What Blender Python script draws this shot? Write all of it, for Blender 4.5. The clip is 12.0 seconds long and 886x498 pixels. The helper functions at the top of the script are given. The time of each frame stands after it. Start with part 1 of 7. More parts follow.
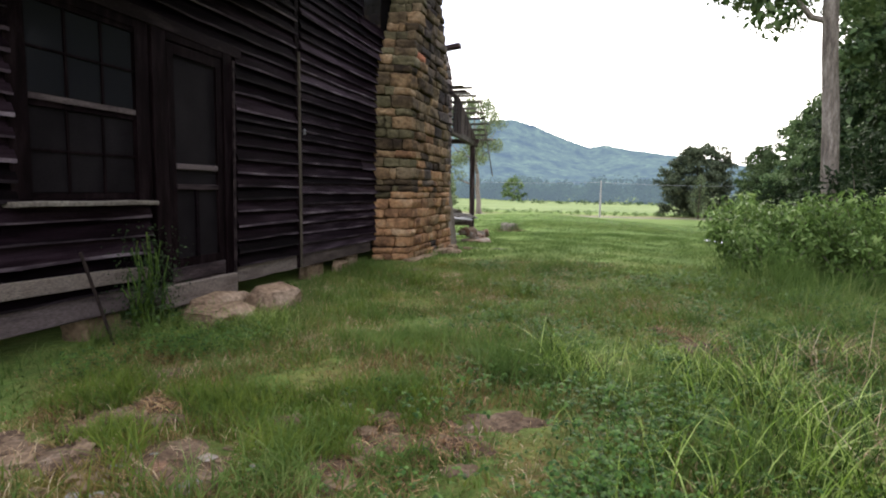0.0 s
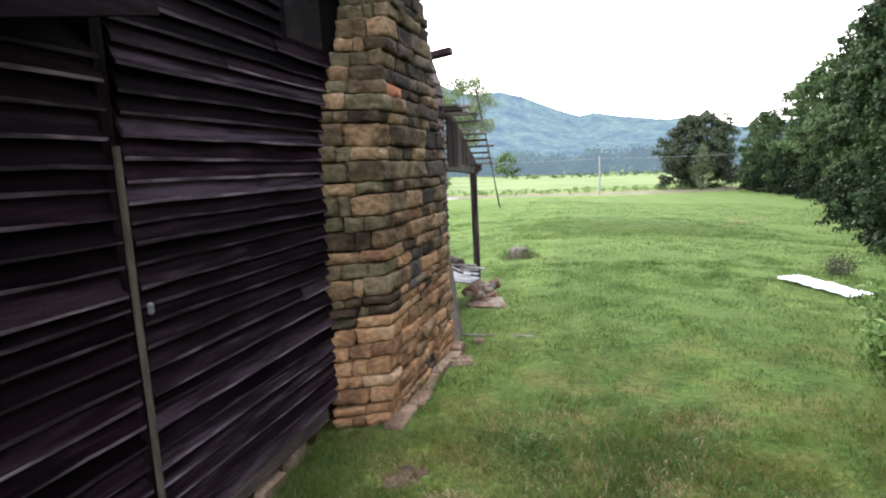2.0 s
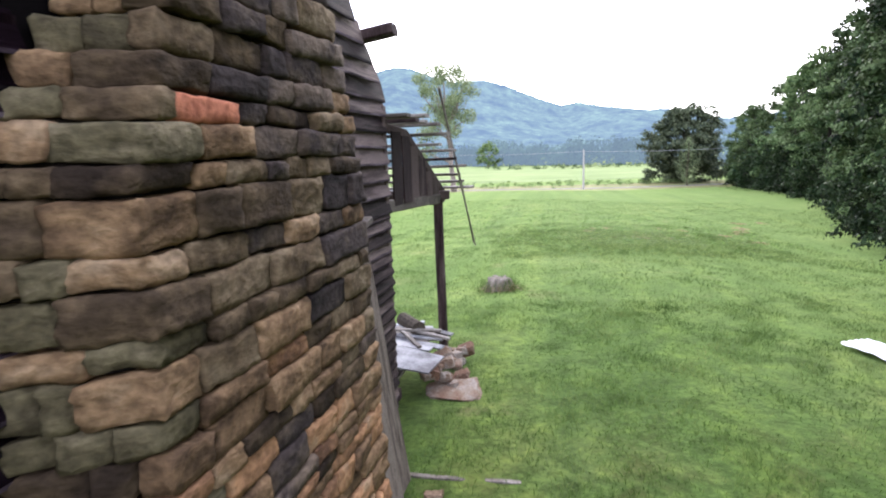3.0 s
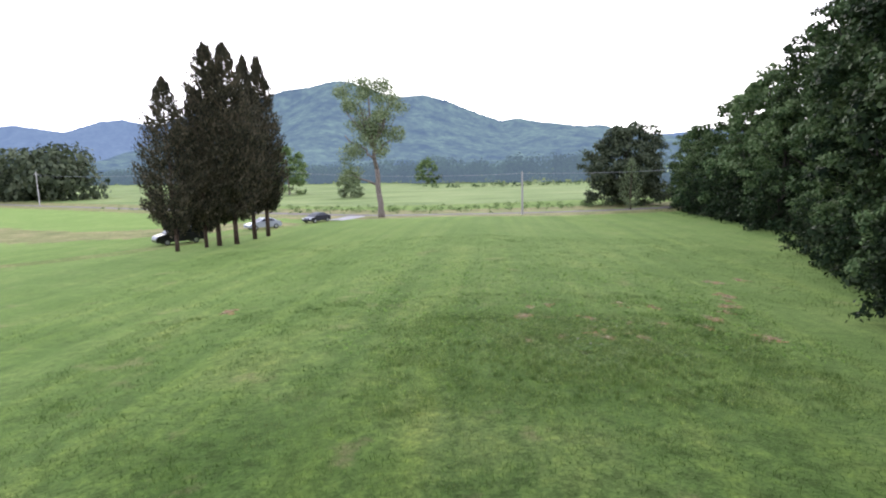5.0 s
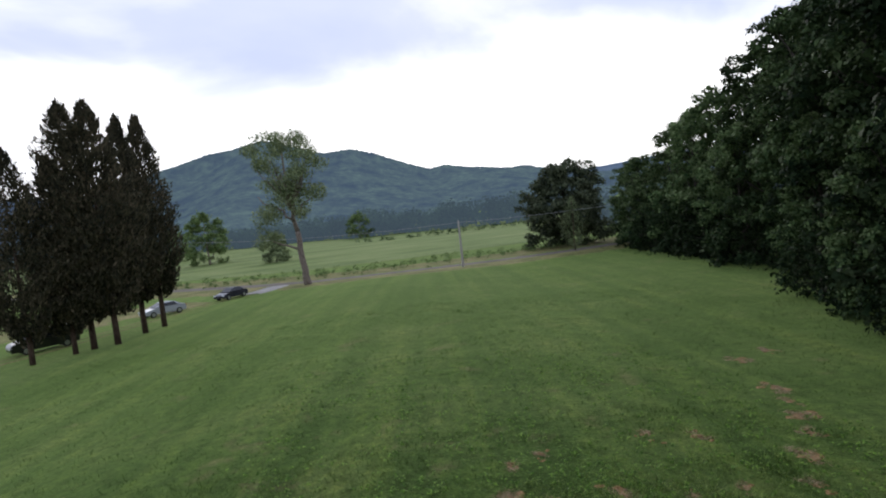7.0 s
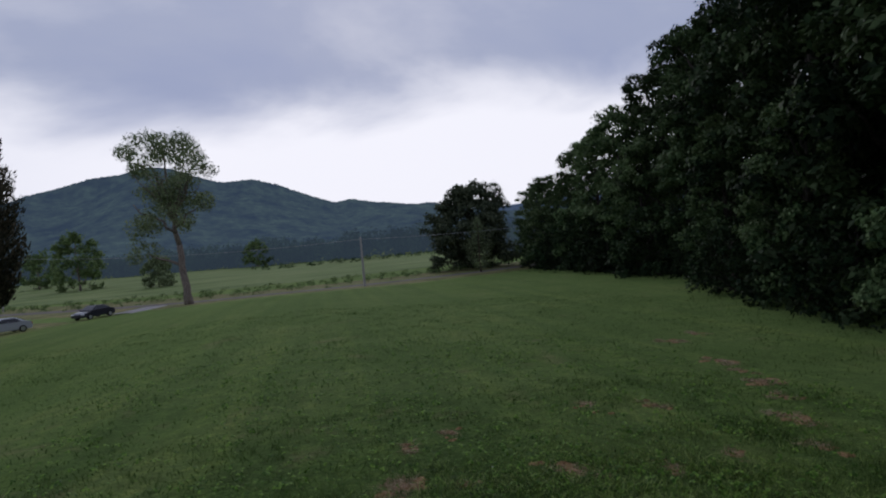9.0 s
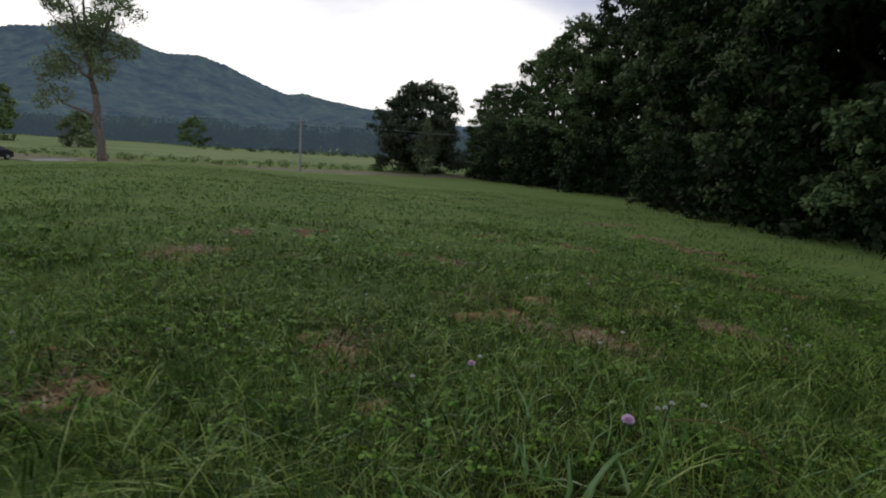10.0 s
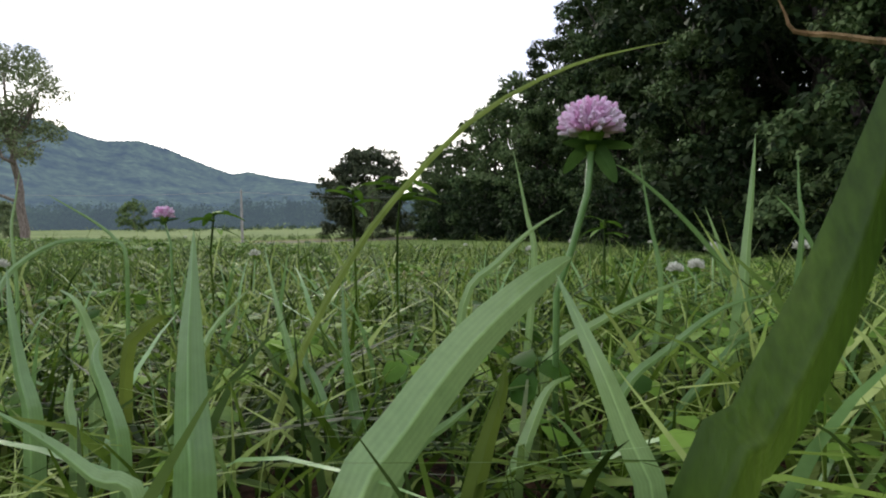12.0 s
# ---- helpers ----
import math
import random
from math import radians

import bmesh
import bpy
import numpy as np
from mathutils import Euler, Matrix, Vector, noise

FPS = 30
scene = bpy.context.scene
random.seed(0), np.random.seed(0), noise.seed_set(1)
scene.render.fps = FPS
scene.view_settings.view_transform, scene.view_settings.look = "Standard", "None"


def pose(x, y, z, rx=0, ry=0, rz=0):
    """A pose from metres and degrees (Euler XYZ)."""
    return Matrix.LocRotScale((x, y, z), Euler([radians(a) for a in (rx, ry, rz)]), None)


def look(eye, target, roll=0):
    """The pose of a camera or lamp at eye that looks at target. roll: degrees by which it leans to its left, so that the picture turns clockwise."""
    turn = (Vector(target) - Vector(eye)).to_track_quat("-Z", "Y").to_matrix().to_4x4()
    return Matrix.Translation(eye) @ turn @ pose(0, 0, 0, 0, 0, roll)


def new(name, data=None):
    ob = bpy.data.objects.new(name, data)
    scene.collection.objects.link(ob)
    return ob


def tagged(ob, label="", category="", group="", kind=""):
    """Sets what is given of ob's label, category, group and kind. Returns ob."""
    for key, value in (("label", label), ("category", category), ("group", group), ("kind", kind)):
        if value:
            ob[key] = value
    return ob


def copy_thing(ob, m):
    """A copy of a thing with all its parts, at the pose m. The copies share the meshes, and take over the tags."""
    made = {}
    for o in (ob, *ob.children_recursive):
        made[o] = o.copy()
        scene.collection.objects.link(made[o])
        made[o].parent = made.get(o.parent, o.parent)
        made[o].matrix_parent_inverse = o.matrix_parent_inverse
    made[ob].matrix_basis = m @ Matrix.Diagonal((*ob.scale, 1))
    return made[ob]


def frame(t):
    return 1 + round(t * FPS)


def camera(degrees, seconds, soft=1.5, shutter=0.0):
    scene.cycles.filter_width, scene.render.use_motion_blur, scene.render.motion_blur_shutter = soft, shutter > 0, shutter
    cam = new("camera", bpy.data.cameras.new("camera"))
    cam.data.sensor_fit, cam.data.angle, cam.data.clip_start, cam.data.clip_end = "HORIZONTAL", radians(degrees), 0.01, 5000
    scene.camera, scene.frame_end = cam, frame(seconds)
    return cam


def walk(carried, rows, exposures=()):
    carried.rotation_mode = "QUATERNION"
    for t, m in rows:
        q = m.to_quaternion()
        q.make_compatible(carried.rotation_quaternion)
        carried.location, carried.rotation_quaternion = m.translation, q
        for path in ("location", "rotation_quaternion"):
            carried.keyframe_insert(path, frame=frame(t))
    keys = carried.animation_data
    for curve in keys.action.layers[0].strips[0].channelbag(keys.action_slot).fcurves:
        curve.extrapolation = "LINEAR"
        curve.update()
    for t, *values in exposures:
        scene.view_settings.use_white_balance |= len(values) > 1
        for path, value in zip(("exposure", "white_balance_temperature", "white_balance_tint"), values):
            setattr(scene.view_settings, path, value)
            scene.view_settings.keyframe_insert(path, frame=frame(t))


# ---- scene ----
cam = camera(75.9, 12.0, 2.0, 0.08)
PATH = [
    (0, (0.850, -0.067, 1.187), (0.636, 1.911, 0.981), 1.0),
    (0.5, (0.858, 0.380, 1.634), (0.660, 2.345, 1.322), 5.8),
    (1, (0.641, 1.182, 2.014), (0.441, 3.141, 1.665), 0.6),
    (1.5, (0.485, 2.199, 2.384), (0.275, 4.160, 2.054), -2.2),
    (2, (0.422, 3.714, 2.614), (0.222, 5.683, 2.328), -2.4),
    (2.5, (0.479, 5.387, 2.898), (0.302, 7.352, 2.572), -0.3),
    (3, (0.562, 7.198, 3.190), (0.426, 9.166, 2.861), -1.8),
    (3.5, (0.725, 9.123, 3.367), (0.622, 11.098, 3.067), -4.1),
    (3.7, (0.860, 9.916, 3.445), (0.775, 11.892, 3.151), -3.6),
    (5.3, (2.735, 17.868, 4.412), (2.835, 19.846, 4.130), -2.5),
    (5.5, (2.795, 18.712, 4.520), (2.923, 20.690, 4.248), -3.6),
    (6, (3.065, 20.751, 4.683), (3.258, 22.731, 4.476), -2.9),
    (6.5, (3.287, 22.604, 4.788), (3.530, 24.584, 4.640), -2.6),
    (7, (3.498, 24.244, 4.782), (3.786, 26.219, 4.646), -6.5),
    (7.2, (3.531, 24.847, 4.648), (3.841, 26.818, 4.503), -7.5),
    (8.8, (4.020, 27.140, 2.670), (4.621, 29.047, 2.629), -2.65),
    (9, (4.250, 27.580, 2.300), (4.873, 29.480, 2.258), -5.12),
    (9.3, (4.550, 28.070, 1.700), (5.201, 29.961, 1.699), -10.39),
    (9.5, (4.820, 28.400, 1.270), (5.486, 30.284, 1.186), -8.90),
    (9.7, (5.150, 28.750, 0.870), (5.858, 30.610, 0.670), -2.13),
    (9.8, (5.350, 28.940, 0.650), (6.085, 30.782, 0.389), 1.76),
    (10, (5.650, 29.270, 0.300), (6.439, 31.077, -0.036), 3.42),
    (10.2, (5.900, 29.550, 0.060), (6.696, 31.384, 0.004), 4.20),
    (10.4, (6.160, 29.820, -0.165), (6.960, 31.649, -0.038), 4.1),
    (10.5, (6.396, 30.000, -0.285), (7.194, 31.819, -0.066), 2.7),
    (10.6, (6.456, 30.010, -0.405), (7.303, 31.820, -0.330), 2.5),
    (10.7, (6.461, 30.045, -0.422), (7.362, 31.825, -0.564), 0.59),
    (11, (6.450, 30.100, -0.395), (7.385, 31.867, -0.467), -0.56),
    (11.5, (6.450, 30.100, -0.395), (7.386, 31.865, -0.503), -0.90),
    (12, (6.450, 30.100, -0.395), (7.388, 31.864, -0.499), -0.65),
]
EXPOSURES = [(0, 0.72, 7200, 10), (1, 0.85, 7000, 10), (2, 1.2, 6850, 10), (3, 1.25, 6550, 16), (3.7, 1.1, 6500, 18), (5.3, 0.24, 6600, 14), (6.5, -0.60, 6650, 10), (7.2, -0.96, 6550, 10),
             (8.8, -1.84, 6200, 14), (9.5, -1.84, 6200, 15), (10.0, -1.38, 6850, 10), (10.5, -0.78, 6850, 10), (11.0, -0.80, 6950, 10), (12.0, -0.30, 7100, 10)]
walk(cam, [(t, look(eye, target, roll)) for t, eye, target, roll in PATH], EXPOSURES)
SKY, CLOUD_SHIFT = 1.7, (0.3, 0.2, 0.0)

# world, sun
world = bpy.data.worlds.new("world")
scene.world = world
world.use_nodes = True
wn, wl = world.node_tree.nodes, world.node_tree.links
wn.clear()


def wnode(kind, **kw):
    n = wn.new(kind)
    for k, v in kw.items():
        n.inputs[k.replace("_", " ")].default_value = v
    return n


sky = wn.new("ShaderNodeTexSky")
sky.sky_type, sky.sun_disc = "NISHITA", False
sky.sun_elevation, sky.sun_rotation = radians(33), radians(10)
sky.air_density, sky.dust_density = 1.0, 3.0
sky_bg = wnode("ShaderNodeBackground", Strength=0.06)
wl.new(sky.outputs[0], sky_bg.inputs[0])
coord = wn.new("ShaderNodeTexCoord")
split = wn.new("ShaderNodeSeparateXYZ")
wl.new(coord.outputs["Generated"], split.inputs[0])
# a flat cloud layer: directions stretched towards the horizon
lift = wnode("ShaderNodeMath")
lift.operation = "MAXIMUM"
wl.new(split.outputs[2], lift.inputs[0])
lift.inputs[1].default_value = 0.02
add = wn.new("ShaderNodeMath")
add.operation = "ADD"
wl.new(lift.outputs[0], add.inputs[0])
add.inputs[1].default_value = 0.22
flat = wn.new("ShaderNodeVectorMath")
flat.operation = "DIVIDE"
wl.new(coord.outputs["Generated"], flat.inputs[0])
wl.new(add.outputs[0], flat.inputs[1])
clouds = wnode("ShaderNodeTexNoise", Scale=1.15, Detail=6.0, Roughness=0.52, Distortion=0.3)
mapping = wn.new("ShaderNodeMapping")
mapping.inputs["Location"].default_value = CLOUD_SHIFT
wl.new(flat.outputs[0], mapping.inputs[0])
wl.new(mapping.outputs[0], clouds.inputs["Vector"])
ramp = wn.new("ShaderNodeValToRGB")
ramp.color_ramp.elements[0].position, ramp.color_ramp.elements[0].color = 0.36, (0.72, 0.82, 1.13, 1)
ramp.color_ramp.elements[1].position, ramp.color_ramp.elements[1].color = 0.64, (1.10, 1.16, 1.36, 1)
mid = ramp.color_ramp.elements.new(0.5)
mid.color = (0.80, 0.89, 1.16, 1)
wl.new(clouds.outputs["Fac"], ramp.inputs[0])
# the clear bright band low over the hills
band = wnode("ShaderNodeMapRange")
band.inputs[1].default_value, band.inputs[2].default_value = 0.17, 0.30
band.inputs[3].default_value, band.inputs[4].default_value = 1.0, 0.0
band.interpolation_type = "SMOOTHSTEP"
warp = wnode("ShaderNodeMath")
warp.operation = "MULTIPLY_ADD"
wl.new(clouds.outputs["Fac"], warp.inputs[0])
warp.inputs[1].default_value = -0.22
wl.new(split.outputs[2], warp.inputs[2])
shift = wnode("ShaderNodeMath")
shift.operation = "ADD"
wl.new(warp.outputs[0], shift.inputs[0])
shift.inputs[1].default_value = 0.11
wl.new(shift.outputs[0], band.inputs[0])
bright = wn.new("ShaderNodeMix")
bright.data_type = "RGBA"
# the gap in the cloud lies ahead, over the valley
ahead = wn.new("ShaderNodeVectorMath")
ahead.operation = "DOT_PRODUCT"
wl.new(coord.outputs["Generated"], ahead.inputs[0])
ahead.inputs[1].default_value = (0.26, 0.966, 0.0)
side = wnode("ShaderNodeMapRange")
side.inputs[1].default_value, side.inputs[2].default_value = 0.45, 0.93
side.inputs[3].default_value, side.inputs[4].default_value = 0.12, 1.0
side.interpolation_type = "SMOOTHSTEP"
wl.new(ahead.outputs["Value"], side.inputs[0])
gap = wn.new("ShaderNodeMath")
gap.operation = "MULTIPLY"
wl.new(band.outputs[0], gap.inputs[0])
wl.new(side.outputs[0], gap.inputs[1])
wl.new(gap.outputs[0], bright.inputs[0])
wl.new(ramp.outputs[0], bright.inputs[6])
bright.inputs[7].default_value = (2.0, 2.0, 2.06, 1)
cloud_bg = wnode("ShaderNodeBackground", Strength=SKY)
wl.new(bright.outputs[2], cloud_bg.inputs[0])
mixbg = wnode("ShaderNodeMixShader", Fac=0.93)
wl.new(sky_bg.outputs[0], mixbg.inputs[1])
wl.new(cloud_bg.outputs[0], mixbg.inputs[2])
wout = wn.new("ShaderNodeOutputWorld")
wl.new(mixbg.outputs[0], wout.inputs[0])

sun_data = bpy.data.lights.new("sun", "SUN")
sun_data.energy, sun_data.angle, sun_data.color = 1.4, radians(25), (1.0, 0.96, 0.9)
sun = new("sun", sun_data)
# the sun stands ahead, behind thin cloud
sun.matrix_world = look((14, 80, 52), (0, 0, 0))

# ---- materials ----
def mat(name, cols, scale=4.0, rough=0.8, bump=0.0, bump_scale=30.0, stretch=(1, 1, 1), rand="", fine=0.35, metal=0.0, detail=6.0,
        trans=0.0, spec=0.08, coords="Object", contrast=0.16, rw=0.5, vary=0.0):
    """Noise between up to four colours, with finer grain over it; rand: 'object' or 'island' shifts the colour piece by piece."""
    m = bpy.data.materials.new(name)
    m.use_nodes = True
    n, l = m.node_tree.nodes, m.node_tree.links
    p = n["Principled BSDF"]
    tc = n.new("ShaderNodeTexCoord")
    mp = n.new("ShaderNodeMapping")
    mp.inputs["Scale"].default_value = stretch
    l.new(tc.outputs[coords], mp.inputs[0])
    big = n.new("ShaderNodeTexNoise")
    big.inputs["Scale"].default_value, big.inputs["Detail"].default_value = scale, detail
    big.inputs["Roughness"].default_value = 0.6
    l.new(mp.outputs[0], big.inputs["Vector"])
    fac = big.outputs["Fac"]
    if rand:
        src = n.new("ShaderNodeObjectInfo").outputs["Random"] if rand == "object" else n.new("ShaderNodeNewGeometry").outputs["Random Per Island"]
        ma = n.new("ShaderNodeMath")
        ma.operation = "MULTIPLY_ADD"
        l.new(src, ma.inputs[0])
        ma.inputs[1].default_value = rw
        sub = n.new("ShaderNodeMath")
        sub.operation = "SUBTRACT"
        l.new(fac, sub.inputs[0])
        sub.inputs[1].default_value = rw / 2
        l.new(sub.outputs[0], ma.inputs[2])
        fac = ma.outputs[0]
    r = n.new("ShaderNodeValToRGB")
    k = len(cols)
    els = r.color_ramp.elements
    while len(els) < k:
        els.new(0.5)
    for i, c in enumerate(cols):
        els[i].position = 0.5 - contrast + 2 * contrast * i / (k - 1)
        els[i].color = (*c, 1)
    l.new(fac, r.inputs[0])
    grain = n.new("ShaderNodeTexNoise")
    grain.inputs["Scale"].default_value, grain.inputs["Detail"].default_value = bump_scale, 5.0
    l.new(mp.outputs[0], grain.inputs["Vector"])
    mr = n.new("ShaderNodeMapRange")
    mr.inputs[1].default_value, mr.inputs[2].default_value = 0.3, 0.7
    mr.inputs[3].default_value, mr.inputs[4].default_value = 1 - fine, 1 + fine
    l.new(grain.outputs["Fac"], mr.inputs[0])
    mul = n.new("ShaderNodeVectorMath")
    mul.operation = "SCALE"
    l.new(r.outputs[0], mul.inputs[0])
    l.new(mr.outputs[0], mul.inputs["Scale"])
    if vary:
        # whole trees differ a little in tone
        each = n.new("ShaderNodeMapRange")
        each.inputs[3].default_value, each.inputs[4].default_value = 1 - vary, 1 + vary
        l.new(n.new("ShaderNodeObjectInfo").outputs["Random"], each.inputs[0])
        both = n.new("ShaderNodeMath")
        both.operation = "MULTIPLY"
        l.new(mr.outputs[0], both.inputs[0])
        l.new(each.outputs[0], both.inputs[1])
        l.new(both.outputs[0], mul.inputs["Scale"])
    l.new(mul.outputs[0], p.inputs["Base Color"])
    p.inputs["Roughness"].default_value, p.inputs["Metallic"].default_value = rough, metal
    p.inputs["Specular IOR Level"].default_value = spec
    if bump:
        b = n.new("ShaderNodeBump")
        b.inputs["Strength"].default_value, b.inputs["Distance"].default_value = 1.0, bump
        l.new(grain.outputs["Fac"], b.inputs["Height"])
        l.new(b.outputs[0], p.inputs["Normal"])
    if trans:
        t = n.new("ShaderNodeBsdfTranslucent")
        l.new(mul.outputs[0], t.inputs[0])
        mx = n.new("ShaderNodeMixShader")
        mx.inputs[0].default_value = trans
        l.new(p.outputs[0], mx.inputs[1])
        l.new(t.outputs[0], mx.inputs[2])
        l.new(mx.outputs[0], n["Material Output"].inputs[0])
    return m


def plain(name, c, rough=0.5, metal=0.0, trans=0.0, spec=0.5):
    m = bpy.data.materials.new(name)
    m.use_nodes = True
    p = m.node_tree.nodes["Principled BSDF"]
    p.inputs["Base Color"].default_value = (*c, 1)
    p.inputs["Roughness"].default_value, p.inputs["Metallic"].default_value = rough, metal
    p.inputs["Transmission Weight"].default_value = trans
    p.inputs["Specular IOR Level"].default_value = spec
    return m


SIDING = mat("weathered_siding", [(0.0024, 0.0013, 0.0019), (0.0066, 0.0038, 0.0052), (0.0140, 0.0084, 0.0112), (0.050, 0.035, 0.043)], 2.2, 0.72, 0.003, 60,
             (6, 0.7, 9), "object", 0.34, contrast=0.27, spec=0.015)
# dark stains and the shade under the eaves are both put into this tone
SIDING_DARK = mat("stained_shaded_siding", [(0.0013, 0.0006, 0.0010), (0.0036, 0.0017, 0.0026), (0.0080, 0.0041, 0.0060), (0.021, 0.0125, 0.0165)], 2.2, 0.72, 0.003, 60,
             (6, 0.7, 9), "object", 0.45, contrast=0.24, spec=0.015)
# wear, and light caught along the lower edges, both painted as a pale tone
SIDING_EDGE = mat("worn_lit_board_edge", [(0.006, 0.0038, 0.005), (0.018, 0.012, 0.0155), (0.066, 0.047, 0.058), (0.190, 0.150, 0.170)], 1.6, 0.8, 0.002, 60,
                  (6, 1.2, 9), "object", 0.4, contrast=0.24, rw=0.3)
SIDING_GREY = mat("greyed_siding", [(0.014, 0.0092, 0.0090), (0.038, 0.026, 0.0245), (0.075, 0.053, 0.0485), (0.150, 0.112, 0.101)], 2.2, 0.75, 0.003, 60,
                  (6, 0.7, 9), "object", 0.45, contrast=0.22)
SILL = mat("dark_worn_sill_wood", [(0.014, 0.0095, 0.0105), (0.040, 0.029, 0.030), (0.105, 0.082, 0.080)], 2.5, 0.8, 0.003, 50, (5, 0.8, 5), "object", 0.45, contrast=0.2, spec=0.03)
SILL_PALE = mat("pale_worn_sill_wood", [(0.040, 0.030, 0.028), (0.085, 0.066, 0.058), (0.16, 0.13, 0.112)], 2.5, 0.8, 0.003, 50, (5, 0.8, 5), "object", 0.45, contrast=0.22, spec=0.03)
HATCH = mat("grey_brown_grained_planks", [(0.055, 0.042, 0.033), (0.11, 0.088, 0.070), (0.19, 0.158, 0.13)], 3, 0.85, 0.003, 40, (6, 6, 0.5), "object", 0.4)
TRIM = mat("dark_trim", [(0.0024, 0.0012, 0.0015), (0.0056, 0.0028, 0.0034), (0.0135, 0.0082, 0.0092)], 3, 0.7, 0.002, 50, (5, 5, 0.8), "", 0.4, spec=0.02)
PALE_WOOD = mat("pale_old_wood", [(0.1151, 0.0971, 0.0827), (0.1942, 0.1691, 0.1438), (0.2877, 0.259, 0.2301)], 3, 0.8, 0.003, 45, (1, 1, 1), "object", 0.35)
TRIM_GREY = mat("grey_strip_wood", [(0.0508, 0.0406, 0.0319), (0.1015, 0.0841, 0.0653)], 4, 0.9, 0.002, 50, (5, 5, 0.8))
BROWN_WOOD = mat("brown_porch_wood", [(0.024, 0.0155, 0.0155), (0.052, 0.035, 0.034), (0.100, 0.073, 0.067)], 3, 0.8, 0.003, 45, (4, 4, 0.7), "object", 0.4)
# near-black: the darkness of the closed inside is put into the colour
DARK = plain("unlit_interior", (0.006, 0.005, 0.005), 0.9, spec=0.02)
STONE_UP = mat("tan_brown_sandstone", [(0.027, 0.019, 0.0135), (0.060, 0.042, 0.026), (0.108, 0.076, 0.044), (0.182, 0.136, 0.084)], 3.2, 0.92, 0.02, 15,
               (1, 1, 1.5), "object", 0.36, contrast=0.24, rw=0.34)
STONE_LOW = mat("orange_sandstone", [(0.112, 0.061, 0.036), (0.236, 0.127, 0.067), (0.345, 0.190, 0.098), (0.355, 0.238, 0.144)], 3.2, 0.92, 0.02, 15,
                (1, 1, 1.5), "object", 0.36, contrast=0.24, rw=0.36)
STONE_MOSS = mat("mossy_olive_stone", [(0.036, 0.029, 0.019), (0.072, 0.060, 0.034), (0.112, 0.095, 0.054), (0.178, 0.146, 0.092)], 3.2, 0.92, 0.02, 15, (1, 1, 1.5), "object", 0.4, contrast=0.22, rw=0.2)
STONE_MID = mat("ochre_sandstone", [(0.060, 0.038, 0.023), (0.134, 0.084, 0.047), (0.214, 0.136, 0.074), (0.285, 0.200, 0.122)], 3.2, 0.92, 0.02, 15, (1, 1, 1.5), "object", 0.4, contrast=0.22, rw=0.22)
STONE_RED = mat("red_stone", [(0.3654, 0.1218, 0.0711), (0.4872, 0.1928, 0.1116)], 5, 0.9, 0.01, 20)
STONE_DARK = mat("sooty_stone", [(0.021, 0.017, 0.0165), (0.052, 0.040, 0.036), (0.118, 0.088, 0.064)], 3.2, 0.92, 0.02, 15, (1, 1, 1.5), "object", 0.36, contrast=0.22, rw=0.34)
MORTAR = mat("dark_mortar", [(0.0105, 0.0085, 0.0072), (0.026, 0.0205, 0.017)], 12, 0.95, 0.006, 40)
ROCK = mat("tan_rock", [(0.112, 0.074, 0.047), (0.200, 0.138, 0.092), (0.275, 0.203, 0.146)], 3, 0.9, 0.01, 25)
RUBBLE = mat("brick_rubble", [(0.147, 0.0848, 0.0565), (0.2036, 0.147, 0.1074), (0.2488, 0.2149, 0.181)], 5, 0.9, 0.006, 40, rand="object")
CONCRETE = mat("old_concrete", [(0.1522, 0.1462, 0.134), (0.2436, 0.2375, 0.2192)], 6, 0.9, 0.004, 60)
WHITE_BOARD = mat("flaking_white_board", [(0.12, 0.1153, 0.1193), (0.2492, 0.2485, 0.2556), (0.3876, 0.3816, 0.3834)], 2.5, 0.7, 0.002, 40, rand="object", fine=0.18, rw=0.3)
WHITE_SHEET = mat("white_metal_sheet", [(0.72, 0.72, 0.72), (0.84, 0.84, 0.85)], 3, 0.5, 0.002, 30, fine=0.1)
ROOFING = mat("rusty_roofing", [(0.0609, 0.0391, 0.0348), (0.1218, 0.087, 0.0783), (0.174, 0.1479, 0.1392)], 3, 0.7, 0.002, 50)
SCREEN = mat("insect_screen", [(0.0075, 0.006, 0.0068), (0.013, 0.0108, 0.0118)], 2, 0.55, 0.0, 80, fine=0.2, spec=0.02)
GLASS = plain("old_glass", (0.012, 0.012, 0.014), 0.12, spec=0.15)
BARK = mat("grey_bark", [(0.1047, 0.0847, 0.071), (0.1988, 0.1645, 0.1373), (0.314, 0.2691, 0.2273)], 5, 0.9, 0.012, 30, (3, 3, 0.6))
# darker copy of the bark, with the shade inside the crowns put in
BARK_DARK = mat("shaded_bark", [(0.026, 0.022, 0.018), (0.052, 0.045, 0.037), (0.095, 0.083, 0.069)], 5, 0.9, 0.012, 30, (3, 3, 0.6))
BARK_RED = mat("cedar_bark", [(0.0435, 0.029, 0.0232), (0.087, 0.058, 0.0435), (0.1377, 0.1015, 0.0798)], 5, 0.9, 0.01, 30, (4, 4, 0.5))
LEAF = mat("broad_leaves", [(0.0075, 0.0167, 0.0077), (0.0169, 0.0317, 0.0122), (0.0303, 0.0499, 0.0195), (0.0522, 0.0745, 0.0329)], 0.25, 0.55, 0, 6,
           rand="island", fine=0.3, trans=0.16, spec=0.04, contrast=0.3, vary=0.4)
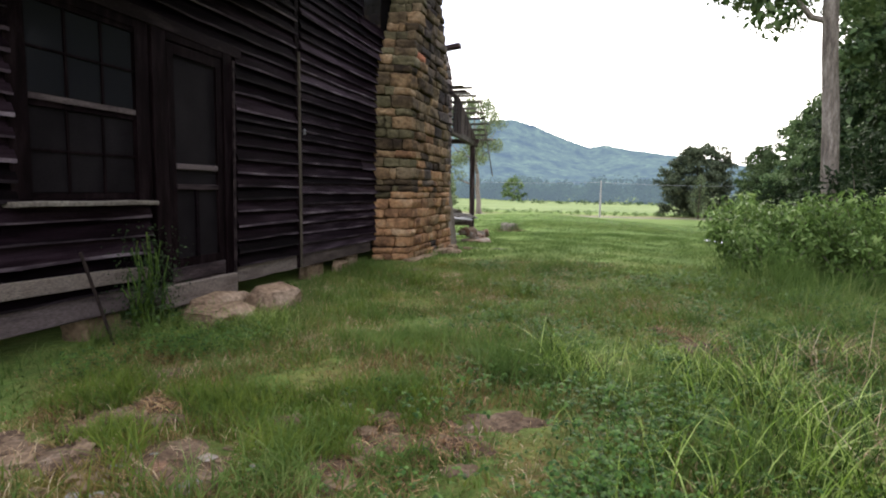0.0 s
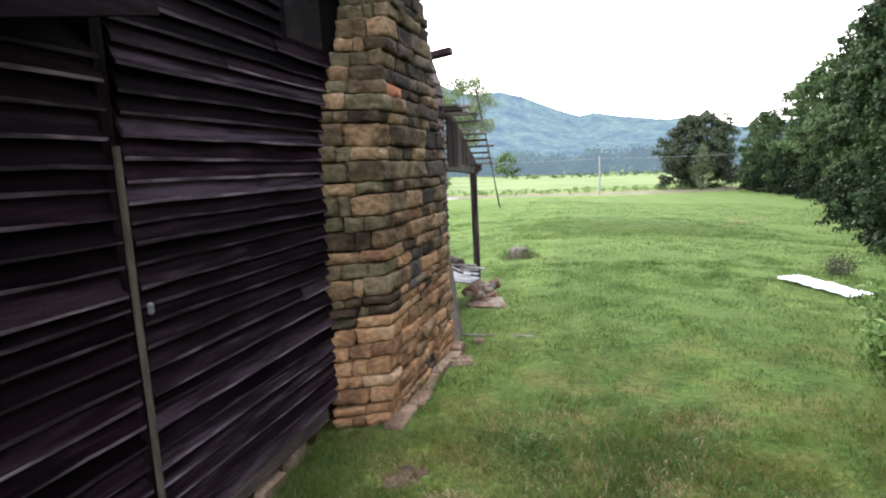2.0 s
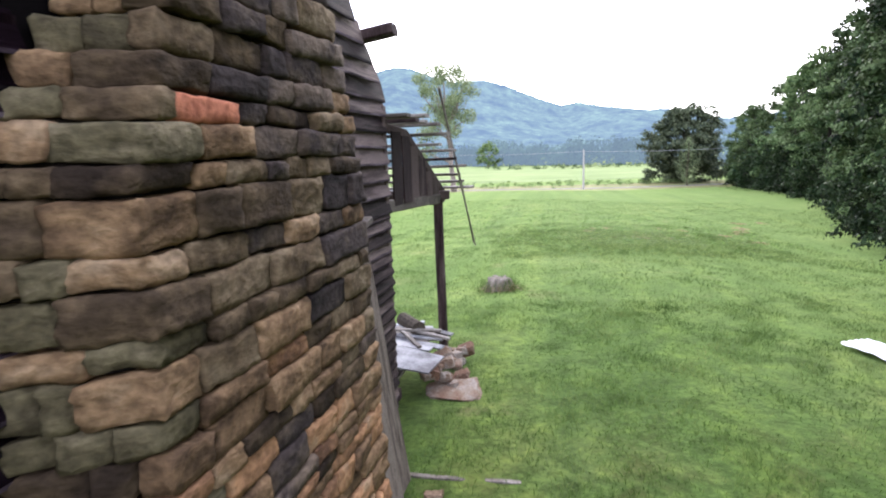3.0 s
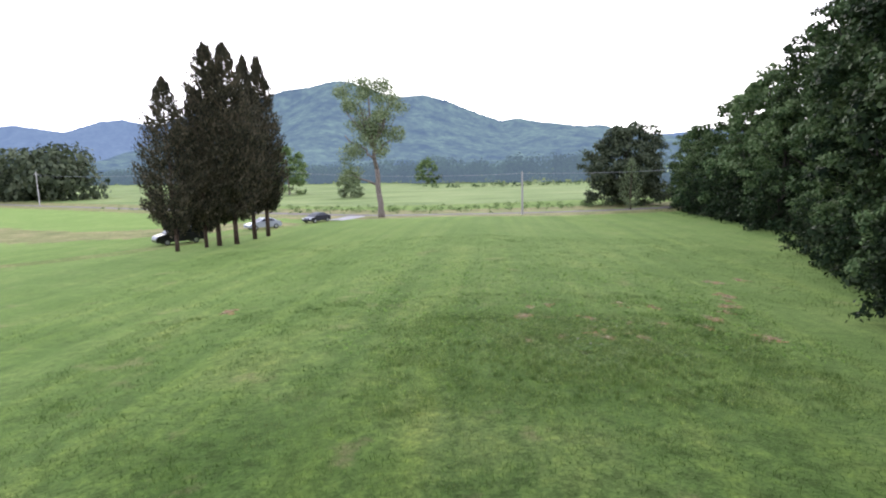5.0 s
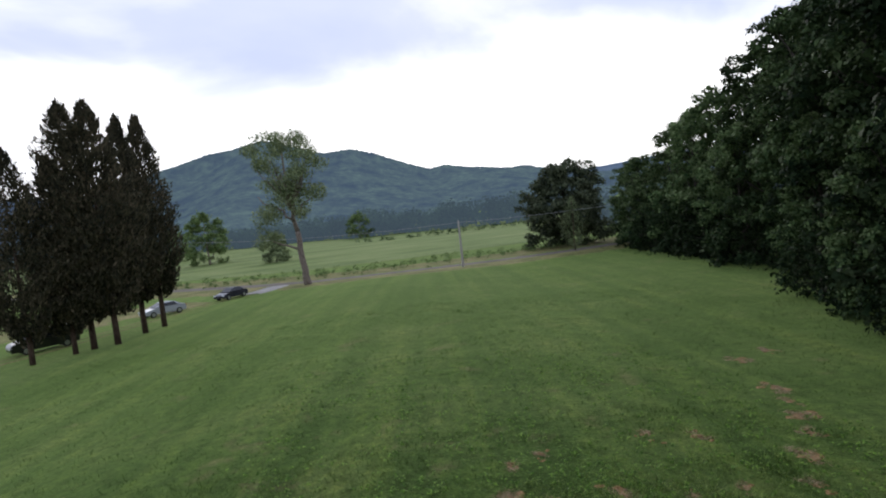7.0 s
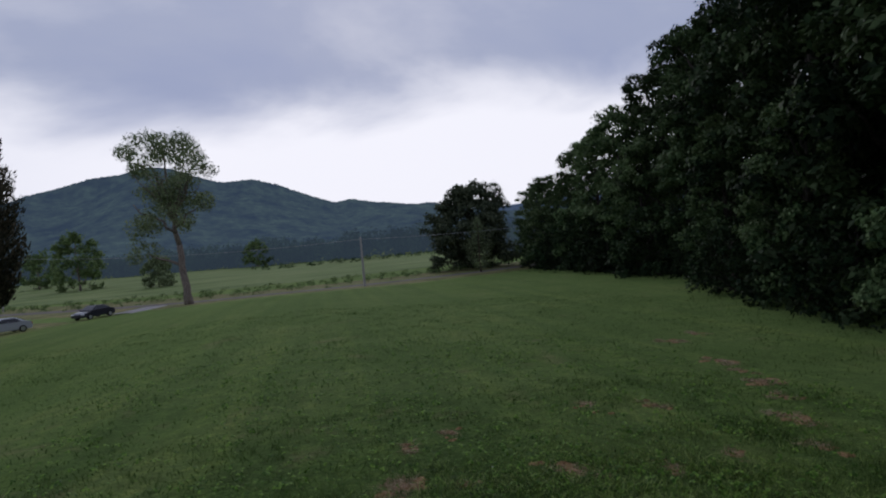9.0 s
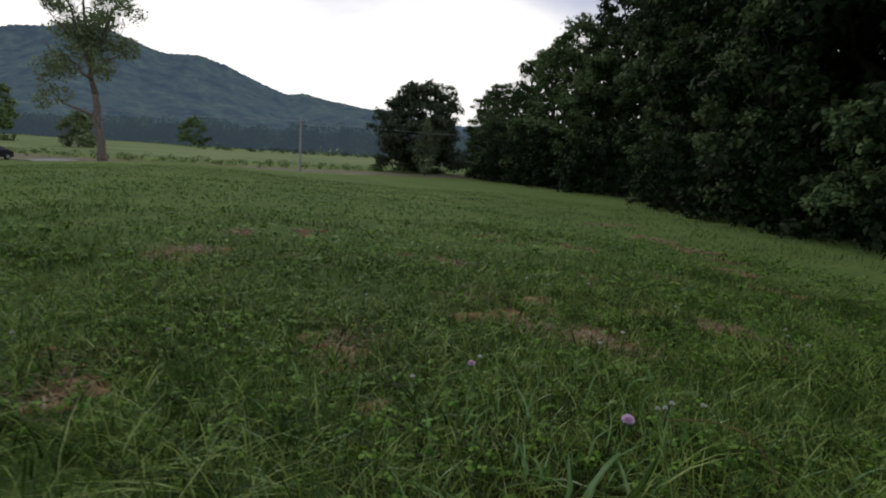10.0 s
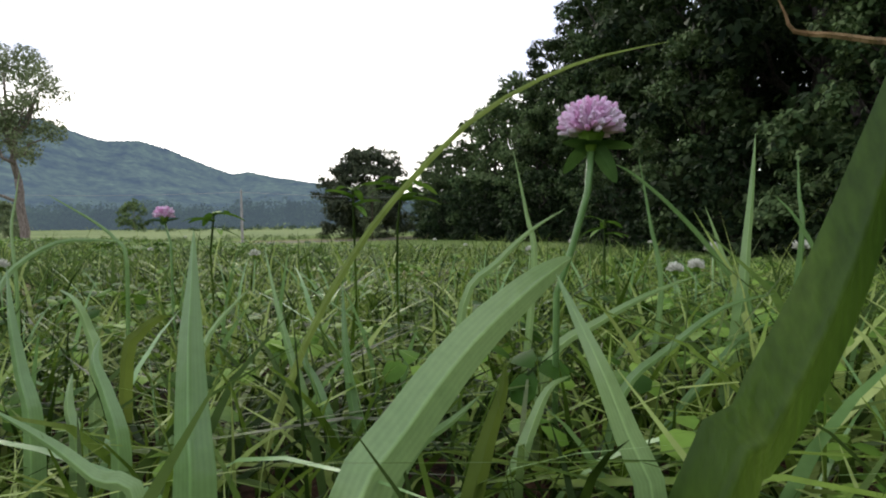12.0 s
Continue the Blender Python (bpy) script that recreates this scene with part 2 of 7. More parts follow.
LEAF_MID = mat("mid_green_leaves", [(0.018, 0.036, 0.015), (0.040, 0.068, 0.025), (0.068, 0.105, 0.040), (0.11, 0.15, 0.066)], 0.25, 0.55, 0, 6,
               rand="island", fine=0.3, trans=0.2, spec=0.04, contrast=0.3, vary=0.35)
# haze before the distant trees is mixed into this leaf colour
LEAF_HAZE = mat("haze_greyed_leaves", [(0.0286, 0.0403, 0.0234), (0.0515, 0.0676, 0.0364), (0.0829, 0.1027, 0.0546), (0.1216, 0.1404, 0.078)], 0.25, 0.6, 0, 6,
                rand="island", fine=0.3, trans=0.25, spec=0.1, contrast=0.3)
LEAF_B = mat("yellow_green_leaves", [(0.0307, 0.0589, 0.0235), (0.0679, 0.1116, 0.0412), (0.1162, 0.1705, 0.0648), (0.1863, 0.2395, 0.1118)], 0.25, 0.55, 0, 6,
             rand="island", fine=0.3, trans=0.2, spec=0.04, contrast=0.3, vary=0.3)
LEAF_LIGHT = mat("light_leaves", [(0.066, 0.112, 0.037), (0.108, 0.170, 0.056), (0.160, 0.228, 0.080), (0.208, 0.272, 0.105)], 0.4, 0.55, 0, 6,
                 rand="island", fine=0.3, trans=0.3, spec=0.12, contrast=0.3)
LEAF_DUSTY = mat("thin_grey_green_leaves", [(0.1076, 0.1469, 0.0685), (0.1763, 0.2251, 0.1076), (0.2741, 0.3228, 0.1664)], 0.4, 0.6, 0, 6,
                 rand="island", fine=0.3, trans=0.25, spec=0.12, contrast=0.3)
CEDAR = mat("cedar_foliage", [(0.027, 0.029, 0.020), (0.052, 0.052, 0.032), (0.088, 0.079, 0.049), (0.145, 0.120, 0.076)], 0.5, 0.7, 0, 6,
            rand="island", fine=0.3, trans=0.1, spec=0.06, contrast=0.28)
BUSH = mat("bush_leaves", [(0.0541, 0.0998, 0.0247), (0.1015, 0.1739, 0.0405), (0.1605, 0.2544, 0.0652), (0.2536, 0.3381, 0.1159)], 1.5, 0.5, 0, 10,
           rand="island", fine=0.25, trans=0.32, spec=0.15, contrast=0.3)
GRASS = mat("grass_blades", [(0.045, 0.080, 0.020), (0.073, 0.126, 0.031), (0.120, 0.186, 0.051), (0.232, 0.272, 0.10)], 0.8, 0.5, 0, 60,
            rand="island", fine=0.15, trans=0.5, spec=0.04, contrast=0.26, rw=0.3)
GRASS_LIME = mat("lush_yellow_green_grass", [(0.05, 0.085, 0.014), (0.10, 0.15, 0.026), (0.17, 0.22, 0.045)], 3, 0.5, 0, 60, rand="island", fine=0.15, trans=0.5, spec=0.1, contrast=0.26, rw=0.4)
GRASS_YELLOW = mat("yellowed_grass", [(0.075, 0.070, 0.020), (0.15, 0.130, 0.036), (0.24, 0.185, 0.062)], 3, 0.6, 0, 60, rand="island", fine=0.2, trans=0.35, spec=0.06, contrast=0.25, rw=0.4)
# lighter copy of the close grass, with sunlight put into its colour
GRASS_PALE = mat("pale_sunlit_grass", [(0.056, 0.098, 0.016), (0.125, 0.190, 0.038), (0.205, 0.280, 0.068), (0.310, 0.370, 0.125)], 4, 0.32, 0, 100, rand="island", fine=0.15, trans=0.35, spec=0.12, contrast=0.22, rw=0.5)
GRASS_NEAR = mat("close_grass_blades", [(0.020, 0.042, 0.006), (0.080, 0.142, 0.018), (0.175, 0.270, 0.042), (0.340, 0.430, 0.125)], 6, 0.4, 0, 200,
                 rand="island", fine=0.12, trans=0.26, spec=0.1, contrast=0.21, rw=0.66)
GRASS_HERO = mat("broad_close_blades", [(0.130, 0.245, 0.078), (0.185, 0.315, 0.112), (0.260, 0.395, 0.150)], 9, 0.28, 0.0003, 260, (1, 1, 1), "object", 0.06, trans=0.24, spec=0.5, contrast=0.2)
SOIL = mat("bare_soil", [(0.0315, 0.02, 0.0138), (0.0674, 0.0435, 0.029), (0.1169, 0.0795, 0.0535), (0.1708, 0.1296, 0.0956)], 5, 0.95, 0.012, 40, fine=0.45, contrast=0.22)
TAN = mat("tan_thatch", [(0.135, 0.078, 0.034), (0.275, 0.168, 0.080), (0.42, 0.295, 0.155)], 14, 0.95, 0.01, 60, fine=0.45, contrast=0.2)
# brown litter, its colour lowered to hold the shade in the grass gaps
LITTER = mat("shaded_brown_litter", [(0.008, 0.005, 0.003), (0.026, 0.014, 0.008), (0.066, 0.036, 0.020)], 40, 0.95, 0.004, 160, fine=0.5, contrast=0.2)
# the close blade's shade is put into this dark green; weed stems share it
GRASS_DARK = mat("shade_dark_blade", [(0.030, 0.066, 0.009), (0.064, 0.122, 0.016), (0.130, 0.200, 0.034)], 22, 0.45, 0.0004, 500, (1, 1, 0.25), fine=0.18, trans=0.45, spec=0.3, contrast=0.14)
WEED = mat("dark_weed_leaves", [(0.020, 0.050, 0.013), (0.045, 0.098, 0.022), (0.088, 0.165, 0.036)], 8, 0.5, 0, 60, rand="island", fine=0.25, trans=0.3, spec=0.06, rw=0.4)
STRAW_LOW = mat("brown_dead_grass", [(0.060, 0.030, 0.016), (0.165, 0.088, 0.042), (0.36, 0.235, 0.125)], 8, 0.8, 0, 60, rand="island", fine=0.2, contrast=0.25, rw=0.6)
STRAW = mat("dry_straw", [(0.1776, 0.1079, 0.0635), (0.3299, 0.2284, 0.1269), (0.5329, 0.4188, 0.2791)], 8, 0.7, 0, 60, rand="island", fine=0.2, contrast=0.25)
CLOVER = mat("clover_leaves", [(0.030, 0.082, 0.009), (0.092, 0.195, 0.024), (0.205, 0.340, 0.056)], 8, 0.5, 0, 60, rand="island", fine=0.2, trans=0.24, spec=0.08, rw=0.4)
PETAL = mat("pink_petals", [(0.80, 0.46, 0.68), (0.88, 0.66, 0.82), (0.94, 0.86, 0.92)], 30, 0.6, 0, 90, rand="island", fine=0.1, trans=0.3, contrast=0.3)
PETAL_WHITE = mat("white_petals", [(0.605, 0.605, 0.506), (0.825, 0.825, 0.748)], 30, 0.6, 0, 90, rand="island", fine=0.1, trans=0.3)
ASPHALT = mat("worn_asphalt", [(0.1211, 0.1063, 0.0949), (0.1918, 0.1709, 0.1503)], 0.5, 0.9, 0.004, 20, fine=0.2)
GRAVEL = mat("pale_gravel", [(0.231, 0.2233, 0.2156), (0.3388, 0.3311, 0.3234)], 0.8, 0.95, 0.01, 25, fine=0.3)
VERGE = mat("dry_verge", [(0.11, 0.125, 0.04), (0.17, 0.17, 0.065), (0.23, 0.2, 0.09)], 0.3, 0.9, 0.03, 4, fine=0.4)
MEADOW = mat("far_meadow", [(0.105, 0.150, 0.046), (0.145, 0.195, 0.066), (0.20, 0.235, 0.09)], 0.05, 0.9, 0.05, 2, (1, 2.5, 1), "", 0.25)
POLE = plain("pale_pole", (0.36, 0.34, 0.32), 0.85)
WIRE_DARK = mat("rusty_iron", [(0.012, 0.009, 0.009), (0.03, 0.02, 0.017)], 20, 0.7, 0.001, 80)
WIRE = plain("wire", (0.30, 0.31, 0.33), 0.6)


def ground_material():
    m = bpy.data.materials.new("mown_grass_ground")
    m.use_nodes = True
    n, l = m.node_tree.nodes, m.node_tree.links
    p = n["Principled BSDF"]
    tc = n.new("ShaderNodeTexCoord")

    def noise_tex(scale, detail=5.0, stretch=(1, 1, 1), rot=0.0):
        mp = n.new("ShaderNodeMapping")
        mp.inputs["Scale"].default_value = stretch
        mp.inputs["Rotation"].default_value = (0, 0, rot)
        l.new(tc.outputs["Object"], mp.inputs[0])
        t = n.new("ShaderNodeTexNoise")
        t.inputs["Scale"].default_value, t.inputs["Detail"].default_value = scale, detail
        t.inputs["Roughness"].default_value = 0.62
        l.new(mp.outputs[0], t.inputs["Vector"])
        return t.outputs["Fac"]

    def ramp(fac, stops):
        r = n.new("ShaderNodeValToRGB")
        els = r.color_ramp.elements
        while len(els) < len(stops):
            els.new(0.5)
        for e, (pos, c) in zip(els, stops):
            e.position, e.color = pos, (*c, 1)
        l.new(fac, r.inputs[0])
        return r.outputs[0]

    def blend(kind, fac, a, b):
        x = n.new("ShaderNodeMix")
        x.data_type, x.blend_type = "RGBA", kind
        if isinstance(fac, float):
            x.inputs[0].default_value = fac
        else:
            l.new(fac, x.inputs[0])
        l.new(a, x.inputs[6])
        l.new(b, x.inputs[7])
        return x.outputs[2]

    base = ramp(noise_tex(0.22, 6), [(0.34, (0.038, 0.069, 0.0165)), (0.5, (0.055, 0.089, 0.024)), (0.68, (0.087, 0.113, 0.037))])
    tufts = ramp(noise_tex(2.6, 8), [(0.36, (0.42, 0.46, 0.42)), (0.5, (0.95, 1.0, 0.95)), (0.64, (1.5, 1.42, 1.2))])
    col = blend("MULTIPLY", 0.75, base, tufts)
    clumps = ramp(noise_tex(11.0, 4), [(0.38, (0.36, 0.4, 0.36)), (0.52, (1.0, 1.0, 1.0)), (0.66, (1.55, 1.5, 1.35))])
    col = blend("MULTIPLY", 0.55, col, clumps)
    fine = ramp(noise_tex(34, 4), [(0.34, (0.3, 0.32, 0.3)), (0.66, (1.65, 1.62, 1.5))])
    col = blend("MULTIPLY", 0.36, col, fine)
    # mowing tracks run straight down the field
    track = n.new("ShaderNodeSeparateXYZ")
    l.new(tc.outputs["Object"], track.inputs[0])
    skew = n.new("ShaderNodeMath")
    skew.operation = "MULTIPLY_ADD"
    l.new(track.outputs[1], skew.inputs[0])
    skew.inputs[1].default_value = -0.12
    l.new(track.outputs[0], skew.inputs[2])
    slow = n.new("ShaderNodeMath")
    slow.operation = "MULTIPLY"
    l.new(track.outputs[1], slow.inputs[0])
    slow.inputs[1].default_value = 0.02
    lane = n.new("ShaderNodeCombineXYZ")
    l.new(skew.outputs[0], lane.inputs[0])
    l.new(slow.outputs[0], lane.inputs[1])
    mown = n.new("ShaderNodeTexNoise")
    mown.inputs["Scale"].default_value, mown.inputs["Detail"].default_value = 0.85, 4.0
    l.new(lane.outputs[0], mown.inputs["Vector"])
    rows = ramp(mown.outputs["Fac"], [(0.36, (0.62, 0.72, 0.66)), (0.5, (1.0, 1.0, 1.0)), (0.64, (1.42, 1.28, 1.15))])
    col = blend("MULTIPLY", 0.8, col, rows)
    dry = ramp(noise_tex(0.55, 7), [(0.60, (0, 0, 0)), (0.70, (1, 1, 1))])
    thatch = ramp(noise_tex(18, 5), [(0.35, (0.06, 0.042, 0.025)), (0.65, (0.22, 0.165, 0.095))])
    sep = n.new("ShaderNodeSeparateColor")
    l.new(dry, sep.inputs[0])
    half = n.new("ShaderNodeMath")
    half.operation = "MULTIPLY"
    l.new(sep.outputs[0], half.inputs[0])
    half.inputs[1].default_value = 0.55
    col = blend("MIX", half.outputs[0], col, thatch)
    # worn, browner turf round the house
    pos = n.new("ShaderNodeSeparateXYZ")
    l.new(tc.outputs["Object"], pos.inputs[0])
    yard = n.new("ShaderNodeMapRange")
    yard.interpolation_type = "SMOOTHSTEP"
    for k, value in enumerate((7.0, 15.0, 0.85, 0.0)):
        yard.inputs[k + 1].default_value = value
    l.new(pos.outputs[1], yard.inputs[0])
    worn = n.new("ShaderNodeSeparateColor")
    l.new(ramp(noise_tex(1.1, 8), [(0.45, (0, 0, 0)), (0.62, (1, 1, 1))]), worn.inputs[0])
    both = n.new("ShaderNodeMath")
    both.operation = "MULTIPLY"
    l.new(yard.outputs[0], both.inputs[0])
    l.new(worn.outputs[0], both.inputs[1])
    brown = ramp(noise_tex(14, 6), [(0.35, (0.042, 0.032, 0.014)), (0.5, (0.12, 0.087, 0.033)), (0.66, (0.21, 0.15, 0.065))])
    col = blend("MIX", both.outputs[0], col, brown)
    l.new(col, p.inputs["Base Color"])
    p.inputs["Roughness"].default_value = 0.9
    p.inputs["Specular IOR Level"].default_value = 0.03
    p.inputs["Sheen Weight"].default_value, p.inputs["Sheen Roughness"].default_value = 0.40, 0.38
    p.inputs["Sheen Tint"].default_value = (0.55, 0.77, 0.24, 1)
    b = n.new("ShaderNodeBump")
    b.inputs["Strength"].default_value, b.inputs["Distance"].default_value = 0.6, 0.03
    l.new(noise_tex(9, 6), b.inputs["Height"])
    l.new(b.outputs[0], p.inputs["Normal"])
    return m


def vein(m):
    """Fine pale veins along a blade, from the place across its width."""
    n, l = m.node_tree.nodes, m.node_tree.links
    p = n["Principled BSDF"]
    at = n.new("ShaderNodeAttribute")
    at.attribute_name = "across"
    wave = n.new("ShaderNodeMath")
    wave.operation = "MULTIPLY"
    l.new(at.outputs["Fac"], wave.inputs[0])
    wave.inputs[1].default_value = 26.0
    sn = n.new("ShaderNodeMath")
    sn.operation = "SINE"
    l.new(wave.outputs[0], sn.inputs[0])
    ab = n.new("ShaderNodeMath")
    ab.operation = "ABSOLUTE"
    l.new(at.outputs["Fac"], ab.inputs[0])
    rib = n.new("ShaderNodeMapRange")
    for k, value in enumerate((0.03, 0.12, 1.35, 1.0)):
        rib.inputs[k + 1].default_value = value
    l.new(ab.outputs[0], rib.inputs[0])
    tone = n.new("ShaderNodeMath")
    tone.operation = "MULTIPLY_ADD"
    l.new(sn.outputs[0], tone.inputs[0])
    tone.inputs[1].default_value = 0.05
    l.new(rib.outputs[0], tone.inputs[2])
    old = p.inputs["Base Color"].links[0].from_socket
    mul = n.new("ShaderNodeVectorMath")
    mul.operation = "SCALE"
    l.new(old, mul.inputs[0])
    l.new(tone.outputs[0], mul.inputs["Scale"])
    l.new(mul.outputs[0], p.inputs["Base Color"])
    for x in n:
        if x.bl_idname == "ShaderNodeBsdfTranslucent":
            l.new(mul.outputs[0], x.inputs[0])


vein(GRASS_HERO)
GROUND = ground_material()


def hill_material(name, c1, c2, haze_glow, strength):
    """Forested slopes kilometres off; their haze is painted on as a pale blue glow."""
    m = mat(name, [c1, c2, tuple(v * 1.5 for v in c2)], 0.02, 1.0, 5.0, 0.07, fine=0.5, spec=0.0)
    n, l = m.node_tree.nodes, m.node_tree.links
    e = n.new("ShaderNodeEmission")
    e.inputs[0].default_value, e.inputs[1].default_value = (*haze_glow, 1), strength
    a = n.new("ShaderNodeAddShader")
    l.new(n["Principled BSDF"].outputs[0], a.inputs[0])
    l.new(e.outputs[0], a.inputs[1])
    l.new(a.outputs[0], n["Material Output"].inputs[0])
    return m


# ---- mesh helpers ----
def np_mesh(name, verts, faces, material, smooth=False):
    """verts (n, 3); faces: a list of index arrays (k, 3) or (k, 4)."""
    me = bpy.data.meshes.new(name)
    verts = np.asarray(verts, dtype=np.float32)
    loops = np.concatenate([f.reshape(-1) for f in faces]).astype(np.int32)
    sizes = np.concatenate([np.full(len(f), f.shape[1]) for f in faces])
    starts = np.concatenate([[0], np.cumsum(sizes)[:-1]]).astype(np.int32)
    me.vertices.add(len(verts))
    me.vertices.foreach_set("co", verts.reshape(-1))
    me.loops.add(len(loops))
    me.loops.foreach_set("vertex_index", loops)
    me.polygons.add(len(sizes))
    me.polygons.foreach_set("loop_start", starts)
    me.update(calc_edges=True)
    me.materials.append(material)
    if smooth:
        me.polygons.foreach_set("use_smooth", np.ones(len(sizes), dtype=bool))
    return me


def part(name, bm, material, parent=None, label="", smooth=False):
    """Links a bmesh as one mesh object under a thing or a part."""
    me = bpy.data.meshes.new(name)
    bm.to_mesh(me)
    bm.free()
    me.materials.append(material)
    if smooth:
        for f in me.polygons:
            f.use_smooth = True
    ob = new(name, me)
    if parent:
        ob.parent = parent
    if label:
        ob["label"] = label
    return ob


def thing(name, m, label, category, group="", kind=""):
    ob = new(name)
    ob.matrix_world = m
    return tagged(ob, label, category, group, kind)


def box(x0, x1, y0, y1, z0, z1, bevel=0.0, jitter=0.0, rng=None, segs=1):
    bm = bmesh.new()
    bmesh.ops.create_cube(bm, size=1)
    for v in bm.verts:
        v.co = Vector((x0 + (v.co.x + 0.5) * (x1 - x0), y0 + (v.co.y + 0.5) * (y1 - y0), z0 + (v.co.z + 0.5) * (z1 - z0)))
    if bevel:
        bmesh.ops.bevel(bm, geom=list(bm.edges), offset=bevel, segments=segs, affect="EDGES")
    if jitter:
        for v in bm.verts:
            v.co += Vector([rng.uniform(-jitter, jitter) for _ in range(3)])
    return bm


def stick(a, b, w, h, rng=None, wob=0.0, segs=5, bevel=0.15):
    """A sawn length of wood from a to b, slightly bowed. w: across (out of the wall if upright), h: in height (along the wall if upright)."""
    a, b = Vector(a), Vector(b)
    d = (b - a)
    up = Vector((0, 1, 0)) if abs(d.normalized().z) > 0.8 else Vector((0, 0, 1))
    side = up.cross(d).normalized() * (1 if abs(d.normalized().z) > 0.8 else -1)
    q = Matrix((side, d.normalized(), side.cross(d).normalized())).transposed()
    bm = bmesh.new()
    rings = []
    for i in range(segs + 1):
        k = i / segs
        off = Vector((0, 0, 0))
        if rng and wob:
            off = Vector((rng.uniform(-wob, wob), 0, rng.uniform(-wob, wob)))
        ring = []
        c = bevel * min(w, h)
        for sx, sz in ((-w / 2 + c, -h / 2), (w / 2 - c, -h / 2), (w / 2, -h / 2 + c), (w / 2, h / 2 - c), (w / 2 - c, h / 2), (-w / 2 + c, h / 2),
                       (-w / 2, h / 2 - c), (-w / 2, -h / 2 + c)):
            ring.append(bm.verts.new(a + d * k + q @ (Vector((sx, 0, sz)) + off)))
        rings.append(ring)
    for r0, r1 in zip(rings, rings[1:]):
        for i in range(8):
            bm.faces.new((r0[i], r0[(i + 1) % 8], r1[(i + 1) % 8], r1[i]))
    bm.faces.new(rings[0][::-1])
    bm.faces.new(rings[-1])
    bmesh.ops.recalc_face_normals(bm, faces=bm.faces)
    return bm


def tube(points, radii, sides=7):
    bm = bmesh.new()
    rings = []
    pts = [Vector(p) for p in points]
    for i, p in enumerate(pts):
        d = (pts[min(i + 1, len(pts) - 1)] - pts[max(i - 1, 0)]).normalized()
        ref = Vector((1, 0, 0)) if abs(d.x) < 0.75 else Vector((0, 1, 0))
        u = (ref - d * ref.dot(d)).normalized()
        w = d.cross(u)
        rings.append([bm.verts.new(p + (u * math.cos(6.2832 * j / sides) + w * math.sin(6.2832 * j / sides)) * radii[i]) for j in range(sides)])
    for r0, r1 in zip(rings, rings[1:]):
        for j in range(sides):
            bm.faces.new((r0[j], r0[(j + 1) % sides], r1[(j + 1) % sides], r1[j]))
    bm.faces.new(rings[0][::-1])
    bm.faces.new(rings[-1])
    return bm


def join(bms):
    out = bmesh.new()
    for b in bms:
        me = bpy.data.meshes.new("tmp")
        b.to_mesh(me)
        b.free()
        out.from_mesh(me)
        bpy.data.meshes.remove(me)
    return out


# ---- ground ----
def step(a, b, v):
    u = np.clip((np.asarray(v, dtype=float) - a) / (b - a), 0, 1)
    return u * u * (3 - 2 * u)


def ground_z(x, y):
    """The lie of the land: a gentle crown that falls away from the house to the road."""
    x, y = np.asarray(x, dtype=float), np.asarray(y, dtype=float)
    side = 1 - np.exp(-((x - 4) / 10) ** 2)
    side = side + (1 - side) * step(70, 110, y)
    z = -0.0235 * np.clip(y - 10, 0, 90) - 0.9 * side * step(8, 28, y)
    near = np.exp(-((x - 3) / 60) ** 2 - ((y - 30) / 70) ** 2)
    z = z + near * (0.035 * np.sin(0.9 * x + 0.4 * y) * np.sin(0.7 * y - 0.3 * x) + 0.015 * np.sin(2.3 * x + 1.1) * np.sin(2.0 * y))
    return z


def gz(x, y):
    return float(ground_z(x, y))


def spread(lo, hi, centre, n):
    u = np.linspace(-1, 1, n)
    t = np.sinh(u * 6.0) / np.sinh(6.0)
    return centre + np.where(t < 0, t * (centre - lo), t * (hi - centre))


def build_ground():
    xs, ys = spread(-3500, 3500, 3, 300), spread(-3000, 4200, 22, 320)
    gx, gy = np.meshgrid(xs, ys)
    v = np.stack([gx, gy, ground_z(gx, gy)], -1).reshape(-1, 3)
    nx, ny = len(xs), len(ys)
    i = (np.arange(ny - 1)[:, None] * nx + np.arange(nx - 1)[None]).reshape(-1)
    f = np.stack([i, i + 1, i + nx + 1, i + nx], 1)
    ob = new("ground", np_mesh("ground", v, [f], GROUND, True))
    tagged(ob, "green mown grass field with dry brown patches", "ground", kind="structure")


build_ground()


def ribbon(name, line, width, material, label, lift, cat, sub=40):
    """A strip of road or verge laid over the ground along a smooth line."""
    pts = [Vector((x, y)) for x, y in line]
    path = []
    for i in range(len(pts) - 1):
        p0, p1, p2, p3 = pts[max(i - 1, 0)], pts[i], pts[i + 1], pts[min(i + 2, len(pts) - 1)]
        for k in range(sub):
            t = k / sub
            path.append(0.5 * ((2 * p1) + (p2 - p0) * t + (2 * p0 - 5 * p1 + 4 * p2 - p3) * t * t + (3 * p1 - p0 - 3 * p2 + p3) * t ** 3))
    path.append(pts[-1])
    v, cols = [], 5
    for i, p in enumerate(path):
        d = (path[min(i + 1, len(path) - 1)] - path[max(i - 1, 0)]).normalized()
        nrm = Vector((d.y, -d.x))
        for j in range(cols):
            wob = 1 + 0.08 * math.sin(i * 1.7 + j)
            q = p + nrm * width * (j / (cols - 1) - 0.5) * wob
            v.append((q.x, q.y, gz(q.x, q.y) + lift * (1 if 0 < j < cols - 1 else -0.3)))
    i = (np.arange(len(path) - 1)[:, None] * cols + np.arange(cols - 1)[None]).reshape(-1)
    f = np.stack([i, i + cols, i + cols + 1, i + 1], 1)
    ob = new(name, np_mesh(name, np.array(v), [f], material, True))
    return tagged(ob, label, cat, kind="structure")


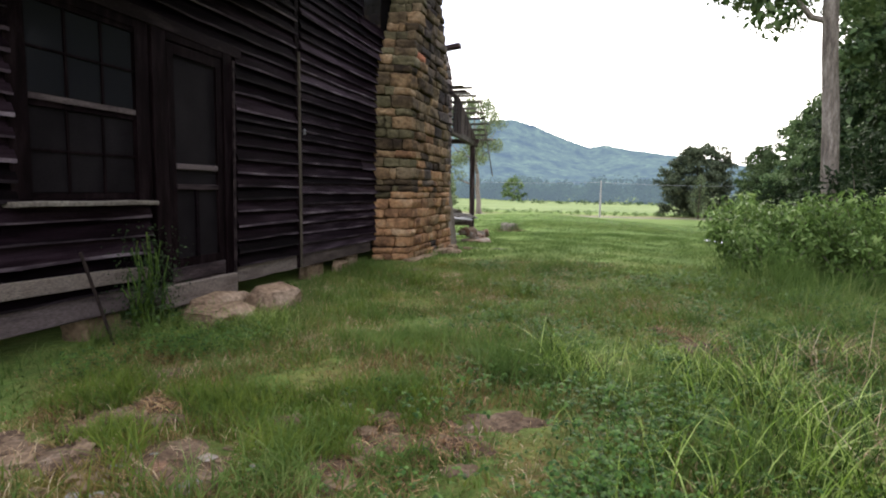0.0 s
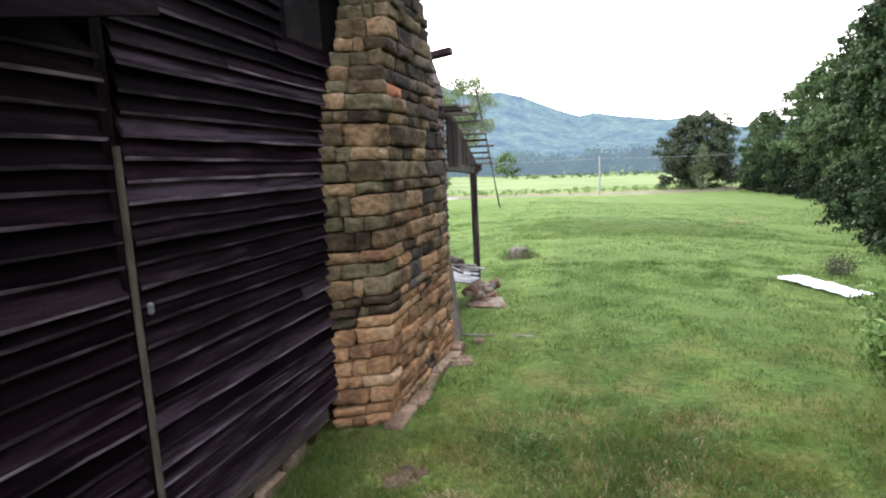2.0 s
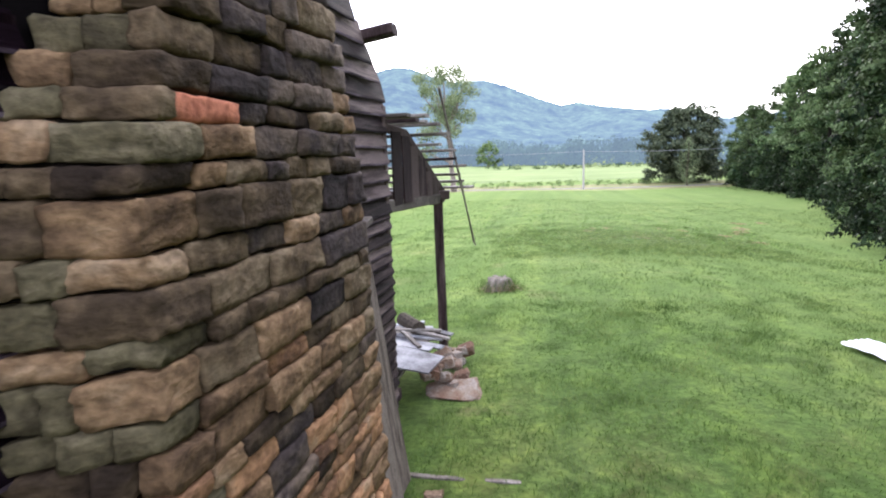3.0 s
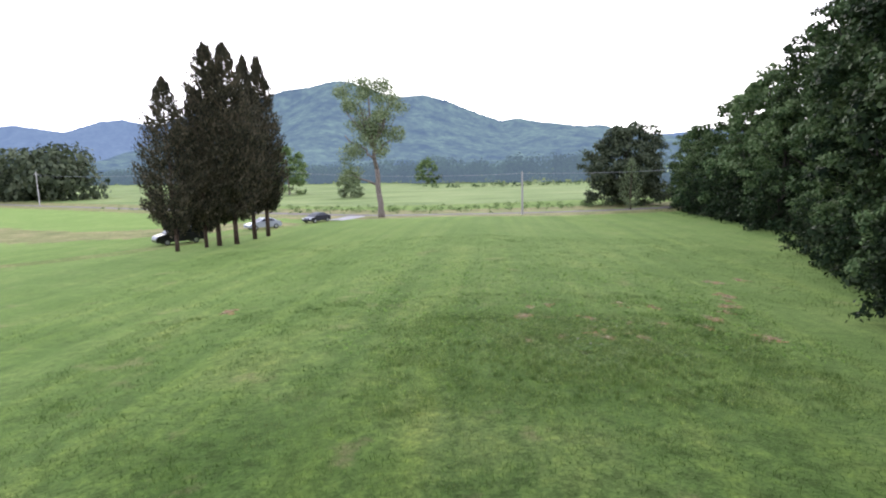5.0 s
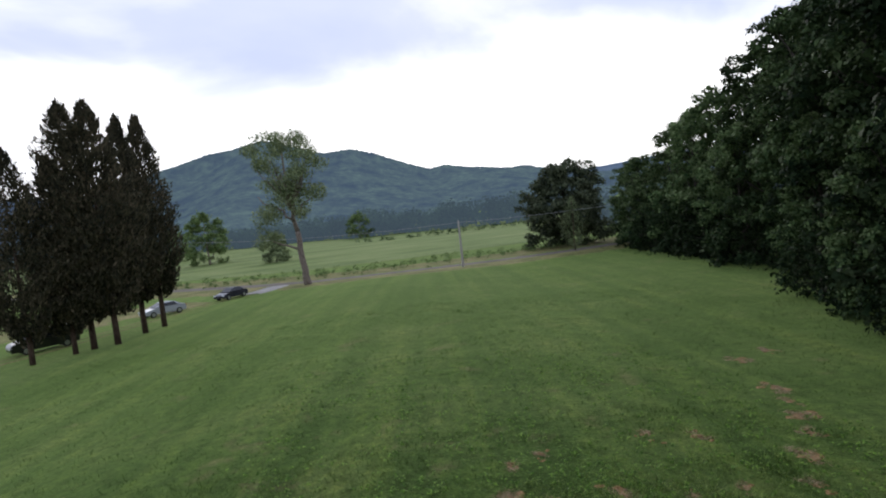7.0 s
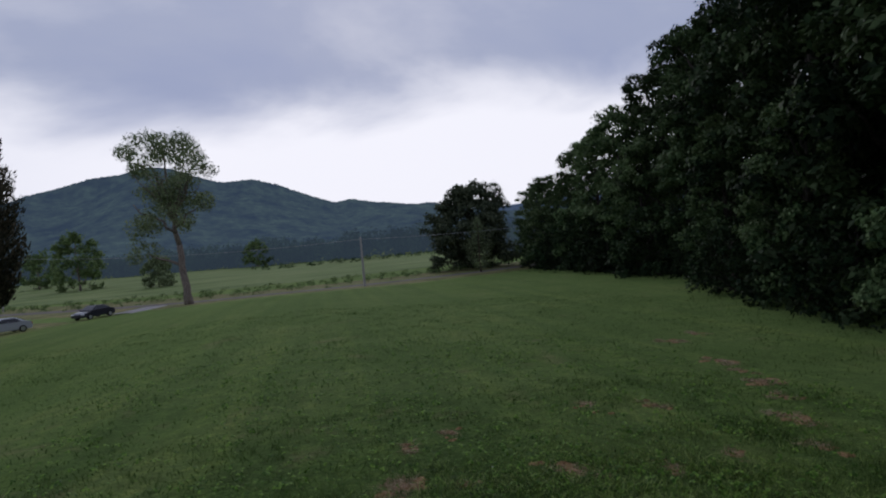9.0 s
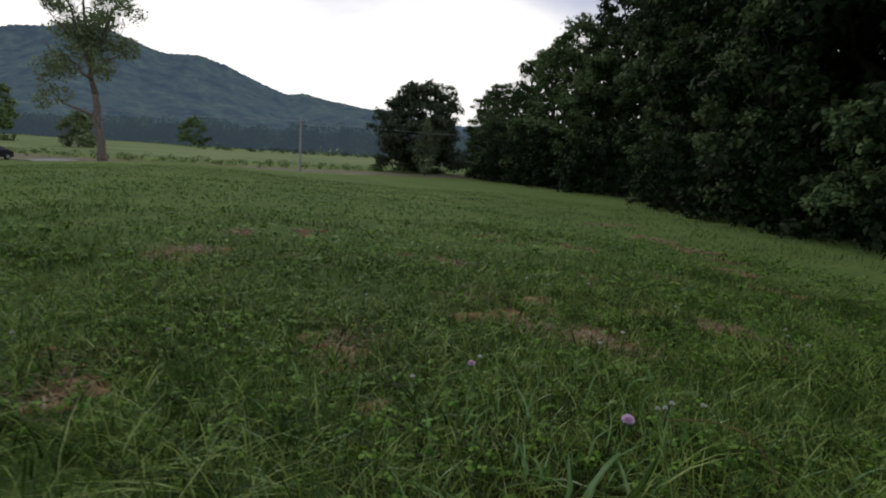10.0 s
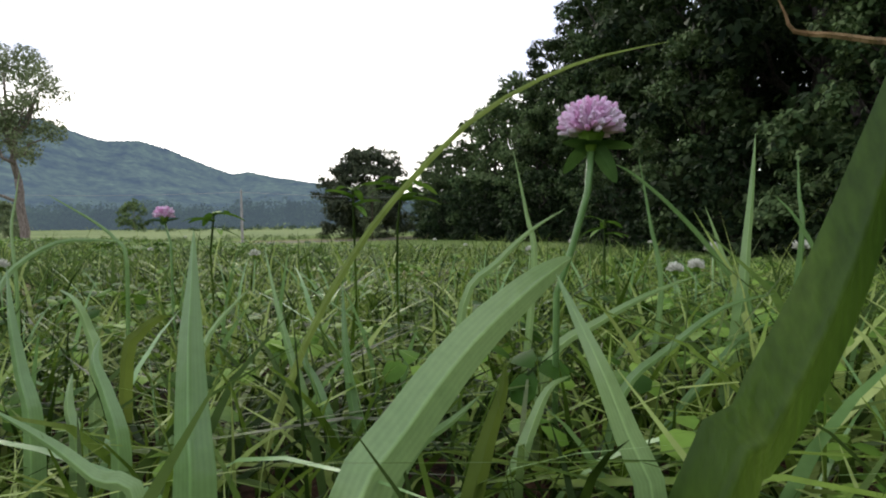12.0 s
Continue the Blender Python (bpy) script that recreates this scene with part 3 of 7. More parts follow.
ROAD_LINE = [(-420, 330), (-200, 235), (-90, 163), (-35, 124), (-5, 105), (17, 101), (40, 103), (60, 112), (120, 150)]
ribbon("verge", [(x, y - 4) for x, y in ROAD_LINE], 9, VERGE, "dry yellow-green verge beside the road", 0.02, "verge")
ribbon("verge", [(x, y + 6.5) for x, y in ROAD_LINE], 9, VERGE, "dry yellow-green verge beside the road", 0.02, "verge")
ribbon("road", ROAD_LINE, 3.9, ASPHALT, "worn grey asphalt country road beyond the field", 0.06, "road")
for side in (-0.8, 0.8):
    ribbon("drive", [(x + side, y) for x, y in ((-40, 48), (-26, 60), (-20.5, 70), (-16.5, 84), (-13, 94), (-9.5, 103))], 0.55, VERGE, "worn wheel track of the grassy drive", 0.03, "drive")
ribbon("rough_meadow", [(-95, 118), (-62, 96), (-42, 84), (-29, 86), (-17.5, 97)], 15, VERGE, "rough yellowish meadow between drive and road", 0.015, "meadow")
ribbon("drive_mouth", [(-10.6, 97), (-9.2, 100.5), (-8, 104)], 4.0, GRAVEL, "pale gravel mouth of the drive at the road", 0.09, "drive", 10)


def far_field(name, x0, x1, y0, y1, material, label, lift):
    xs, ys = np.linspace(x0, x1, 30), np.linspace(y0, y1, 20)
    gx, gy = np.meshgrid(xs, ys)
    gy = gy + 6 * np.sin(gx / 37.0) + np.clip(-gx, 0, None) * 0.62
    v = np.stack([gx, gy, ground_z(gx, gy) + lift], -1).reshape(-1, 3)
    i = (np.arange(19)[:, None] * 30 + np.arange(29)[None]).reshape(-1)
    f = np.stack([i, i + 1, i + 31, i + 30], 1)
    tagged(new(name, np_mesh(name, v, [f], material)), label, "field", kind="structure")


far_field("meadow", -400, 200, 122, 420, MEADOW, "pale green hay meadow beyond the road", 0.05)

# ---- hills ----
def ridge(name, xs, hs, y, depth, material, label, seed, rough=2.2, base=-4.0):
    """A long wooded ridge: crest heights along x, falling towards the valley."""
    n, k = 420, 26
    x = np.linspace(xs[0], xs[-1], n)
    h = np.interp(x, xs, hs)
    ker = np.hanning(9)
    h = np.convolve(np.pad(h, 4, mode="edge"), ker / ker.sum(), mode="valid")
    rng = np.random.default_rng(seed)
    t = np.linspace(0, 1, k)
    prof = np.where(t < 0.72, (t / 0.72) ** 1.25, 1 - ((t - 0.72) / 0.28) * 0.5)
    gx = np.repeat(x[None], k, 0)
    spur = 0.5 + 0.5 * np.sin(gx / 55.0 + 2.0 * np.sin(gx / 170.0 + seed))
    yy = y + (t[:, None] - 0.72) * depth + 0 * gx
    mid = 4 * t[:, None] * (1 - t[:, None])
    zz = base + (h[None] - base) * np.clip(prof[:, None] - 0.16 * spur * mid * (t[:, None] < 0.7), 0, 1)
    zz = zz + rng.normal(0, 1, zz.shape) * rough * 0.35 * (t[:, None] > 0.02)
    v = np.stack([gx, yy, zz], -1).reshape(-1, 3)
    i = (np.arange(k - 1)[:, None] * n + np.arange(n - 1)[None]).reshape(-1)
    f = np.stack([i, i + 1, i + n + 1, i + n], 1)
    tagged(new(name, np_mesh(name, v, [f], material, True)), label, "hill", kind="structure")


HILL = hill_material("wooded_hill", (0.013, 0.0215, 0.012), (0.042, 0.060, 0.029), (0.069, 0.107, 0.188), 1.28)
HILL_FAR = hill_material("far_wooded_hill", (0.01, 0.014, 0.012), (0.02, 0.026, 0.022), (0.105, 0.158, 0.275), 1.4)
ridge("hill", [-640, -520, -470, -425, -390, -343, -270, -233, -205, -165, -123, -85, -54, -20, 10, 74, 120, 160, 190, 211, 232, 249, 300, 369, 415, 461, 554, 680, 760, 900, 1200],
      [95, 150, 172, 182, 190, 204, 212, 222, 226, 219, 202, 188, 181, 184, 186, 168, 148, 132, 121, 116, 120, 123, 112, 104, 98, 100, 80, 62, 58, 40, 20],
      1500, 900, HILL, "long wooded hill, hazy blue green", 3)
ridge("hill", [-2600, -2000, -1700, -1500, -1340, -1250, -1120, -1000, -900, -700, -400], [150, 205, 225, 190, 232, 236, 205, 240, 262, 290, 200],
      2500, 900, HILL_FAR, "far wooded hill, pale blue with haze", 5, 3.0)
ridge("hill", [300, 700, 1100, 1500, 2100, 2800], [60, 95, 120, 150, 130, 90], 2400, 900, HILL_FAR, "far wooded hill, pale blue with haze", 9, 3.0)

# ---- farmhouse ----
HOUSE_AT = (-1.72, 6.70)
HM = pose(*HOUSE_AT, 0, 0, 0, -9.9)      # local x points out of the wall, y along it


def house_xy(n, s):
    v = HM @ Vector((n, s, 0))
    return v.x, v.y


rng = random.Random(11)
house = thing("farmhouse", HM, "derelict farmhouse with dark weathered clapboard walls", "house")
RIDGE_S, EAVE_Z, RIDGE_Z = 3.5, 3.78, 6.8


def gable_wall():
    bm = bmesh.new()
    prof = [(0, 0.2), (7.0, 0.2), (7.0, EAVE_Z - 0.05), (RIDGE_S, RIDGE_Z - 0.05), (0, EAVE_Z - 0.05)]
    a = [bm.verts.new((-0.02, s, z)) for s, z in prof]
    b = [bm.verts.new((-0.16, s, z)) for s, z in prof]
    bm.faces.new(a)
    bm.faces.new(b[::-1])
    for i in range(5):
        bm.faces.new((a[i], b[i], b[(i + 1) % 5], a[(i + 1) % 5]))
    bmesh.ops.recalc_face_normals(bm, faces=bm.faces)
    return bm


wall = part("wall", gable_wall(), DARK, house, "dark clapboard gable wall")
shed_wall = part("wall", box(-0.16, -0.02, -4.6, 0.0, 0.2, 2.35), DARK, house, "dark clapboard wall of the side room")
for n0, n1, s0, s1, top in ((-6.2, -6.06, 0, 7, EAVE_Z), (-6.06, -0.16, 6.86, 7.0, EAVE_Z), (-6.2, -0.16, -4.6, -4.46, 2.3), (-6.2, -6.06, -4.46, 0, 2.4)):
    part("wall", box(n0, n1, s0, s1, 0.2, top), SIDING, house)
part("floor", box(-6.0, -0.17, -4.4, 6.8, 0.22, 0.34), DARK, house)


def clapboard(s0, s1, z, h, bottom, mats, owner, cut=None):
    """One lapped board: its lower edge stands proud, and its ends wander a little."""
    bm = bmesh.new()
    n = max(2, int((s1 - s0) / 0.35))
    rows = []
    sag = [rng.uniform(-0.006, 0.006) for _ in range(n + 1)]
    warp = [rng.uniform(-0.004, 0.007) for _ in range(n + 1)]
    tilt = rng.uniform(-0.012, 0.012)
    edge = [rng.uniform(0.0, 0.016) for _ in range(n + 1)]
    for i in range(n + 1):
        k = i / n
        s = s0 + (s1 - s0) * k
        zz = z + sag[i] + tilt * (k - 0.5)
        b = bottom + warp[i]
        e = 0.012 + edge[i]
        rows.append([bm.verts.new(c) for c in ((b, s, zz), (b + 0.002, s, zz + e), (0.006, s, zz + h), (-0.012, s, zz + h), (b - 0.022, s, zz))])
    for r0, r1 in zip(rows, rows[1:]):
        for j in range(5):
            bm.faces.new((r0[j], r0[(j + 1) % 5], r1[(j + 1) % 5], r1[j])).material_index = int(j == 0)
    bm.faces.new(rows[0])
    bm.faces.new(rows[-1][::-1])
    bmesh.ops.recalc_face_normals(bm, faces=bm.faces)
    if cut:
        p, nrm = cut
        bmesh.ops.bisect_plane(bm, geom=bm.verts[:] + bm.edges[:] + bm.faces[:], plane_co=p, plane_no=nrm, clear_outer=True)
        if not bm.faces:
            bm.free()
            return
    part("board", bm, mats, owner).data.materials.append(SIDING_EDGE)


def siding(s0, s1, z0, z1, owner, expo=0.145, holes=(), gable=False):
    z = z0
    while z < z1:
        h = expo * rng.uniform(0.9, 1.12)
        a, b = s0, s1
        if gable and z + h > EAVE_Z:
            k = (z - EAVE_Z) / (RIDGE_Z - EAVE_Z)
            a, b = max(s0, 3.5 * k), min(s1, 7.0 - 3.5 * k)
            if b - a < 0.3:
                break
        spans = [(a, b)]
        for hs0, hs1, hz0, hz1 in holes:
            if hz0 < z + h * 0.6 < hz1:
                spans = [q for u, v in spans for q in ((u, min(v, hs0)), (max(u, hs1), v)) if q[1] - q[0] > 0.04]
        for u, v in spans:
            cuts = [u]
            if v - u > 2.4 and rng.random() < 0.18:
                cuts.append(u + rng.uniform(0.3, 0.7) * (v - u))
            cuts.append(v)
            for p, q in zip(cuts, cuts[1:]):
                if q - p < 0.05:
                    continue
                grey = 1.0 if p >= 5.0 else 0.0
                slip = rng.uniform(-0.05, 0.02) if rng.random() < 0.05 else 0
                # lean-to boards and many high ones take the tone that holds eave shade
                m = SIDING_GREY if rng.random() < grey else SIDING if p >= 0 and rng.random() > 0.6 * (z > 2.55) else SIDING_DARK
                ln = None
                if gable and z + h > EAVE_Z:
                    if p < 0.1 + 3.5 * max(0, (z - EAVE_Z) / (RIDGE_Z - EAVE_Z)):
                        ln = ((0, 0.0, EAVE_Z), (0, -(RIDGE_Z - EAVE_Z), 3.5))
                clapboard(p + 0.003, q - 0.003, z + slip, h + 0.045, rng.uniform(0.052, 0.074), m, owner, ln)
        z += h


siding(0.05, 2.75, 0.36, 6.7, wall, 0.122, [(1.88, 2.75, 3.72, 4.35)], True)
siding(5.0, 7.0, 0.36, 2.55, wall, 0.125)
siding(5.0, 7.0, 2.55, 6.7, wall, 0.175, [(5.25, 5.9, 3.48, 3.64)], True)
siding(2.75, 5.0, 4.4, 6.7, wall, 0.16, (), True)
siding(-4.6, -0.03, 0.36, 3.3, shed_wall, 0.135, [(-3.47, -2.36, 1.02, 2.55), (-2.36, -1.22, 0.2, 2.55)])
# sill beams, trim and corner boards
for a, b in ((-4.6, -1.25), (-1.2, -0.02), (0.04, 2.2), (5.3, 7.0)):
    part("sill_beam", stick((0.012, a, 0.28), (0.012, b, 0.28), 0.06, 0.17, rng, 0.006), SILL_PALE if a > -1.25 and b < 3 else SILL, house)
part("patch_board", stick((0.075, -4.55, 0.52), (0.075, -2.42, 0.47), 0.02, 0.11, rng, 0.006), SILL_PALE, house, "pale replaced board low on the wall")
part("corner_board", stick((0.045, 0.0, 0.2), (0.045, -0.03, 3.5), 0.025, 0.085, rng, 0.004), TRIM, house, "weathered corner board")
part("trim_strip", stick((0.066, 0.03, 0.2), (0.066, 0.0, 2.8), 0.022, 0.04, rng, 0.002), TRIM_GREY, house, "grey wooden strip beside the corner board")
part("insulator", box(0.07, 0.1, 0.07, 0.11, 1.83, 1.9, 0.01), WHITE_BOARD, house, "small white insulator")
part("corner_board", stick((0.03, 6.96, 0.3), (0.03, 6.96, EAVE_Z - 0.05), 0.03, 0.10, rng, 0.003), SIDING_GREY, house)
part("header_board", stick((0.05, -4.2, 2.56), (0.05, -1.12, 2.52), 0.03, 0.11, rng, 0.004), SILL, house, "weathered board above the door")
# foundation stones
for s in (-4.3, -3.0, 0.4, 1.5, 6.2):
    part("pier_stone", box(-0.25, -0.02, s, s + 0.4, -0.1, 0.2, 0.05, 0.02, rng), ROCK, house)
part("pier_stone", box(-0.05, 0.05, 1.0, 1.4, -0.12, 0.15, 0.05, 0.02, rng), ROCK, house)
# roofs: the main gable and the lean-to at the near side
def slab(p0, p1, p2, p3, t):
    bm = bmesh.new()
    top = [bm.verts.new(p) for p in (p0, p1, p2, p3)]
    low = [bm.verts.new(Vector(p) - Vector((0, 0, t))) for p in (p0, p1, p2, p3)]
    bm.faces.new(top)
    bm.faces.new(low[::-1])
    for i in range(4):
        bm.faces.new((top[i], low[i], low[(i + 1) % 4], top[(i + 1) % 4]))
    bmesh.ops.recalc_face_normals(bm, faces=bm.faces)
    return bm


part("roof", slab((-0.03, 3.5, 6.86), (-0.03, 7.04, 3.78), (-6.3, 7.04, 3.78), (-6.3, 3.5, 6.86), 0.06), ROOFING, house, "rusty metal roof")
part("roof", slab((0.06, 3.5, 6.95), (-6.3, 3.5, 6.95), (-6.3, -0.15, 3.78), (0.06, -0.15, 3.78), 0.06), ROOFING, house, "rusty metal roof")
part("roof", slab((0.42, -0.02, 3.62), (-6.3, -0.02, 3.62), (-6.3, -5.0, 2.42), (0.42, -5.0, 2.42), 0.05), ROOFING, house, "rusty metal lean-to roof")
part("rake_board", stick((0.40, -5.0, 2.32), (0.40, 0.02, 3.52), 0.03, 0.14, rng, 0.004), SIDING, house)
part("wall", slab((-0.03, -4.6, 2.46), (-0.03, 0.0, 3.5), (-0.14, 0.0, 3.5), (-0.14, -4.6, 2.46), 1.0), DARK, house)
part("purlin_end", stick((-0.1, 6.58, 4.38), (0.33, 6.58, 4.44), 0.19, 0.11, rng, 0.002), BROWN_WOOD, house, "dark purlin end under the roof edge")
# small gable window beside the chimney
gw = part("window_gable", box(-0.05, 0.03, 1.9, 1.98, 3.74, 4.33), TRIM, house, "small dark gable window")
part("window_frame", box(-0.05, 0.03, 1.98, 2.75, 3.70, 3.77), TRIM, gw)
part("pane", box(-0.03, -0.022 + 0.01, 1.98, 2.72, 3.77, 4.33), GLASS, gw)

# screen door
door = part("door", join([box(0.012, 0.05, -2.13, -2.05, 0.40, 2.40), box(0.012, 0.05, -1.50, -1.42, 0.40, 2.40),
                          box(0.012, 0.052, -2.05, -1.50, 2.31, 2.40), box(0.012, 0.052, -2.05, -1.50, 0.40, 0.54)]), TRIM, house,
            "old wooden screen door, closed")
for z in (1.15, 1.33):
    part("rail", box(0.012, 0.056, -2.05, -1.50, z, z + 0.05, 0.006), SILL, door, "grey cross rail")
part("rail", box(0.018, 0.05, -1.81, -1.77, 0.54, 1.15, 0.005), SIDING, door)
part("screen", box(0.022, 0.027, -2.05, -1.50, 1.38, 2.31), SCREEN, door, "dark insect screen")
part("screen", box(0.022, 0.027, -2.05, -1.50, 0.54, 1.33), SCREEN, door)
part("bottom_rail", box(0.02, 0.058, -2.14, -1.41, 0.33, 0.46, 0.008), SILL, door, "worn pale bottom rail")
part("door_casing", box(0.0, 0.06, -2.30, -2.14, 0.34, 2.5, 0.006), TRIM, house)
part("door_casing", box(0.0, 0.06, -1.40, -1.27, 0.28, 2.5, 0.006), TRIM, house)
part("casing_edge", stick((0.07, -1.28, 0.3), (0.07, -1.26, 2.42), 0.02, 0.03, rng, 0.002), SILL, house)
part("door_head", box(0.0, 0.058, -2.14, -1.40, 2.41, 2.5, 0.006), TRIM, house)
part("threshold", box(-0.02, 0.09, -2.27, -1.27, 0.12, 0.315, 0.01), SILL_PALE, house, "worn wooden threshold")

# sash window
win = part("window_sash", join([box(0.0, 0.05, -3.50, -3.36, 1.06, 2.52), box(0.0, 0.05, -2.47, -2.33, 1.06, 2.52), box(0.0, 0.05, -3.36, -2.47, 2.42, 2.52)]),
           TRIM, house, "old sash window with dusty dark panes")
part("window_sill", stick((0.085, -3.55, 1.05), (0.085, -2.36, 1.045), 0.11, 0.035, rng, 0.003), PALE_WOOD, win, "pale worn window sill")
for lo, hi, d in ((1.08, 1.74, 0.0), (1.74, 2.42, 0.012)):
    part("sash_rail", box(0.008 + d, 0.03 + d, -3.36, -2.47, lo, lo + 0.04), SILL if d else TRIM, win)
    part("sash_rail", box(0.008 + d, 0.03 + d, -3.36, -2.47, hi - 0.04, hi), TRIM, win)
    for i in range(3):
        s = -3.36 + 0.89 / 3 * i
        if i:
            part("muntin", box(0.010 + d, 0.026 + d, s - 0.01, s + 0.01, lo + 0.04, hi - 0.04), TRIM, win)
        for k in range(2):
            z0 = lo + 0.04 + (hi - lo - 0.08) / 2 * k
            part("pane", box(0.012 + d, 0.016 + d, s + 0.012, s + 0.89 / 3 - 0.012, z0 + 0.006, z0 + (hi - lo - 0.08) / 2 - 0.006), GLASS if d else SCREEN, win)
    zc = (lo + hi) / 2
    part("muntin", box(0.011 + d, 0.025 + d, -3.36, -2.47, zc - 0.009, zc + 0.009), TRIM, win)

# ---- stone chimney ----
rng = random.Random(31)
chimney = thing("stone_chimney", HM, "massive chimney of rough sandstone blocks, orange at the foot", "chimney")


def chim_left(z):
    return 2.62 + 0.06 * min(z, 1) + max(0, z - 3.15) * 0.42 if z < 5.1 else 3.3


def chim_right(z):
    return 5.24 - 0.10 * min(z, 1) - max(0, z - 1.0) * 0.10 - max(0, z - 3.35) * 0.34 if z < 5.1 else 4.25


def flare(z):
    """How far the flank spreads towards the wall; it tapers off at the shoulder."""
    return 0.62 * (1 - 0.8 * min(1, max(0, (z - 2.5) / 1.5)) ** 1.5)


def chimney_core():
    bm = bmesh.new()
    rings = []
    for z in (-0.15, 1.0, 3.15, 4.0, 5.1, 7.4):
        zz = min(max(z, 0), 5.09) if z <= 5.1 else z
        l, r = chim_left(zz) + 0.09, chim_right(zz) - 0.08
        dp = 0.46 if z < 3.3 else 0.43
        rings.append([bm.verts.new(c) for c in ((0.03, l - 0.42 * flare(z), z), (dp, l, z), (dp, r, z), (0.03, r, z))])
    for r0, r1 in zip(rings, rings[1:]):
        for i in range(4):
            bm.faces.new((r0[i], r0[(i + 1) % 4], r1[(i + 1) % 4], r1[i]))
    bm.faces.new(rings[-1])
    bmesh.ops.recalc_face_normals(bm, faces=bm.faces)
    return bm


part("core", chimney_core(), MORTAR, chimney, "dark mortar between the stones")
high = []


def stone(n0, n1, s0, s1, z0, z1, material, edge=None):
    """A roughly split block: crisp worn edges, a chipped face and uneven joints."""
    g = rng.uniform(0.002, 0.008)
    bm = box(n0, n1, s0 + g, s1 - g, z0 + g, z1 - g, min(0.015, (z1 - z0) * 0.14, (s1 - s0) * 0.12), 0.009, rng)
    c = Vector(((n0 + n1) / 2, (s0 + s1) / 2, (z0 + z1) / 2))
    turn = Matrix.Rotation(rng.uniform(-0.04, 0.04), 4, "X") @ Matrix.Rotation(rng.uniform(-0.05, 0.05), 4, "Z") @ Matrix.Rotation(rng.uniform(-0.05, 0.05), 4, "Y")
    bmesh.ops.transform(bm, matrix=Matrix.Translation(c) @ turn @ Matrix.Translation(-c), verts=bm.verts)
    if z0 > 4.9:
        high.append(bm)
        return
    bmesh.ops.subdivide_edges(bm, edges=[e for e in bm.edges if e.calc_length() > 0.09], cuts=2, use_grid_fill=True)
    bmesh.ops.subdivide_edges(bm, edges=[e for e in bm.edges if e.calc_length() > 0.055], cuts=1, use_grid_fill=True)
    shade = Vector((rng.uniform(0, 9), 0, 0))
    for v in bm.verts:
        q = v.co * 5.5 + shade
        chip = 1 - abs(noise.noise(Vector((q.x * 1.2, q.y * 1.2, q.z * 3.2)))) * 2
        d = v.co - c
        out = Vector((d.x / (n1 - n0), d.y / (s1 - s0), d.z / (z1 - z0))).normalized()
        v.co += 0.012 * noise.noise_vector(q) + 0.010 * noise.noise_vector(q * 2.7) + 0.007 * noise.noise_vector(q * 6.1) + out * 0.012 * (chip - 0.6)
        if edge is not None:
            v.co.y -= flare(v.co.z) * max(0, 0.5 - v.co.x) * max(0, min(1, (edge + 0.3 - v.co.y) / 0.3))
    part("stone", bm, material, chimney, smooth=True)


def stone_mat(s, z, flank=False):
    pick, zz = rng.random(), z + rng.uniform(-0.22, 0.22) + 0.15 * math.sin(3 * s)
    if flank:
        return STONE_LOW if zz < 1.15 else STONE_MOSS if pick < 0.55 else STONE_UP if pick < 0.85 else STONE_MID
    if rng.random() < (0.62 if z > 2.9 and s > 3.7 else 0.5 if z > 2.4 and 3.3 < s < 4.9 else 0.26 if 3.6 < s < 4.3 else 0.02):
        return STONE_DARK
    if zz < 1.2:
        return STONE_LOW if pick < 0.8 else STONE_MID
    if zz < 2.1:
        return STONE_MID if pick < 0.55 else STONE_LOW if pick < 0.72 else STONE_UP
    return STONE_UP if pick < 0.8 else STONE_MID


z = -0.1
row = 0
red_done = False
while z < 6.9:
    h = rng.choice((0.105, 0.125, 0.14, 0.155, 0.175, 0.19)) * (1.18 if z > 1.9 else 1.0)
    zz = max(0, z + h / 2)
    l, r = chim_left(zz), chim_right(zz)
    s = l
    bond = (rng.uniform(0.22, 0.42), rng.uniform(0.08, 0.40))
    while s < r - 0.02:
        w = rng.uniform(0.2, 0.52) if row % 2 else rng.uniform(0.26, 0.66)
        if s == l:
            w = min(w, 0.36)
        if r - s - w < 0.16:
            w = r - s
        out = 0.55 + rng.uniform(-0.022, 0.025)
        m = stone_mat(s + w / 2, z, s == l and rng.random() < 0.5)
        if not red_done and z > 3.22:
            if s == l:
                w = 0.12
            else:
                m, red_done, w = STONE_RED, True, 0.5
        stone(bond[0] if s == l else bond[1] if s + w >= r - 1e-6 else 0.38, out, s - (rng.uniform(0, 0.02) if s == l else 0), s + w, z, z + h, m, l if s == l else None)
        s += w
    # side faces back to the wall
    for face, sgn in ((l, 1), (r, -1)):
        n0, end = 0.0, bond[0 if sgn > 0 else 1]
        while n0 < end - 0.01:
            w = rng.uniform(0.13, 0.28)
            if end - n0 - w < 0.08:
                w = end - n0
            a = face + rng.uniform(-0.02, 0.01) * sgn
            g = 0.002
            stone(n0 + g, n0 + w - g, min(a, a + 0.3 * sgn), max(a, a + 0.3 * sgn), z, z + h, stone_mat(face, z, sgn > 0), l if sgn > 0 else None)
            n0 += w
    z += h
    row += 1
tagged(part("upper_stack", join(high), STONE_UP, chimney, "upper courses of the stack"), kind="stuff")

# low ledge of flat stones round the foot
s = 2.5
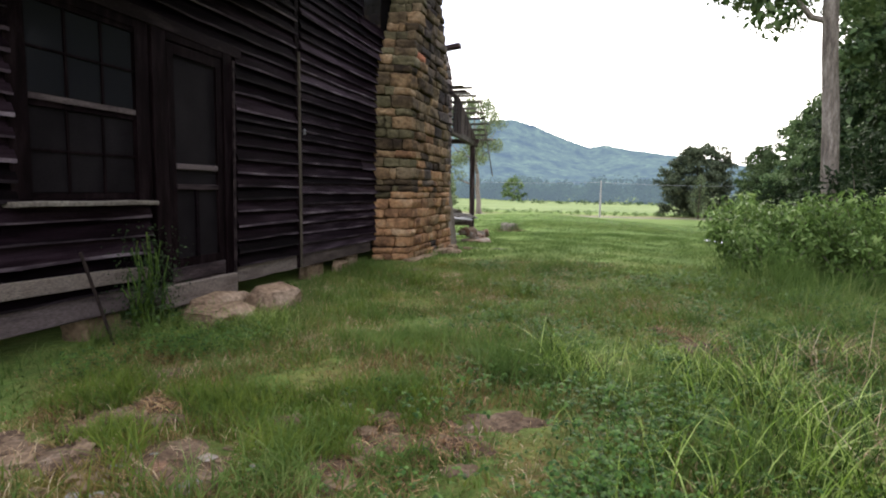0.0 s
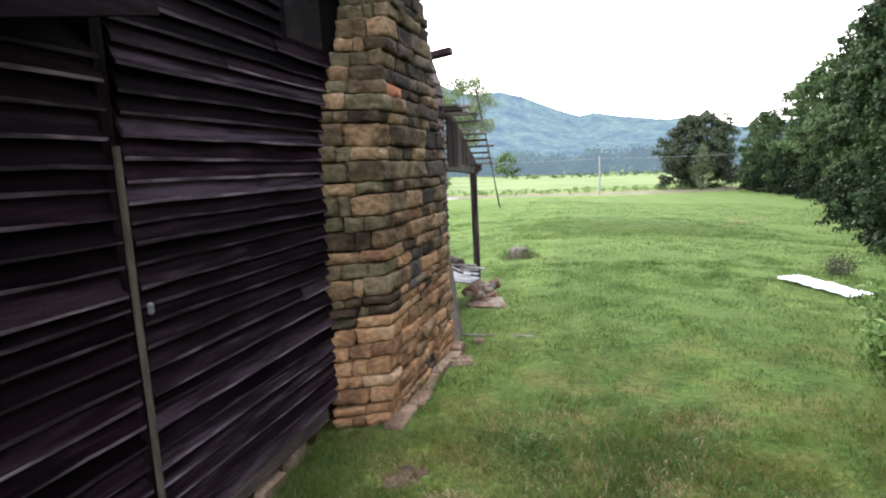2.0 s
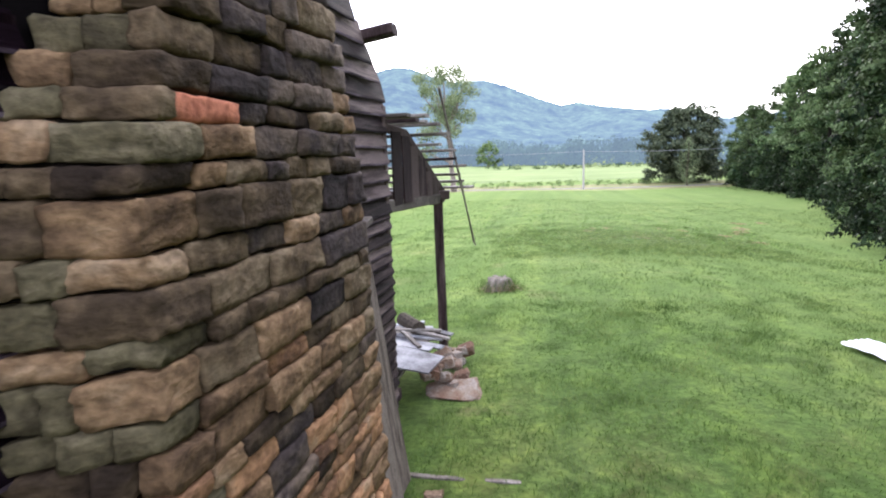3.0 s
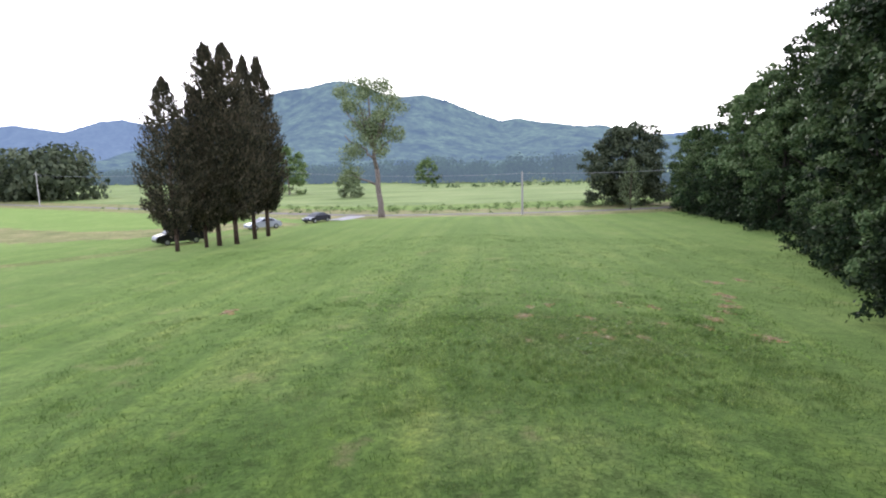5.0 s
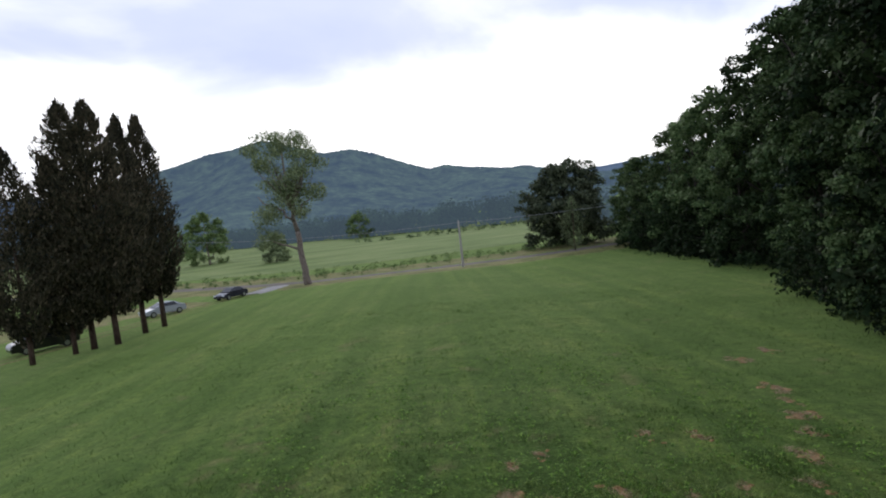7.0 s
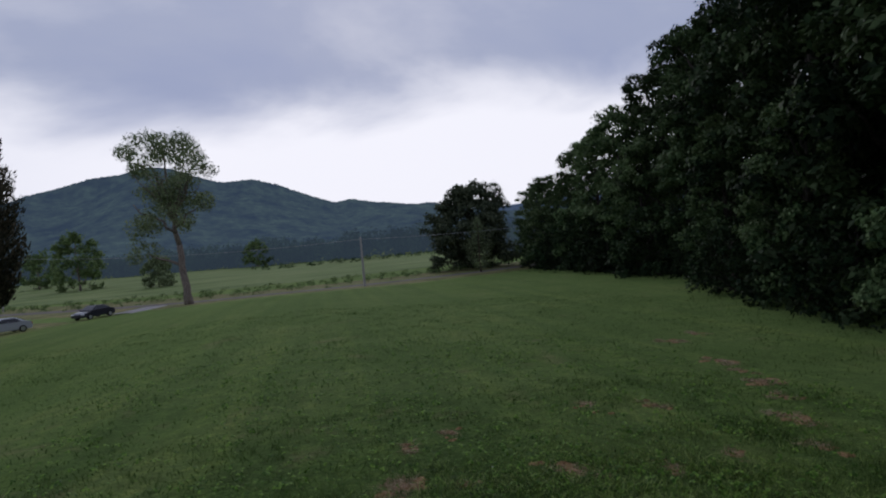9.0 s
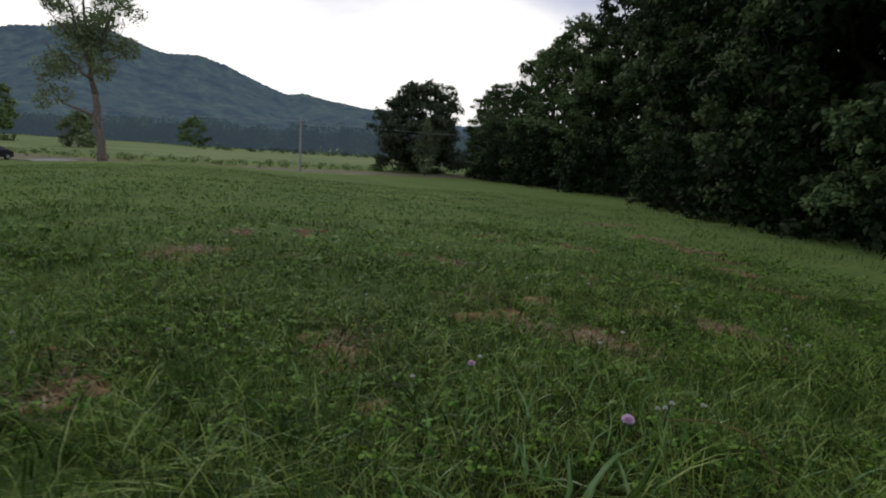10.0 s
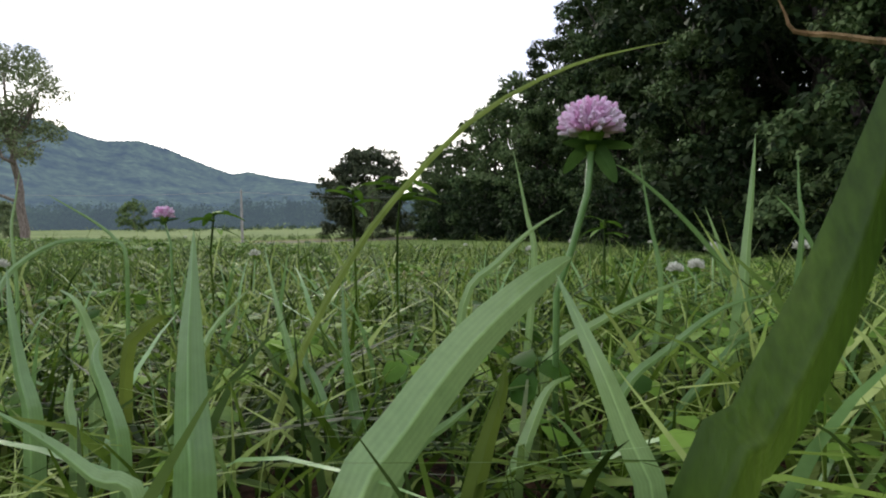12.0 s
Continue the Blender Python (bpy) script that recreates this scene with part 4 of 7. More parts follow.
while s < 5.3:
    w = rng.uniform(0.3, 0.6)
    bm = box(0.46, 0.70 + rng.uniform(-0.05, 0.03), s, min(s + w, 5.36) - 0.015, -0.12, 0.045 + rng.uniform(-0.02, 0.02), 0.02, 0.015, rng)
    part("footing_stone", bm, ROCK, chimney)
    s += w

# ---- far porch ----
porch = thing("porch", HM, "collapsing side porch with bare roof laths on a leaning post", "porch")
part("post", stick((-0.02, 9.60, -0.05), (-0.02, 9.50, 2.50), 0.13, 0.13, rng, 0.004), BROWN_WOOD, porch, "dark square porch post")
part("post", stick((-3.2, 9.60, -0.1), (-3.2, 9.55, 2.50), 0.13, 0.13, rng, 0.004), BROWN_WOOD, porch)
part("beam", stick((-0.02, 6.98, 2.62), (-0.02, 9.75, 2.50), 0.10, 0.15, rng, 0.006), PALE_WOOD, porch, "grey weathered beam")
part("plate", stick((-3.5, 9.55, 2.60), (0.15, 9.55, 2.56), 0.10, 0.13, rng, 0.004), BROWN_WOOD, porch)


def porch_z(s):
    return 3.62 - 0.05 * (s - 7.0) if s < 8.0 else 3.57 - 0.455 * (s - 8.0)


for i in range(6):
    s0 = 7.42 + 0.36 * i
    top = porch_z(s0 + 0.15) - 0.12 - rng.uniform(0, 0.05)
    if top > 2.75:
        part("infill_board", stick((0.02 + rng.uniform(0, 0.015), s0, 2.60), (0.02, s0 + rng.uniform(-0.02, 0.02), top), 0.022, 0.33, rng, 0.003), BROWN_WOOD, porch)
for n in (-0.05, -1.6, -3.2):
    part("rafter", stick((n, 7.0, 3.52), (n, 8.0, 3.47), 0.06, 0.10), BROWN_WOOD, porch)
    part("rafter", stick((n, 8.0, 3.47), (n, 10.15, 2.49), 0.06, 0.10), BROWN_WOOD, porch)
s = 7.05
while s < 10.25:
    tip = rng.uniform(0.26, 0.48)
    part("lath", stick((-3.6, s, porch_z(s) - 0.005), (tip, s + rng.uniform(-0.03, 0.03), porch_z(s) + rng.uniform(-0.01, 0.03)), 0.17, 0.04, rng, 0.004),
         PALE_WOOD if rng.random() < 0.7 else BROWN_WOOD, porch)
    s += rng.uniform(0.21, 0.29)
for ds in (0.0, 0.07):
    part("leaning_rod", tube([(0.34, 8.30 + ds, 4.05), (0.36, 9.4, 2.85 - ds), (0.36, 10.42 + ds * 2, 1.68 - ds)], [0.013] * 3, 6), PALE_WOOD, porch,
         "thin stick hanging from the laths")
# near-black sheet added where only shade shows beneath the laths
part("shade_panel", box(-0.5, -0.46, 7.02, 7.62, 2.7, 3.45), DARK, porch, "dark sheet standing for the shade under the porch roof")
# floor boards of the porch
for i in range(10):
    n0 = -0.2 - 0.22 * i
    part("floor_board", stick((n0, 7.05, 0.36), (n0, 9.7 - rng.uniform(0, 0.4), 0.36), 0.2, 0.035, rng, 0.006), PALE_WOOD, porch)
part("joist", stick((-2.6, 9.5, 0.27), (0.0, 9.5, 0.27), 0.12, 0.14), BROWN_WOOD, porch)
part("joist", stick((-2.6, 7.2, 0.27), (0.0, 7.2, 0.27), 0.12, 0.14), BROWN_WOOD, porch)

# debris heaped on the porch
def loose(name, bm, m, label, cat, group=""):
    ob = part(name, bm, m)
    ob.matrix_world = HM
    return tagged(ob, label, cat, group)


white = [((0.22, 8.55, 0.42), (-0.75, 8.75, 0.46), 0.16), ((0.15, 8.85, 0.45), (-0.85, 8.8, 0.50), 0.14), ((0.24, 9.1, 0.44), (-0.6, 9.35, 0.50), 0.12),
         ((0.1, 8.35, 0.46), (-0.9, 8.5, 0.51), 0.18), ((-0.1, 9.25, 0.49), (-0.9, 9.0, 0.54), 0.12), ((0.05, 8.0, 0.42), (-0.7, 8.25, 0.45), 0.18)]
for a, b, w in white:
    loose("board", stick(a, b, w, 0.025, rng, 0.004), WHITE_BOARD, "loose board with flaking white paint on the porch", "board", "debris on the porch")
for a, b in (((0.28, 8.75, 0.49), (-0.5, 9.0, 0.53)), ((0.1, 9.0, 0.53), (-0.7, 8.8, 0.57)), ((-0.05, 8.3, 0.50), (-0.6, 9.0, 0.55))):
    loose("stick", stick(a, b, 0.06, 0.04, rng, 0.004), PALE_WOOD, "grey broken stick of wood on the porch", "stick", "debris on the porch")
loose("log", tube([(-0.25, 8.95, 0.55), (-0.62, 9.3, 0.60)], [0.12, 0.11], 12), TRIM_GREY, "short grey log lying on the porch boards", "log")
loose("panel", slab((0.30, 7.45, 0.47), (0.34, 8.15, 0.44), (-0.42, 8.28, 0.53), (-0.45, 7.55, 0.52), 0.02), WHITE_BOARD, "white painted panel lying on the porch boards", "panel")
for i in range(26):
    s, n, k = rng.uniform(8.2, 9.8), rng.uniform(0.02, 0.45), rng.uniform(0.06, 0.14)
    x, y = house_xy(n, s)
    bm = box(-k, k, -k * 0.8, k * 0.8, -k * 0.55, k * 0.55, k * 0.2, k * 0.12, rng)
    o = part("rubble_stone", bm, RUBBLE)
    o.matrix_world = pose(x, y, gz(x, y) + k * 0.4 + max(0, 0.24 - n * 0.45), rng.uniform(-25, 25), rng.uniform(-25, 25), rng.uniform(0, 180))
    tagged(o, "broken orange brick and stone beside the porch", "stone", "rubble beside the porch")
# boards leaning on the wall past the chimney
lean = thing("leaning_hatch", HM, "grey wooden hatch leaning on the wall past the chimney", "hatch")
for i in range(2):
    part("board", stick((0.54 - 0.02 * i, 5.40 + 0.31 * i, 0.0), (0.20, 5.32 + 0.31 * i, 2.5), 0.035, 0.30, rng, 0.003), HATCH, lean)
part("cap", stick((0.20, 5.22, 2.50), (0.18, 5.88, 2.60), 0.16, 0.07, rng, 0.004), PALE_WOOD, lean, "pale board across the top")

o = loose("iron_rod", tube([(0.22, -2.93, -0.03), (0.15, -3.0, 0.35), (0.09, -3.07, 0.70)], [0.012] * 3, 8), WIRE_DARK, "thin dark iron rod leaning on the wall", "rod")

# ---- things round the house ----
def boulder(name, x, y, z, sx, sy, sz, turn, material, label, seed):
    bm = bmesh.new()
    bmesh.ops.create_icosphere(bm, subdivisions=4, radius=1)
    br = random.Random(int(seed * 7))
    cuts = [(Vector((0.05, -0.08, 1)).normalized(), 0.8)]
    cuts += [(Vector((br.gauss(0, 1), br.gauss(0, 1), br.gauss(0, 0.7))).normalized(), br.uniform(0.72, 1.0)) for _ in range(11)]
    for v in bm.verts:
        d = v.co.normalized()
        k = 1 + 0.22 * noise.noise(d * 1.3 + Vector((seed, 0, 0))) + 0.07 * noise.noise(d * 4 + Vector((0, seed, 0)))
        q = d * 1.25
        for nrm, far in cuts:
            over = q.dot(nrm) - far
            if over > 0:
                q = q - nrm * over * 0.94
        v.co = Vector((q.x * sx, q.y * sy, q.z * sz)) * (0.5 + 0.5 * k)
    ob = part(name, bm, material)
    ob.matrix_world = pose(x, y, z, 3, -4, turn)
    return tagged(ob, label, "stone", "stones before the door")


boulder("doorstep_rock", -1.46, 5.34, 0.05, 0.31, 0.25, 0.17, 35, ROCK, "rough tan doorstep rock before the screen door", 1.0)
boulder("doorstep_rock", -1.62, 4.62, 0.02, 0.34, 0.24, 0.13, 62, ROCK, "flat tan rock below the threshold", 5.0)
boulder("doorstep_rock", -1.93, 4.98, 0.05, 0.42, 0.17, 0.14, 74, ROCK, "long flat tan rock against the threshold", 8.0)
boulder("doorstep_rock", -2.14, 4.10, 0.0, 0.2, 0.15, 0.11, 40, ROCK, "small tan rock at the foot of the wall", 11.0)
boulder("doorstep_rock", -1.08, 4.48, -0.01, 0.13, 0.10, 0.05, 10, ROCK, "small flat rock sunk in the grass", 14.0)
x, y = house_xy(0.42, 8.35)
o = boulder("slab_stone", x, y, gz(x, y) + 0.03, 0.46, 0.36, 0.07, 30, RUBBLE, "flat tan stone slab beside the rubble", 17.0)
o["group"] = "rubble beside the porch"
srng = random.Random(5)
for i in range(60):
    x, y = srng.gauss(-0.6, 0.5), srng.gauss(1.9, 0.35)
    k = srng.uniform(0.012, 0.05)
    bm = box(-k, k, -k * 0.7, k * 0.7, -k * 0.35, k * 0.35, k * 0.22, k * 0.16, srng)
    o = part("flat_stone", bm, CONCRETE if srng.random() < 0.25 else ROCK)
    o.matrix_world = pose(x, y, gz(x, y) + 0.01, srng.uniform(-8, 8), srng.uniform(-8, 8), srng.uniform(0, 180))
    tagged(o, "small grey stone lying in the grass", "stone", "loose stones in the grass")
for x, y, k, turn in ((-1.2, 2.02, 0.09, 20), (-0.56, 2.05, 0.07, 70), (0.2, 2.03, 0.08, 10), (-1.0, 2.5, 0.09, 40), (-0.74, 1.95, 0.06, 100), (-0.4, 2.15, 0.05, 30)):
    o = boulder("flat_stone", x, y, gz(x, y) - 0.008, k, k * 0.7, 0.03, turn, RUBBLE if k < 0.08 else ROCK, "pale flat stone half sunk in the worn turf", 20 + k * 50)
    o["group"] = "loose stones in the grass"
x, y = 0.3, 12.5
o = part("footing", stick((-0.75, 0.12, 0.0), (0.9, -0.05, -0.02), 0.065, 0.05, srng, 0.02, 10), PALE_WOOD)
o.matrix_world = pose(x, y, gz(x, y) + 0.0)
tagged(o, "thin old concrete footing half hidden in grass", "footing")
for x, y, k in ((-0.42, 12.4, 0.16), (0.05, 12.2, 0.10), (-0.2, 11.2, 0.2)):
    o = part("flat_stone", box(-k, k, -k * 0.6, k * 0.6, -0.03, 0.05, 0.02, 0.02, srng), ROCK)
    o.matrix_world = pose(x, y, gz(x, y) + 0.02, 3, 2, 40 * k)
    tagged(o, "flat stone beside the chimney foot", "stone", "loose stones in the grass")

# white sheet in the grass
def crumpled_sheet():
    nx, ny = 26, 40
    gx, gy = np.meshgrid(np.linspace(-0.34, 0.34, nx), np.linspace(-1.05, 1.05, ny))
    zz = 0.05 + 0.02 * np.sin(gx * 42) * 0.6 + 0.008 * np.sin(gy * 7 + gx * 5) + 0.008 * np.sin(gy * 17 + 1)
    wob = 0.012 * np.sin(gy * 4) + 0.006 * np.sin(gy * 13)
    v = np.stack([gx + wob, gy, zz], -1).reshape(-1, 3)
    v = np.concatenate([v, v - [0, 0, 0.006]])
    i = (np.arange(ny - 1)[:, None] * nx + np.arange(nx - 1)[None]).reshape(-1)
    f = np.stack([i, i + 1, i + nx + 1, i + nx], 1)
    return np_mesh("metal_sheet", v, [f, f[:, ::-1] + nx * ny], WHITE_SHEET, True)


sheet = new("metal_sheet", crumpled_sheet())
sheet.matrix_world = pose(6.92, 15.7, gz(6.92, 15.7) + 0.035, 0, 0, 12) @ Matrix.Diagonal((0.75, 0.95, 1, 1))
tagged(sheet, "white corrugated metal sheet lying in the grass", "sheet")


# tree stump
def stump():
    bm = bmesh.new()
    rings = []
    for k, (z, r) in enumerate(((-0.05, 0.42), (0.06, 0.33), (0.18, 0.27), (0.26, 0.26), (0.29, 0.23), (0.27, 0.05))):
        rings.append([bm.verts.new((r * (1 + 0.14 * math.sin(3 * a + k) + 0.08 * math.sin(7 * a)) * math.cos(a), r * (1 + 0.12 * math.sin(2 * a + 1)) * math.sin(a),
                                    z + 0.03 * math.sin(5 * a + k) * (k > 2))) for a in [6.2832 * j / 20 for j in range(20)]])
    for r0, r1 in zip(rings, rings[1:]):
        for j in range(20):
            bm.faces.new((r0[j], r0[(j + 1) % 20], r1[(j + 1) % 20], r1[j]))
    bm.faces.new(rings[-1])
    return bm


o = part("tree_stump", stump(), BARK, smooth=True)
o.matrix_world = pose(1.0, 21.8, gz(1.0, 21.8)) @ Matrix.Diagonal((1.15, 1.15, 1.05, 1))
tagged(o, "low weathered tree stump in the mown grass", "stump")
o = part("fence_post", stick((0, 0, -0.1), (0.03, 0, 0.34), 0.09, 0.09, srng, 0.004), PALE_WOOD)
x, y = house_xy(-2.9, 10.4)
o.matrix_world = pose(x, y, gz(x, y))
tagged(o, "short old post standing in the grass", "post")
x, y = house_xy(-1.3, 11.6)
o = part("board", stick((-0.3, 0, 0.04), (0.35, 0.2, 0.05), 0.14, 0.025, srng, 0.004), WHITE_BOARD)
o.matrix_world = pose(x, y, gz(x, y))
tagged(o, "pale board lying in the grass behind the porch", "board")


# ---- trees ----
def leaf_cloud(rs, lobes, count, size, aspect=0.6, droop=0.3, dome=0.0):
    """Small leaf clumps strewn through the shells of several lobes. lobes: rows of centre x, y, z and radii rx, ry, rz."""
    lobes = np.array(lobes, dtype=float)
    vol = np.cbrt(lobes[:, 3] * lobes[:, 4] * lobes[:, 5]) ** 2
    pick = rs.choice(len(lobes), count, p=vol / vol.sum())
    d = rs.normal(size=(count, 3))
    d /= np.linalg.norm(d, axis=1)[:, None]
    # most leaves of a spray lie on its upper side
    d[:, 2] = np.where(rs.uniform(0, 1, count) < dome, np.abs(d[:, 2]), d[:, 2])
    r = rs.uniform(0.45, 1.06, count) ** 0.6
    c = lobes[pick, :3] + d * lobes[pick, 3:] * r[:, None]
    c += rs.normal(0, size * 0.5, (count, 3))
    nrm = d + rs.normal(0, 0.32, (count, 3))
    nrm[:, 2] += 0.4
    nrm /= np.linalg.norm(nrm, axis=1)[:, None]
    u = np.cross(nrm, rs.normal(size=(count, 3)))
    u /= np.linalg.norm(u, axis=1)[:, None]
    u[:, 2] -= droop
    w = np.cross(nrm, u)
    s = size * rs.uniform(0.55, 1.35, count)[:, None]
    a = c - u * s * 0.5
    b = c + w * s * aspect * 0.5 + nrm * s * 0.1
    e = c + u * s * 0.5 - nrm * s * 0.12
    g = c - w * s * aspect * 0.5 + nrm * s * 0.1
    v = np.stack([a, b, e, g], 1).reshape(-1, 3)
    f = np.arange(count * 4).reshape(-1, 4)
    return v, f


def limb(p, q, r0, r1, rs, wob=0.12, n=5):
    p, q = np.array(p, float), np.array(q, float)
    pts = [p + (q - p) * k / n + (rs.normal(0, wob, 3) if 0 < k < n else 0) for k in range(n + 1)]
    return tube([tuple(x) for x in pts], [r0 + (r1 - r0) * k / n for k in range(n + 1)], 7)


def broad_tree(name, h, spread_r, seed, leaves, size, material, label, bark=None, low=0.12, trunk_r=None, group="", lobes_n=16, sprays=6):
    """A broad-leaved tree: trunk, limbs to each lobe, and a crown with an uneven outline."""
    rs = np.random.default_rng(seed)
    t = thing(name, Matrix.Identity(4), label, "tree", group)
    r = trunk_r or h * 0.018
    top = h * 0.82
    lobes, limbs = [], [limb((0, 0, -0.3), (rs.normal(0, 0.3), rs.normal(0, 0.3), top), r * 1.25, r * 0.25, rs, 0.14, 8)]
    for k in range(lobes_n):
        zt = low + (0.95 - low) * (k + 0.5) / lobes_n
        prof = max(0.12, 1 - zt ** 2.3) ** 0.62 * (0.82 + 0.18 * min(1, zt / 0.3))
        a = k * 2.4 + rs.uniform(-0.5, 0.5)
        rad = spread_r * prof * rs.uniform(0.42, 0.86)
        c = np.array((rad * math.cos(a), rad * math.sin(a), h * zt + rs.normal(0, h * 0.02)))
        q = spread_r * rs.uniform(0.26, 0.44) * (0.6 + 0.5 * prof)
        limbs.append(limb((0, 0, max(0.5, c[2] - h * 0.16)), c, r * 0.35, r * 0.08, rs, 0.1))
        # each bough carries several flat sprays with gaps between them
        for j in range(sprays):
            d = rs.normal(size=3)
            d[:2] += 0.7 * c[:2] / (np.hypot(c[0], c[1]) + 0.1)
            d[2] += 0.25
            d *= q * rs.uniform(0.45, 1.1) / np.linalg.norm(d)
            w = q * rs.uniform(0.26, 0.5)
            lobes.append((*(c + d), w, w, w * rs.uniform(0.4, 0.62)))
    # small sprays that break the outline
    for k in range(lobes_n):
        zt = low + (0.99 - low) * rs.uniform(0.1, 1.0)
        prof = max(0.12, 1 - zt ** 2.3) ** 0.62
        a, rad, q = rs.uniform(0, 6.28), spread_r * prof * rs.uniform(0.85, 1.12), spread_r * rs.uniform(0.06, 0.12)
        lobes.append((rad * math.cos(a), rad * math.sin(a), h * zt, q, q, q * 0.6))
    for k in range(5):
        lobes.append((spread_r * rs.normal(0, 0.12), spread_r * rs.normal(0, 0.12), h * rs.uniform(0.88, 0.99), spread_r * 0.15, spread_r * 0.15, h * 0.03))
    part("trunk", join(limbs), bark or BARK, t, smooth=True)
    v, f = leaf_cloud(rs, lobes, leaves, size, 0.62, 0.3, 0.8)
    keep = v[f[:, 0], 2] > 0.05
    cr = new("crown", np_mesh("crown", v, [f[keep]], material))
    cr.parent = t
    return t


def cedar_tree(name, h, rad, seed, leaves, label, low=0.06, material=None, group=""):
    """A red cedar: a tapering column of short upswept sprays."""
    rs = np.random.default_rng(seed)
    t = thing(name, Matrix.Identity(4), label, "tree", group)
    part("trunk", limb((0, 0, -0.2), (rs.normal(0, 0.1), rs.normal(0, 0.1), h * 0.95), h * 0.0135, 0.02, rs, 0.04, 8), BARK_RED, t, smooth=True)
    nb = 240
    zb = low + (1 - low) * (np.arange(nb) + rs.uniform(0, 1, nb)) / nb
    env = np.where(zb < 0.48, 0.52 + 0.48 * np.sin((zb - low) / (0.48 - low) * np.pi / 2), np.clip((1 - zb) / 0.52, 0, 1) ** 0.7)
    length = rad * env * rs.uniform(0.68, 1.16, nb) + 0.05
    dirs = np.arange(nb) * 2.4 + rs.normal(0, 0.4, nb)
    k = rs.integers(0, nb, leaves)
    along = rs.uniform(0.2, 1.0, leaves) ** 0.7
    ang = dirs[k] + rs.normal(0, 0.22, leaves)
    r = length[k] * along
    c = np.stack([r * np.cos(ang), r * np.sin(ang), zb[k] * h + 0.55 * r * along - 0.25 * length[k] + rs.normal(0, 0.16, leaves)], 1)
    c[:, 2] = np.maximum(c[:, 2], low * h * 0.6)
    u = np.stack([np.cos(ang) * 0.6, np.sin(ang) * 0.6, np.ones(leaves)], 1) + rs.normal(0, 0.35, (leaves, 3))
    u /= np.linalg.norm(u, axis=1)[:, None]
    w = np.cross(u, rs.normal(size=(leaves, 3)))
    w /= np.linalg.norm(w, axis=1)[:, None]
    s = rs.uniform(0.16, 0.40, leaves)[:, None] * (h / 16) * (1 - 0.4 * zb[k])[:, None]
    v = np.stack([c - u * s * 0.4, c + w * s * 0.22, c + u * s * 0.8, c - w * s * 0.22], 1).reshape(-1, 3)
    f = np.arange(leaves * 4).reshape(-1, 4)
    cr = new("crown", np_mesh("crown", v, [f], material or CEDAR))
    cr.parent = t
    return t


def put(t, x, y, turn=0, scale=1.0, sink=0.1, sx=None):
    t.matrix_world = pose(x, y, gz(x, y) - sink, 0, 0, turn) @ Matrix.Diagonal((sx or scale, sx or scale, scale, 1))
    return t


def copies(base, rows, sink=0.1):
    """rows: x, y, turn, scale; the first row places the tree itself."""
    put(base, *rows[0], sink=sink)
    for x, y, turn, k in rows[1:]:
        c = copy_thing(base, Matrix.Identity(4))
        put(c, x, y, turn, k, sink)


# the wood along the right of the field; edge trees first
WOOD = "trees of the wood along the field"
w1 = broad_tree("wood_tree", 19.2, 5.1, 21, 21000, 0.27, LEAF, "tall dark green broadleaf tree at the wood's edge", low=0.03, group=WOOD, bark=BARK_DARK, lobes_n=30)
w2 = broad_tree("wood_tree", 17.6, 4.6, 22, 18500, 0.27, LEAF_MID, "tall mid-green broadleaf tree at the wood's edge", low=0.02, group=WOOD, bark=BARK_DARK, lobes_n=26)
w3 = broad_tree("wood_tree", 13.8, 4.2, 23, 14000, 0.27, LEAF_B, "mid-green broadleaf tree at the wood's edge", low=0.02, group=WOOD, bark=BARK_DARK, lobes_n=24)
w4 = broad_tree("wood_tree", 11.8, 4.0, 24, 12000, 0.24, LEAF_B, "lighter green broadleaf tree at the end of the wood", low=0.02, group=WOOD, bark=BARK_DARK, lobes_n=20)
copies(w1, [(36.2, 56.0, 0, 1.09), (33.0, 49.5, 130, 1.17), (28.0, 42.0, 250, 1.16), (24.5, 34.5, 40, 1.10), (21.5, 27.0, 200, 1.06), (39.2, 61.5, 310, 1.07), (35.0, 44.0, 75, 1.28),
            (31.0, 34.0, 170, 1.24), (27.0, 24.0, 290, 1.2), (41.0, 52.0, 100, 1.31)])
w5 = broad_tree("wood_tree", 17.0, 5.0, 26, 19000, 0.24, LEAF_MID, "mid-green broadleaf tree beside the house yard", low=0.02, group=WOOD, bark=BARK_DARK, lobes_n=30)
# rows with y of 5 or less stand out of view, added to shade the house
copies(w5, [(14.5, 7.5, 60, 1.1), (15.5, 0.0, 210, 1.15), (13.0, -7.5, 330, 1.1), (20.0, 5.0, 140, 1.2), (20.5, -5.0, 20, 1.25), (19.5, 17.0, 20, 1.15), (14.5, 14.5, 15, 0.72), (15.6, 20.0, 100, 0.62)])
copies(w2, [(39.2, 66.5, 10, 1.10), (35.2, 60.0, 77, 1.03), (30.6, 46.5, 200, 1.12), (25.8, 39.0, 290, 1.14), (40.9, 71.5, 140, 1.05), (22.2, 31.0, 330, 1.14), (18.0, 22.0, 60, 1.08),
            (42.5, 61.0, 250, 1.32), (45.0, 70.0, 15, 1.20), (24.0, 16.0, 120, 1.20)])
copies(w3, [(39.6, 76.0, 0, 1.17), (40.0, 81.0, 120, 1.08), (36.6, 69.5, 230, 0.84), (41.2, 86.5, 300, 1.05), (46.0, 80.0, 60, 1.25), (46.0, 88.0, 170, 1.21), (30.5, 54.0, 45, 0.71),
            (25.2, 44.5, 280, 0.63), (21.6, 36.8, 100, 0.57)])
